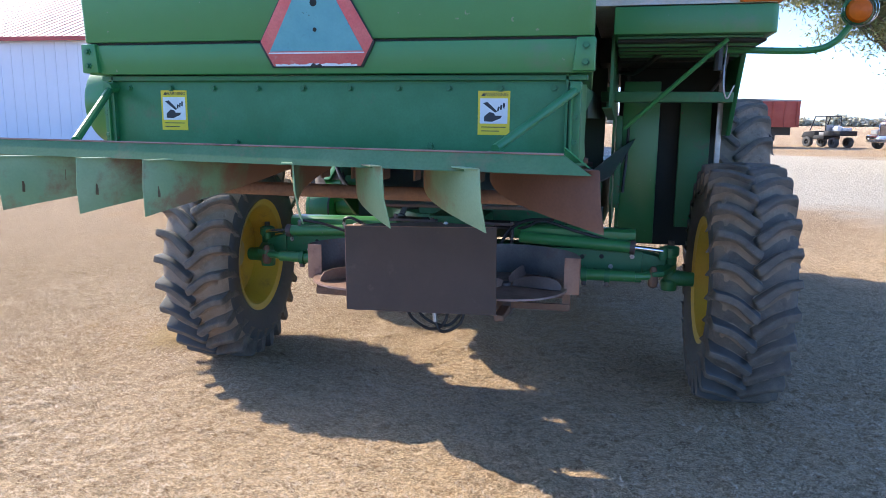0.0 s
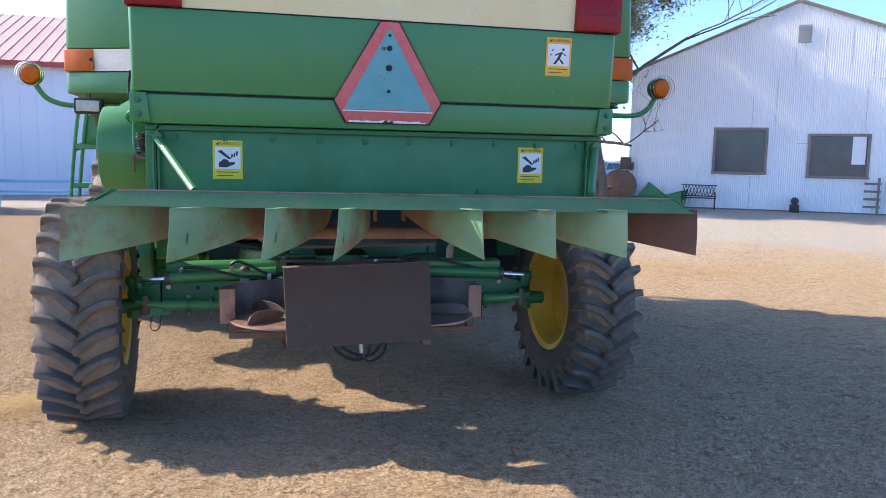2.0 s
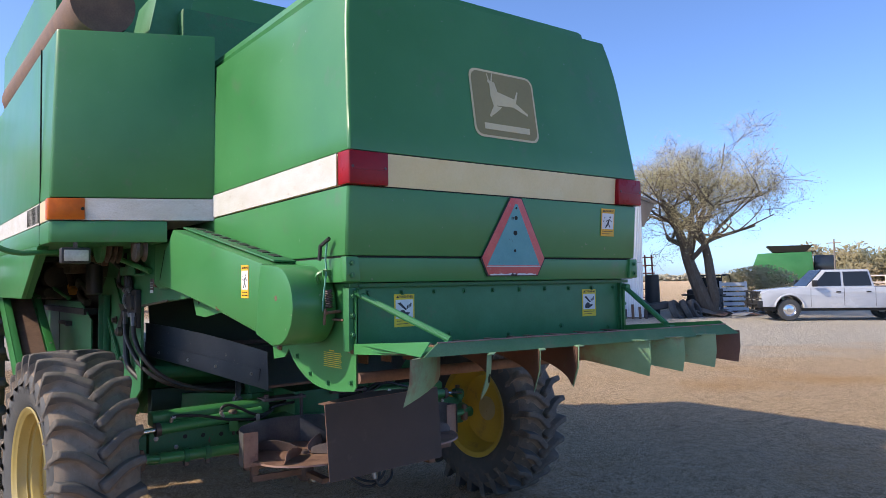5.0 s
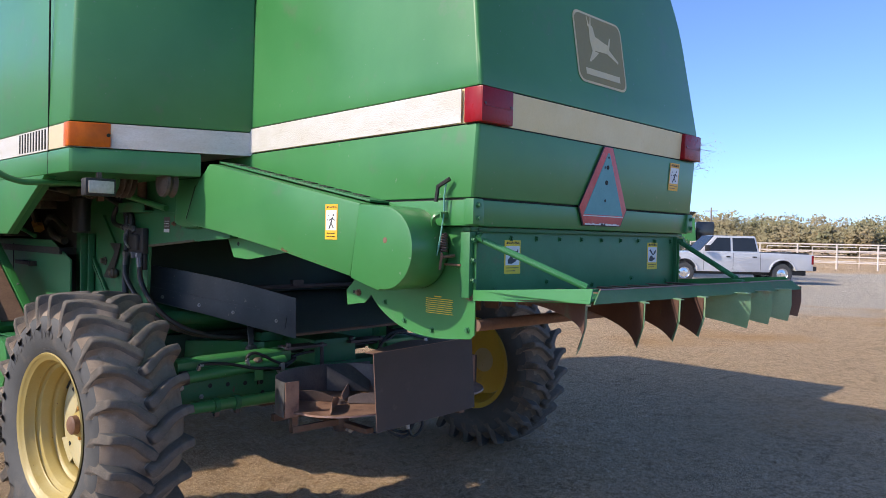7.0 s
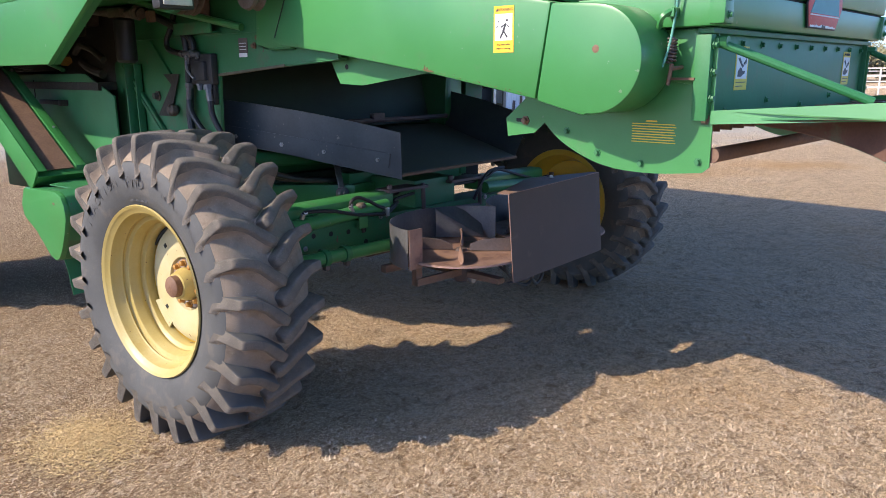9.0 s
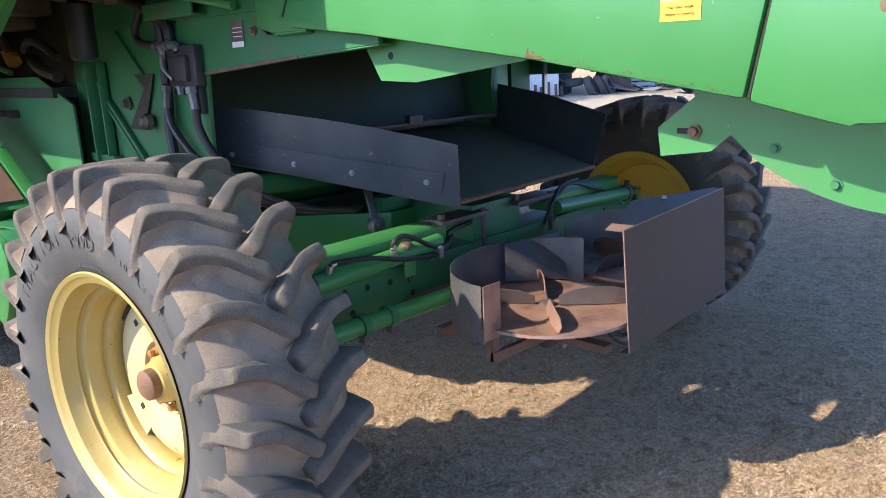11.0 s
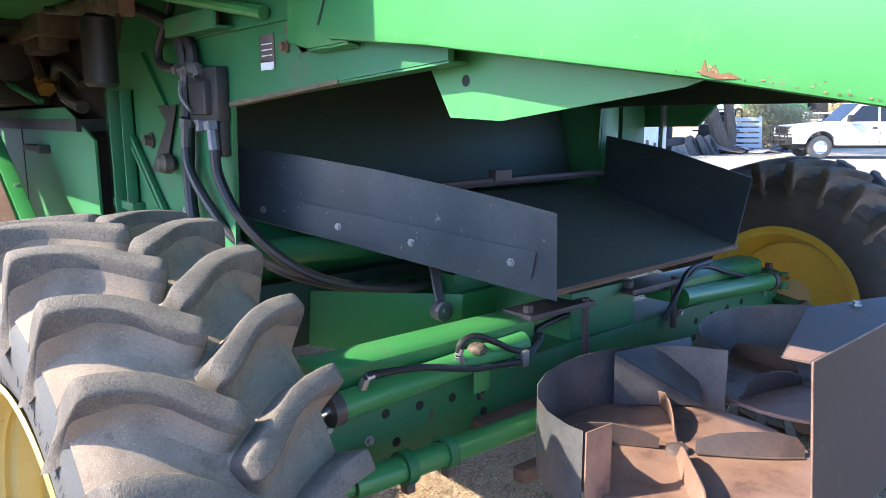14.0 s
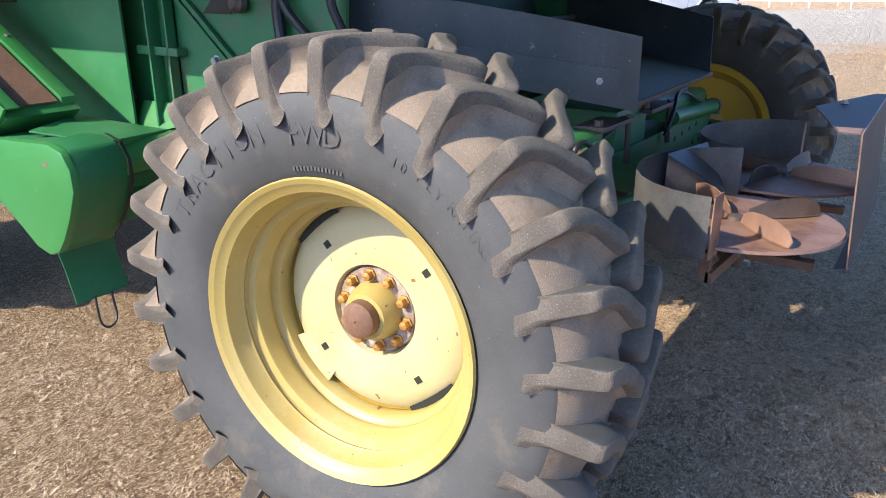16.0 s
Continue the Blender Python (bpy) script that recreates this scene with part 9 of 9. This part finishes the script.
# ---- clutter by the shed ----
x, y, a = on_wall(1.15, 0.45)
w = thing("green_sheet_hopper", "bent green sheet metal hopper leaning on the wall", "sheet metal", pose(x, y, 0, 0, 0, a))
quick("sheet", GREEN_OLD, w, lambda bm: (slab(bm, [(-1.0, 0, 0.0), (-0.3, 0.2, 1.0), (0.35, 0.3, 0.5), (0.2, 0, 0)], (0, 0.03, 0)), slab(bm, [(0.2, 0, 0), (0.35, 0.3, 0.5), (1.2, 0.2, 0.75), (1.1, 0, 0.05)], (0, 0.03, 0))))
x, y, a = on_wall(2.75, 0.6)
w = thing("iron_bench", "ornate dark iron garden bench by the wall", "bench", pose(x, y, 0, 0, 0, a))
quick("seat", CAR_BLACK, w, lambda bm: [box(bm, -0.65, 0.65, -0.25 + 0.1 * k, -0.20 + 0.1 * k, 0.42, 0.45) for k in range(5)])
quick("backrest", CAR_BLACK, w, lambda bm: ([tube(bm, [(-0.65, 0.22, z), (0.65, 0.22, z)], 0.02, 6) for z in (0.5, 0.92)], [tube(bm, [(-0.6 + 0.12 * k, 0.22, 0.5), (-0.48 + 0.12 * k, 0.22, 0.92)], 0.012, 5) for k in range(10)], [tube(bm, [(-0.48 + 0.12 * k, 0.22, 0.5), (-0.6 + 0.12 * k, 0.22, 0.92)], 0.012, 5) for k in range(10)]))
for lx in (-0.6, 0.6):
    quick("leg", CAR_BLACK, w, lambda bm: tube(bm, [(lx, -0.25, 0), (lx, -0.22, 0.45), (lx, -0.25, 0.68), (lx, 0.22, 0.6), (lx, 0.25, 0)], 0.025, 6))
x, y, a = on_wall(6.14, 0.35)
w = thing("small_pump", "small dark engine pump by the wall", "pump", pose(x, y, 0, 0, 0, a))
quick("housing", CAR_BLACK, w, lambda bm: (box(bm, -0.16, 0.16, -0.15, 0.15, 0, 0.3), tube(bm, [(0, -0.1, 0.42), (0, 0.12, 0.42)], 0.14, 12)), 0.02)
x, y, a = on_wall(8.78, 0.12)
w = thing("wooden_rack", "weathered wooden rack with slanting slats on the wall", "rack", pose(x, y, 0, 0, 0, a))
quick("upright", WOOD_GREY, w, lambda bm: box(bm, 0.05, 0.13, -0.05, 0.0, 0, 1.35))
for k in range(4):
    quick("slat", WOOD_GREY, w, lambda bm: box(bm, -0.38, 0.16, -0.10, -0.05, 0.25 + 0.28 * k, 0.33 + 0.28 * k))
for i in range(7):
    x, y, a = on_wall(10.7 + 0.30 * i, 0.5 + 0.05 * (i % 3))
    w = thing("post_stub", "rusty pipe stub standing in the weeds", "post", pose(x, y, 0, 0, 0, 20 * i), "post stubs by the shed")
    h = 0.42 + 0.1 * ((i * 5) % 3)
    quick("stub", RUST if i % 3 else STEEL_DARK, w, lambda bm: tube(bm, [(0, 0, 0), (0.03, 0, h)], 0.06, 8))

# tyres, pallet, scrap beside the shed corner
bm = B()
lathe(bm, [(-0.12, 0.30), (-0.15, 0.42), (-0.10, 0.50), (0.10, 0.50), (0.15, 0.42), (0.12, 0.30), (0.0, 0.27), (-0.12, 0.30)], 28, 'y')
scrap_tyre = mesh_of("scrap_tyre", bm, RUBBER)
for i, (px, py, rz, lean0) in enumerate(((24.9, 20.0, 20, 60), (25.6, 20.0, 35, 62), (26.1, 19.9, 15, 58), (25.0, 21.0, 50, 8), (24.6, 21.4, 10, 85))):
    if not i:
        heap = thing("tyre_heap", "heap of worn black scrap tyres by the shed corner", "tyres", pose(24.9, 20.0, 0))
    piece("casing", scrap_tyre, heap, pose(px - 24.9, py - 20.0, 0.30 if lean0 > 30 else 0.5, 0, 0, rz) @ pose(0, 0, 0, 90 - lean0 if lean0 < 30 else -25, 0, 0))
w = thing("white_pallet", "white painted slatted panel leaning upright", "pallet", pose(30.4, 20.6, 0, -8, 0, -40))
for k in range(6):
    quick("slat", WHITE_METAL, w, lambda bm: box(bm, -0.65, 0.65, -0.02, 0.02, 0.12 + 0.24 * k, 0.28 + 0.24 * k))
for sx in (-0.6, 0.6):
    quick("upright", WHITE_METAL, w, lambda bm: box(bm, sx - 0.05, sx + 0.05, 0.02, 0.06, 0, 1.55))
rnd = random.Random(21)
for i in range(12):
    px, py = 27.3 + rnd.uniform(-1.6, 4.2), 19.4 + rnd.uniform(-0.9, 1.2)
    w = thing("scrap_sheet", "bent grey scrap metal sheet on the ground", "scrap metal", pose(px, py, 0.0, 0, 0, rnd.uniform(0, 180)), "scrap sheets by the shed")
    quick("sheet", rnd.choice((WHITE_METAL, ROOF_GREY, RUST, WOOD_GREY)), w, lambda bm: strip(bm, [[(-0.9, -0.3, 0.02), (-0.9, 0.3, 0.05)], [(0, -0.3, 0.10 + 0.3 * rnd.random()), (0, 0.3, 0.2)], [(0.9, -0.3, 0.02), (0.9, 0.35, 0.25 * rnd.random() + 0.03)]], (0, 0, 0.02)))
w = thing("red_harrow_frame", "rusty red steel implement frame standing on end", "farm implement", pose(27.6, 24.2, 0, 0, 0, -30))
for k in range(6):
    quick("bar", CAR_RED, w, lambda bm: tube(bm, [(-0.9 + 0.36 * k, 0, 0), (-0.9 + 0.36 * k, 0.3, 2.9)], 0.045, 6))
for k in range(7):
    quick("cross_bar", CAR_RED, w, lambda bm: tube(bm, [(-1.0, 0.03 + 0.04 * k, 0.35 + 0.4 * k), (1.0, 0.03 + 0.04 * k, 0.38 + 0.4 * k)], 0.035, 6))
w = thing("dark_drum", "dark steel drum beside the shed", "drum", pose(25.9, 22.0, 0))
quick("drum", CAR_BLACK, w, lambda bm: lathe(bm, [(0, 0.001), (0, 0.33), (0.6, 0.34), (1.25, 0.33), (1.9, 0.30), (1.9, 0.001)], 16, 'z'))
# heap of old implements under the yard tree
w = thing("scrap_heap", "heap of old green and grey implement parts under a tree", "scrap heap", pose(11.35, 27.7, 0, 0, 0, -15))
quick("hopper", GREEN_SHADE_GRIMY, w, lambda bm: lathe(bm, [(-0.42, 0.05), (-0.38, 0.20), (0.30, 0.28), (0.38, 0.16)], 14, 'x', (0.45, -0.2, 0.24)), 0, "dented dull green hopper")
quick("beam", GREEN_OLD, w, lambda bm: (tube(bm, [(-1.1, -0.4, 0.10), (0.3, 0.1, 0.72)], 0.06, 6), tube(bm, [(-0.8, 0.3, 0.1), (0.9, 0.3, 0.62)], 0.05, 6)))
for k in range(14):
    quick("rod", rnd.choice((RUST, STEEL_DARK, WOOD_GREY)), w, lambda bm: tube(bm, [(rnd.uniform(-1.0, 0.2), rnd.uniform(-0.5, 0.7), 0.08), (rnd.uniform(-0.6, 1.4), rnd.uniform(-0.5, 0.7), rnd.uniform(0.15, 0.8))], rnd.uniform(0.03, 0.1), 6))
# white car by the shop
w = thing("white_car", "white high-roofed car parked by the shop", "car", pose(-4.75, 30.4, 0, 0, 0, 178))
quick("body", CAR_WHITE, w, lambda bm: slab(bm, [(-2.3, -0.85, 0.35), (-2.35, -0.85, 1.05), (-1.5, -0.85, 1.1), (0.9, -0.85, 1.1), (2.2, -0.85, 0.95), (2.3, -0.85, 0.4)], (0, 1.7, 0)), 0.06)
quick("cabin", CAR_GLASS, w, lambda bm: slab(bm, [(-2.3, -0.7, 1.08), (-2.1, -0.7, 1.66), (0.1, -0.7, 1.66), (1.0, -0.7, 1.08)], (0, 1.4, 0)), 0.05)
quick("roof", CAR_WHITE, w, lambda bm: slab(bm, [(-2.1, -0.68, 1.65), (0.1, -0.68, 1.65), (0.0, -0.68, 1.72), (-2.0, -0.68, 1.72)], (0, 1.36, 0)), 0.02)
for wx in (-1.4, 1.4):
    for wy in (-0.78, 0.78):
        road_wheel(w, wx, wy, 0.33, 0.2, STEEL, 0.6)
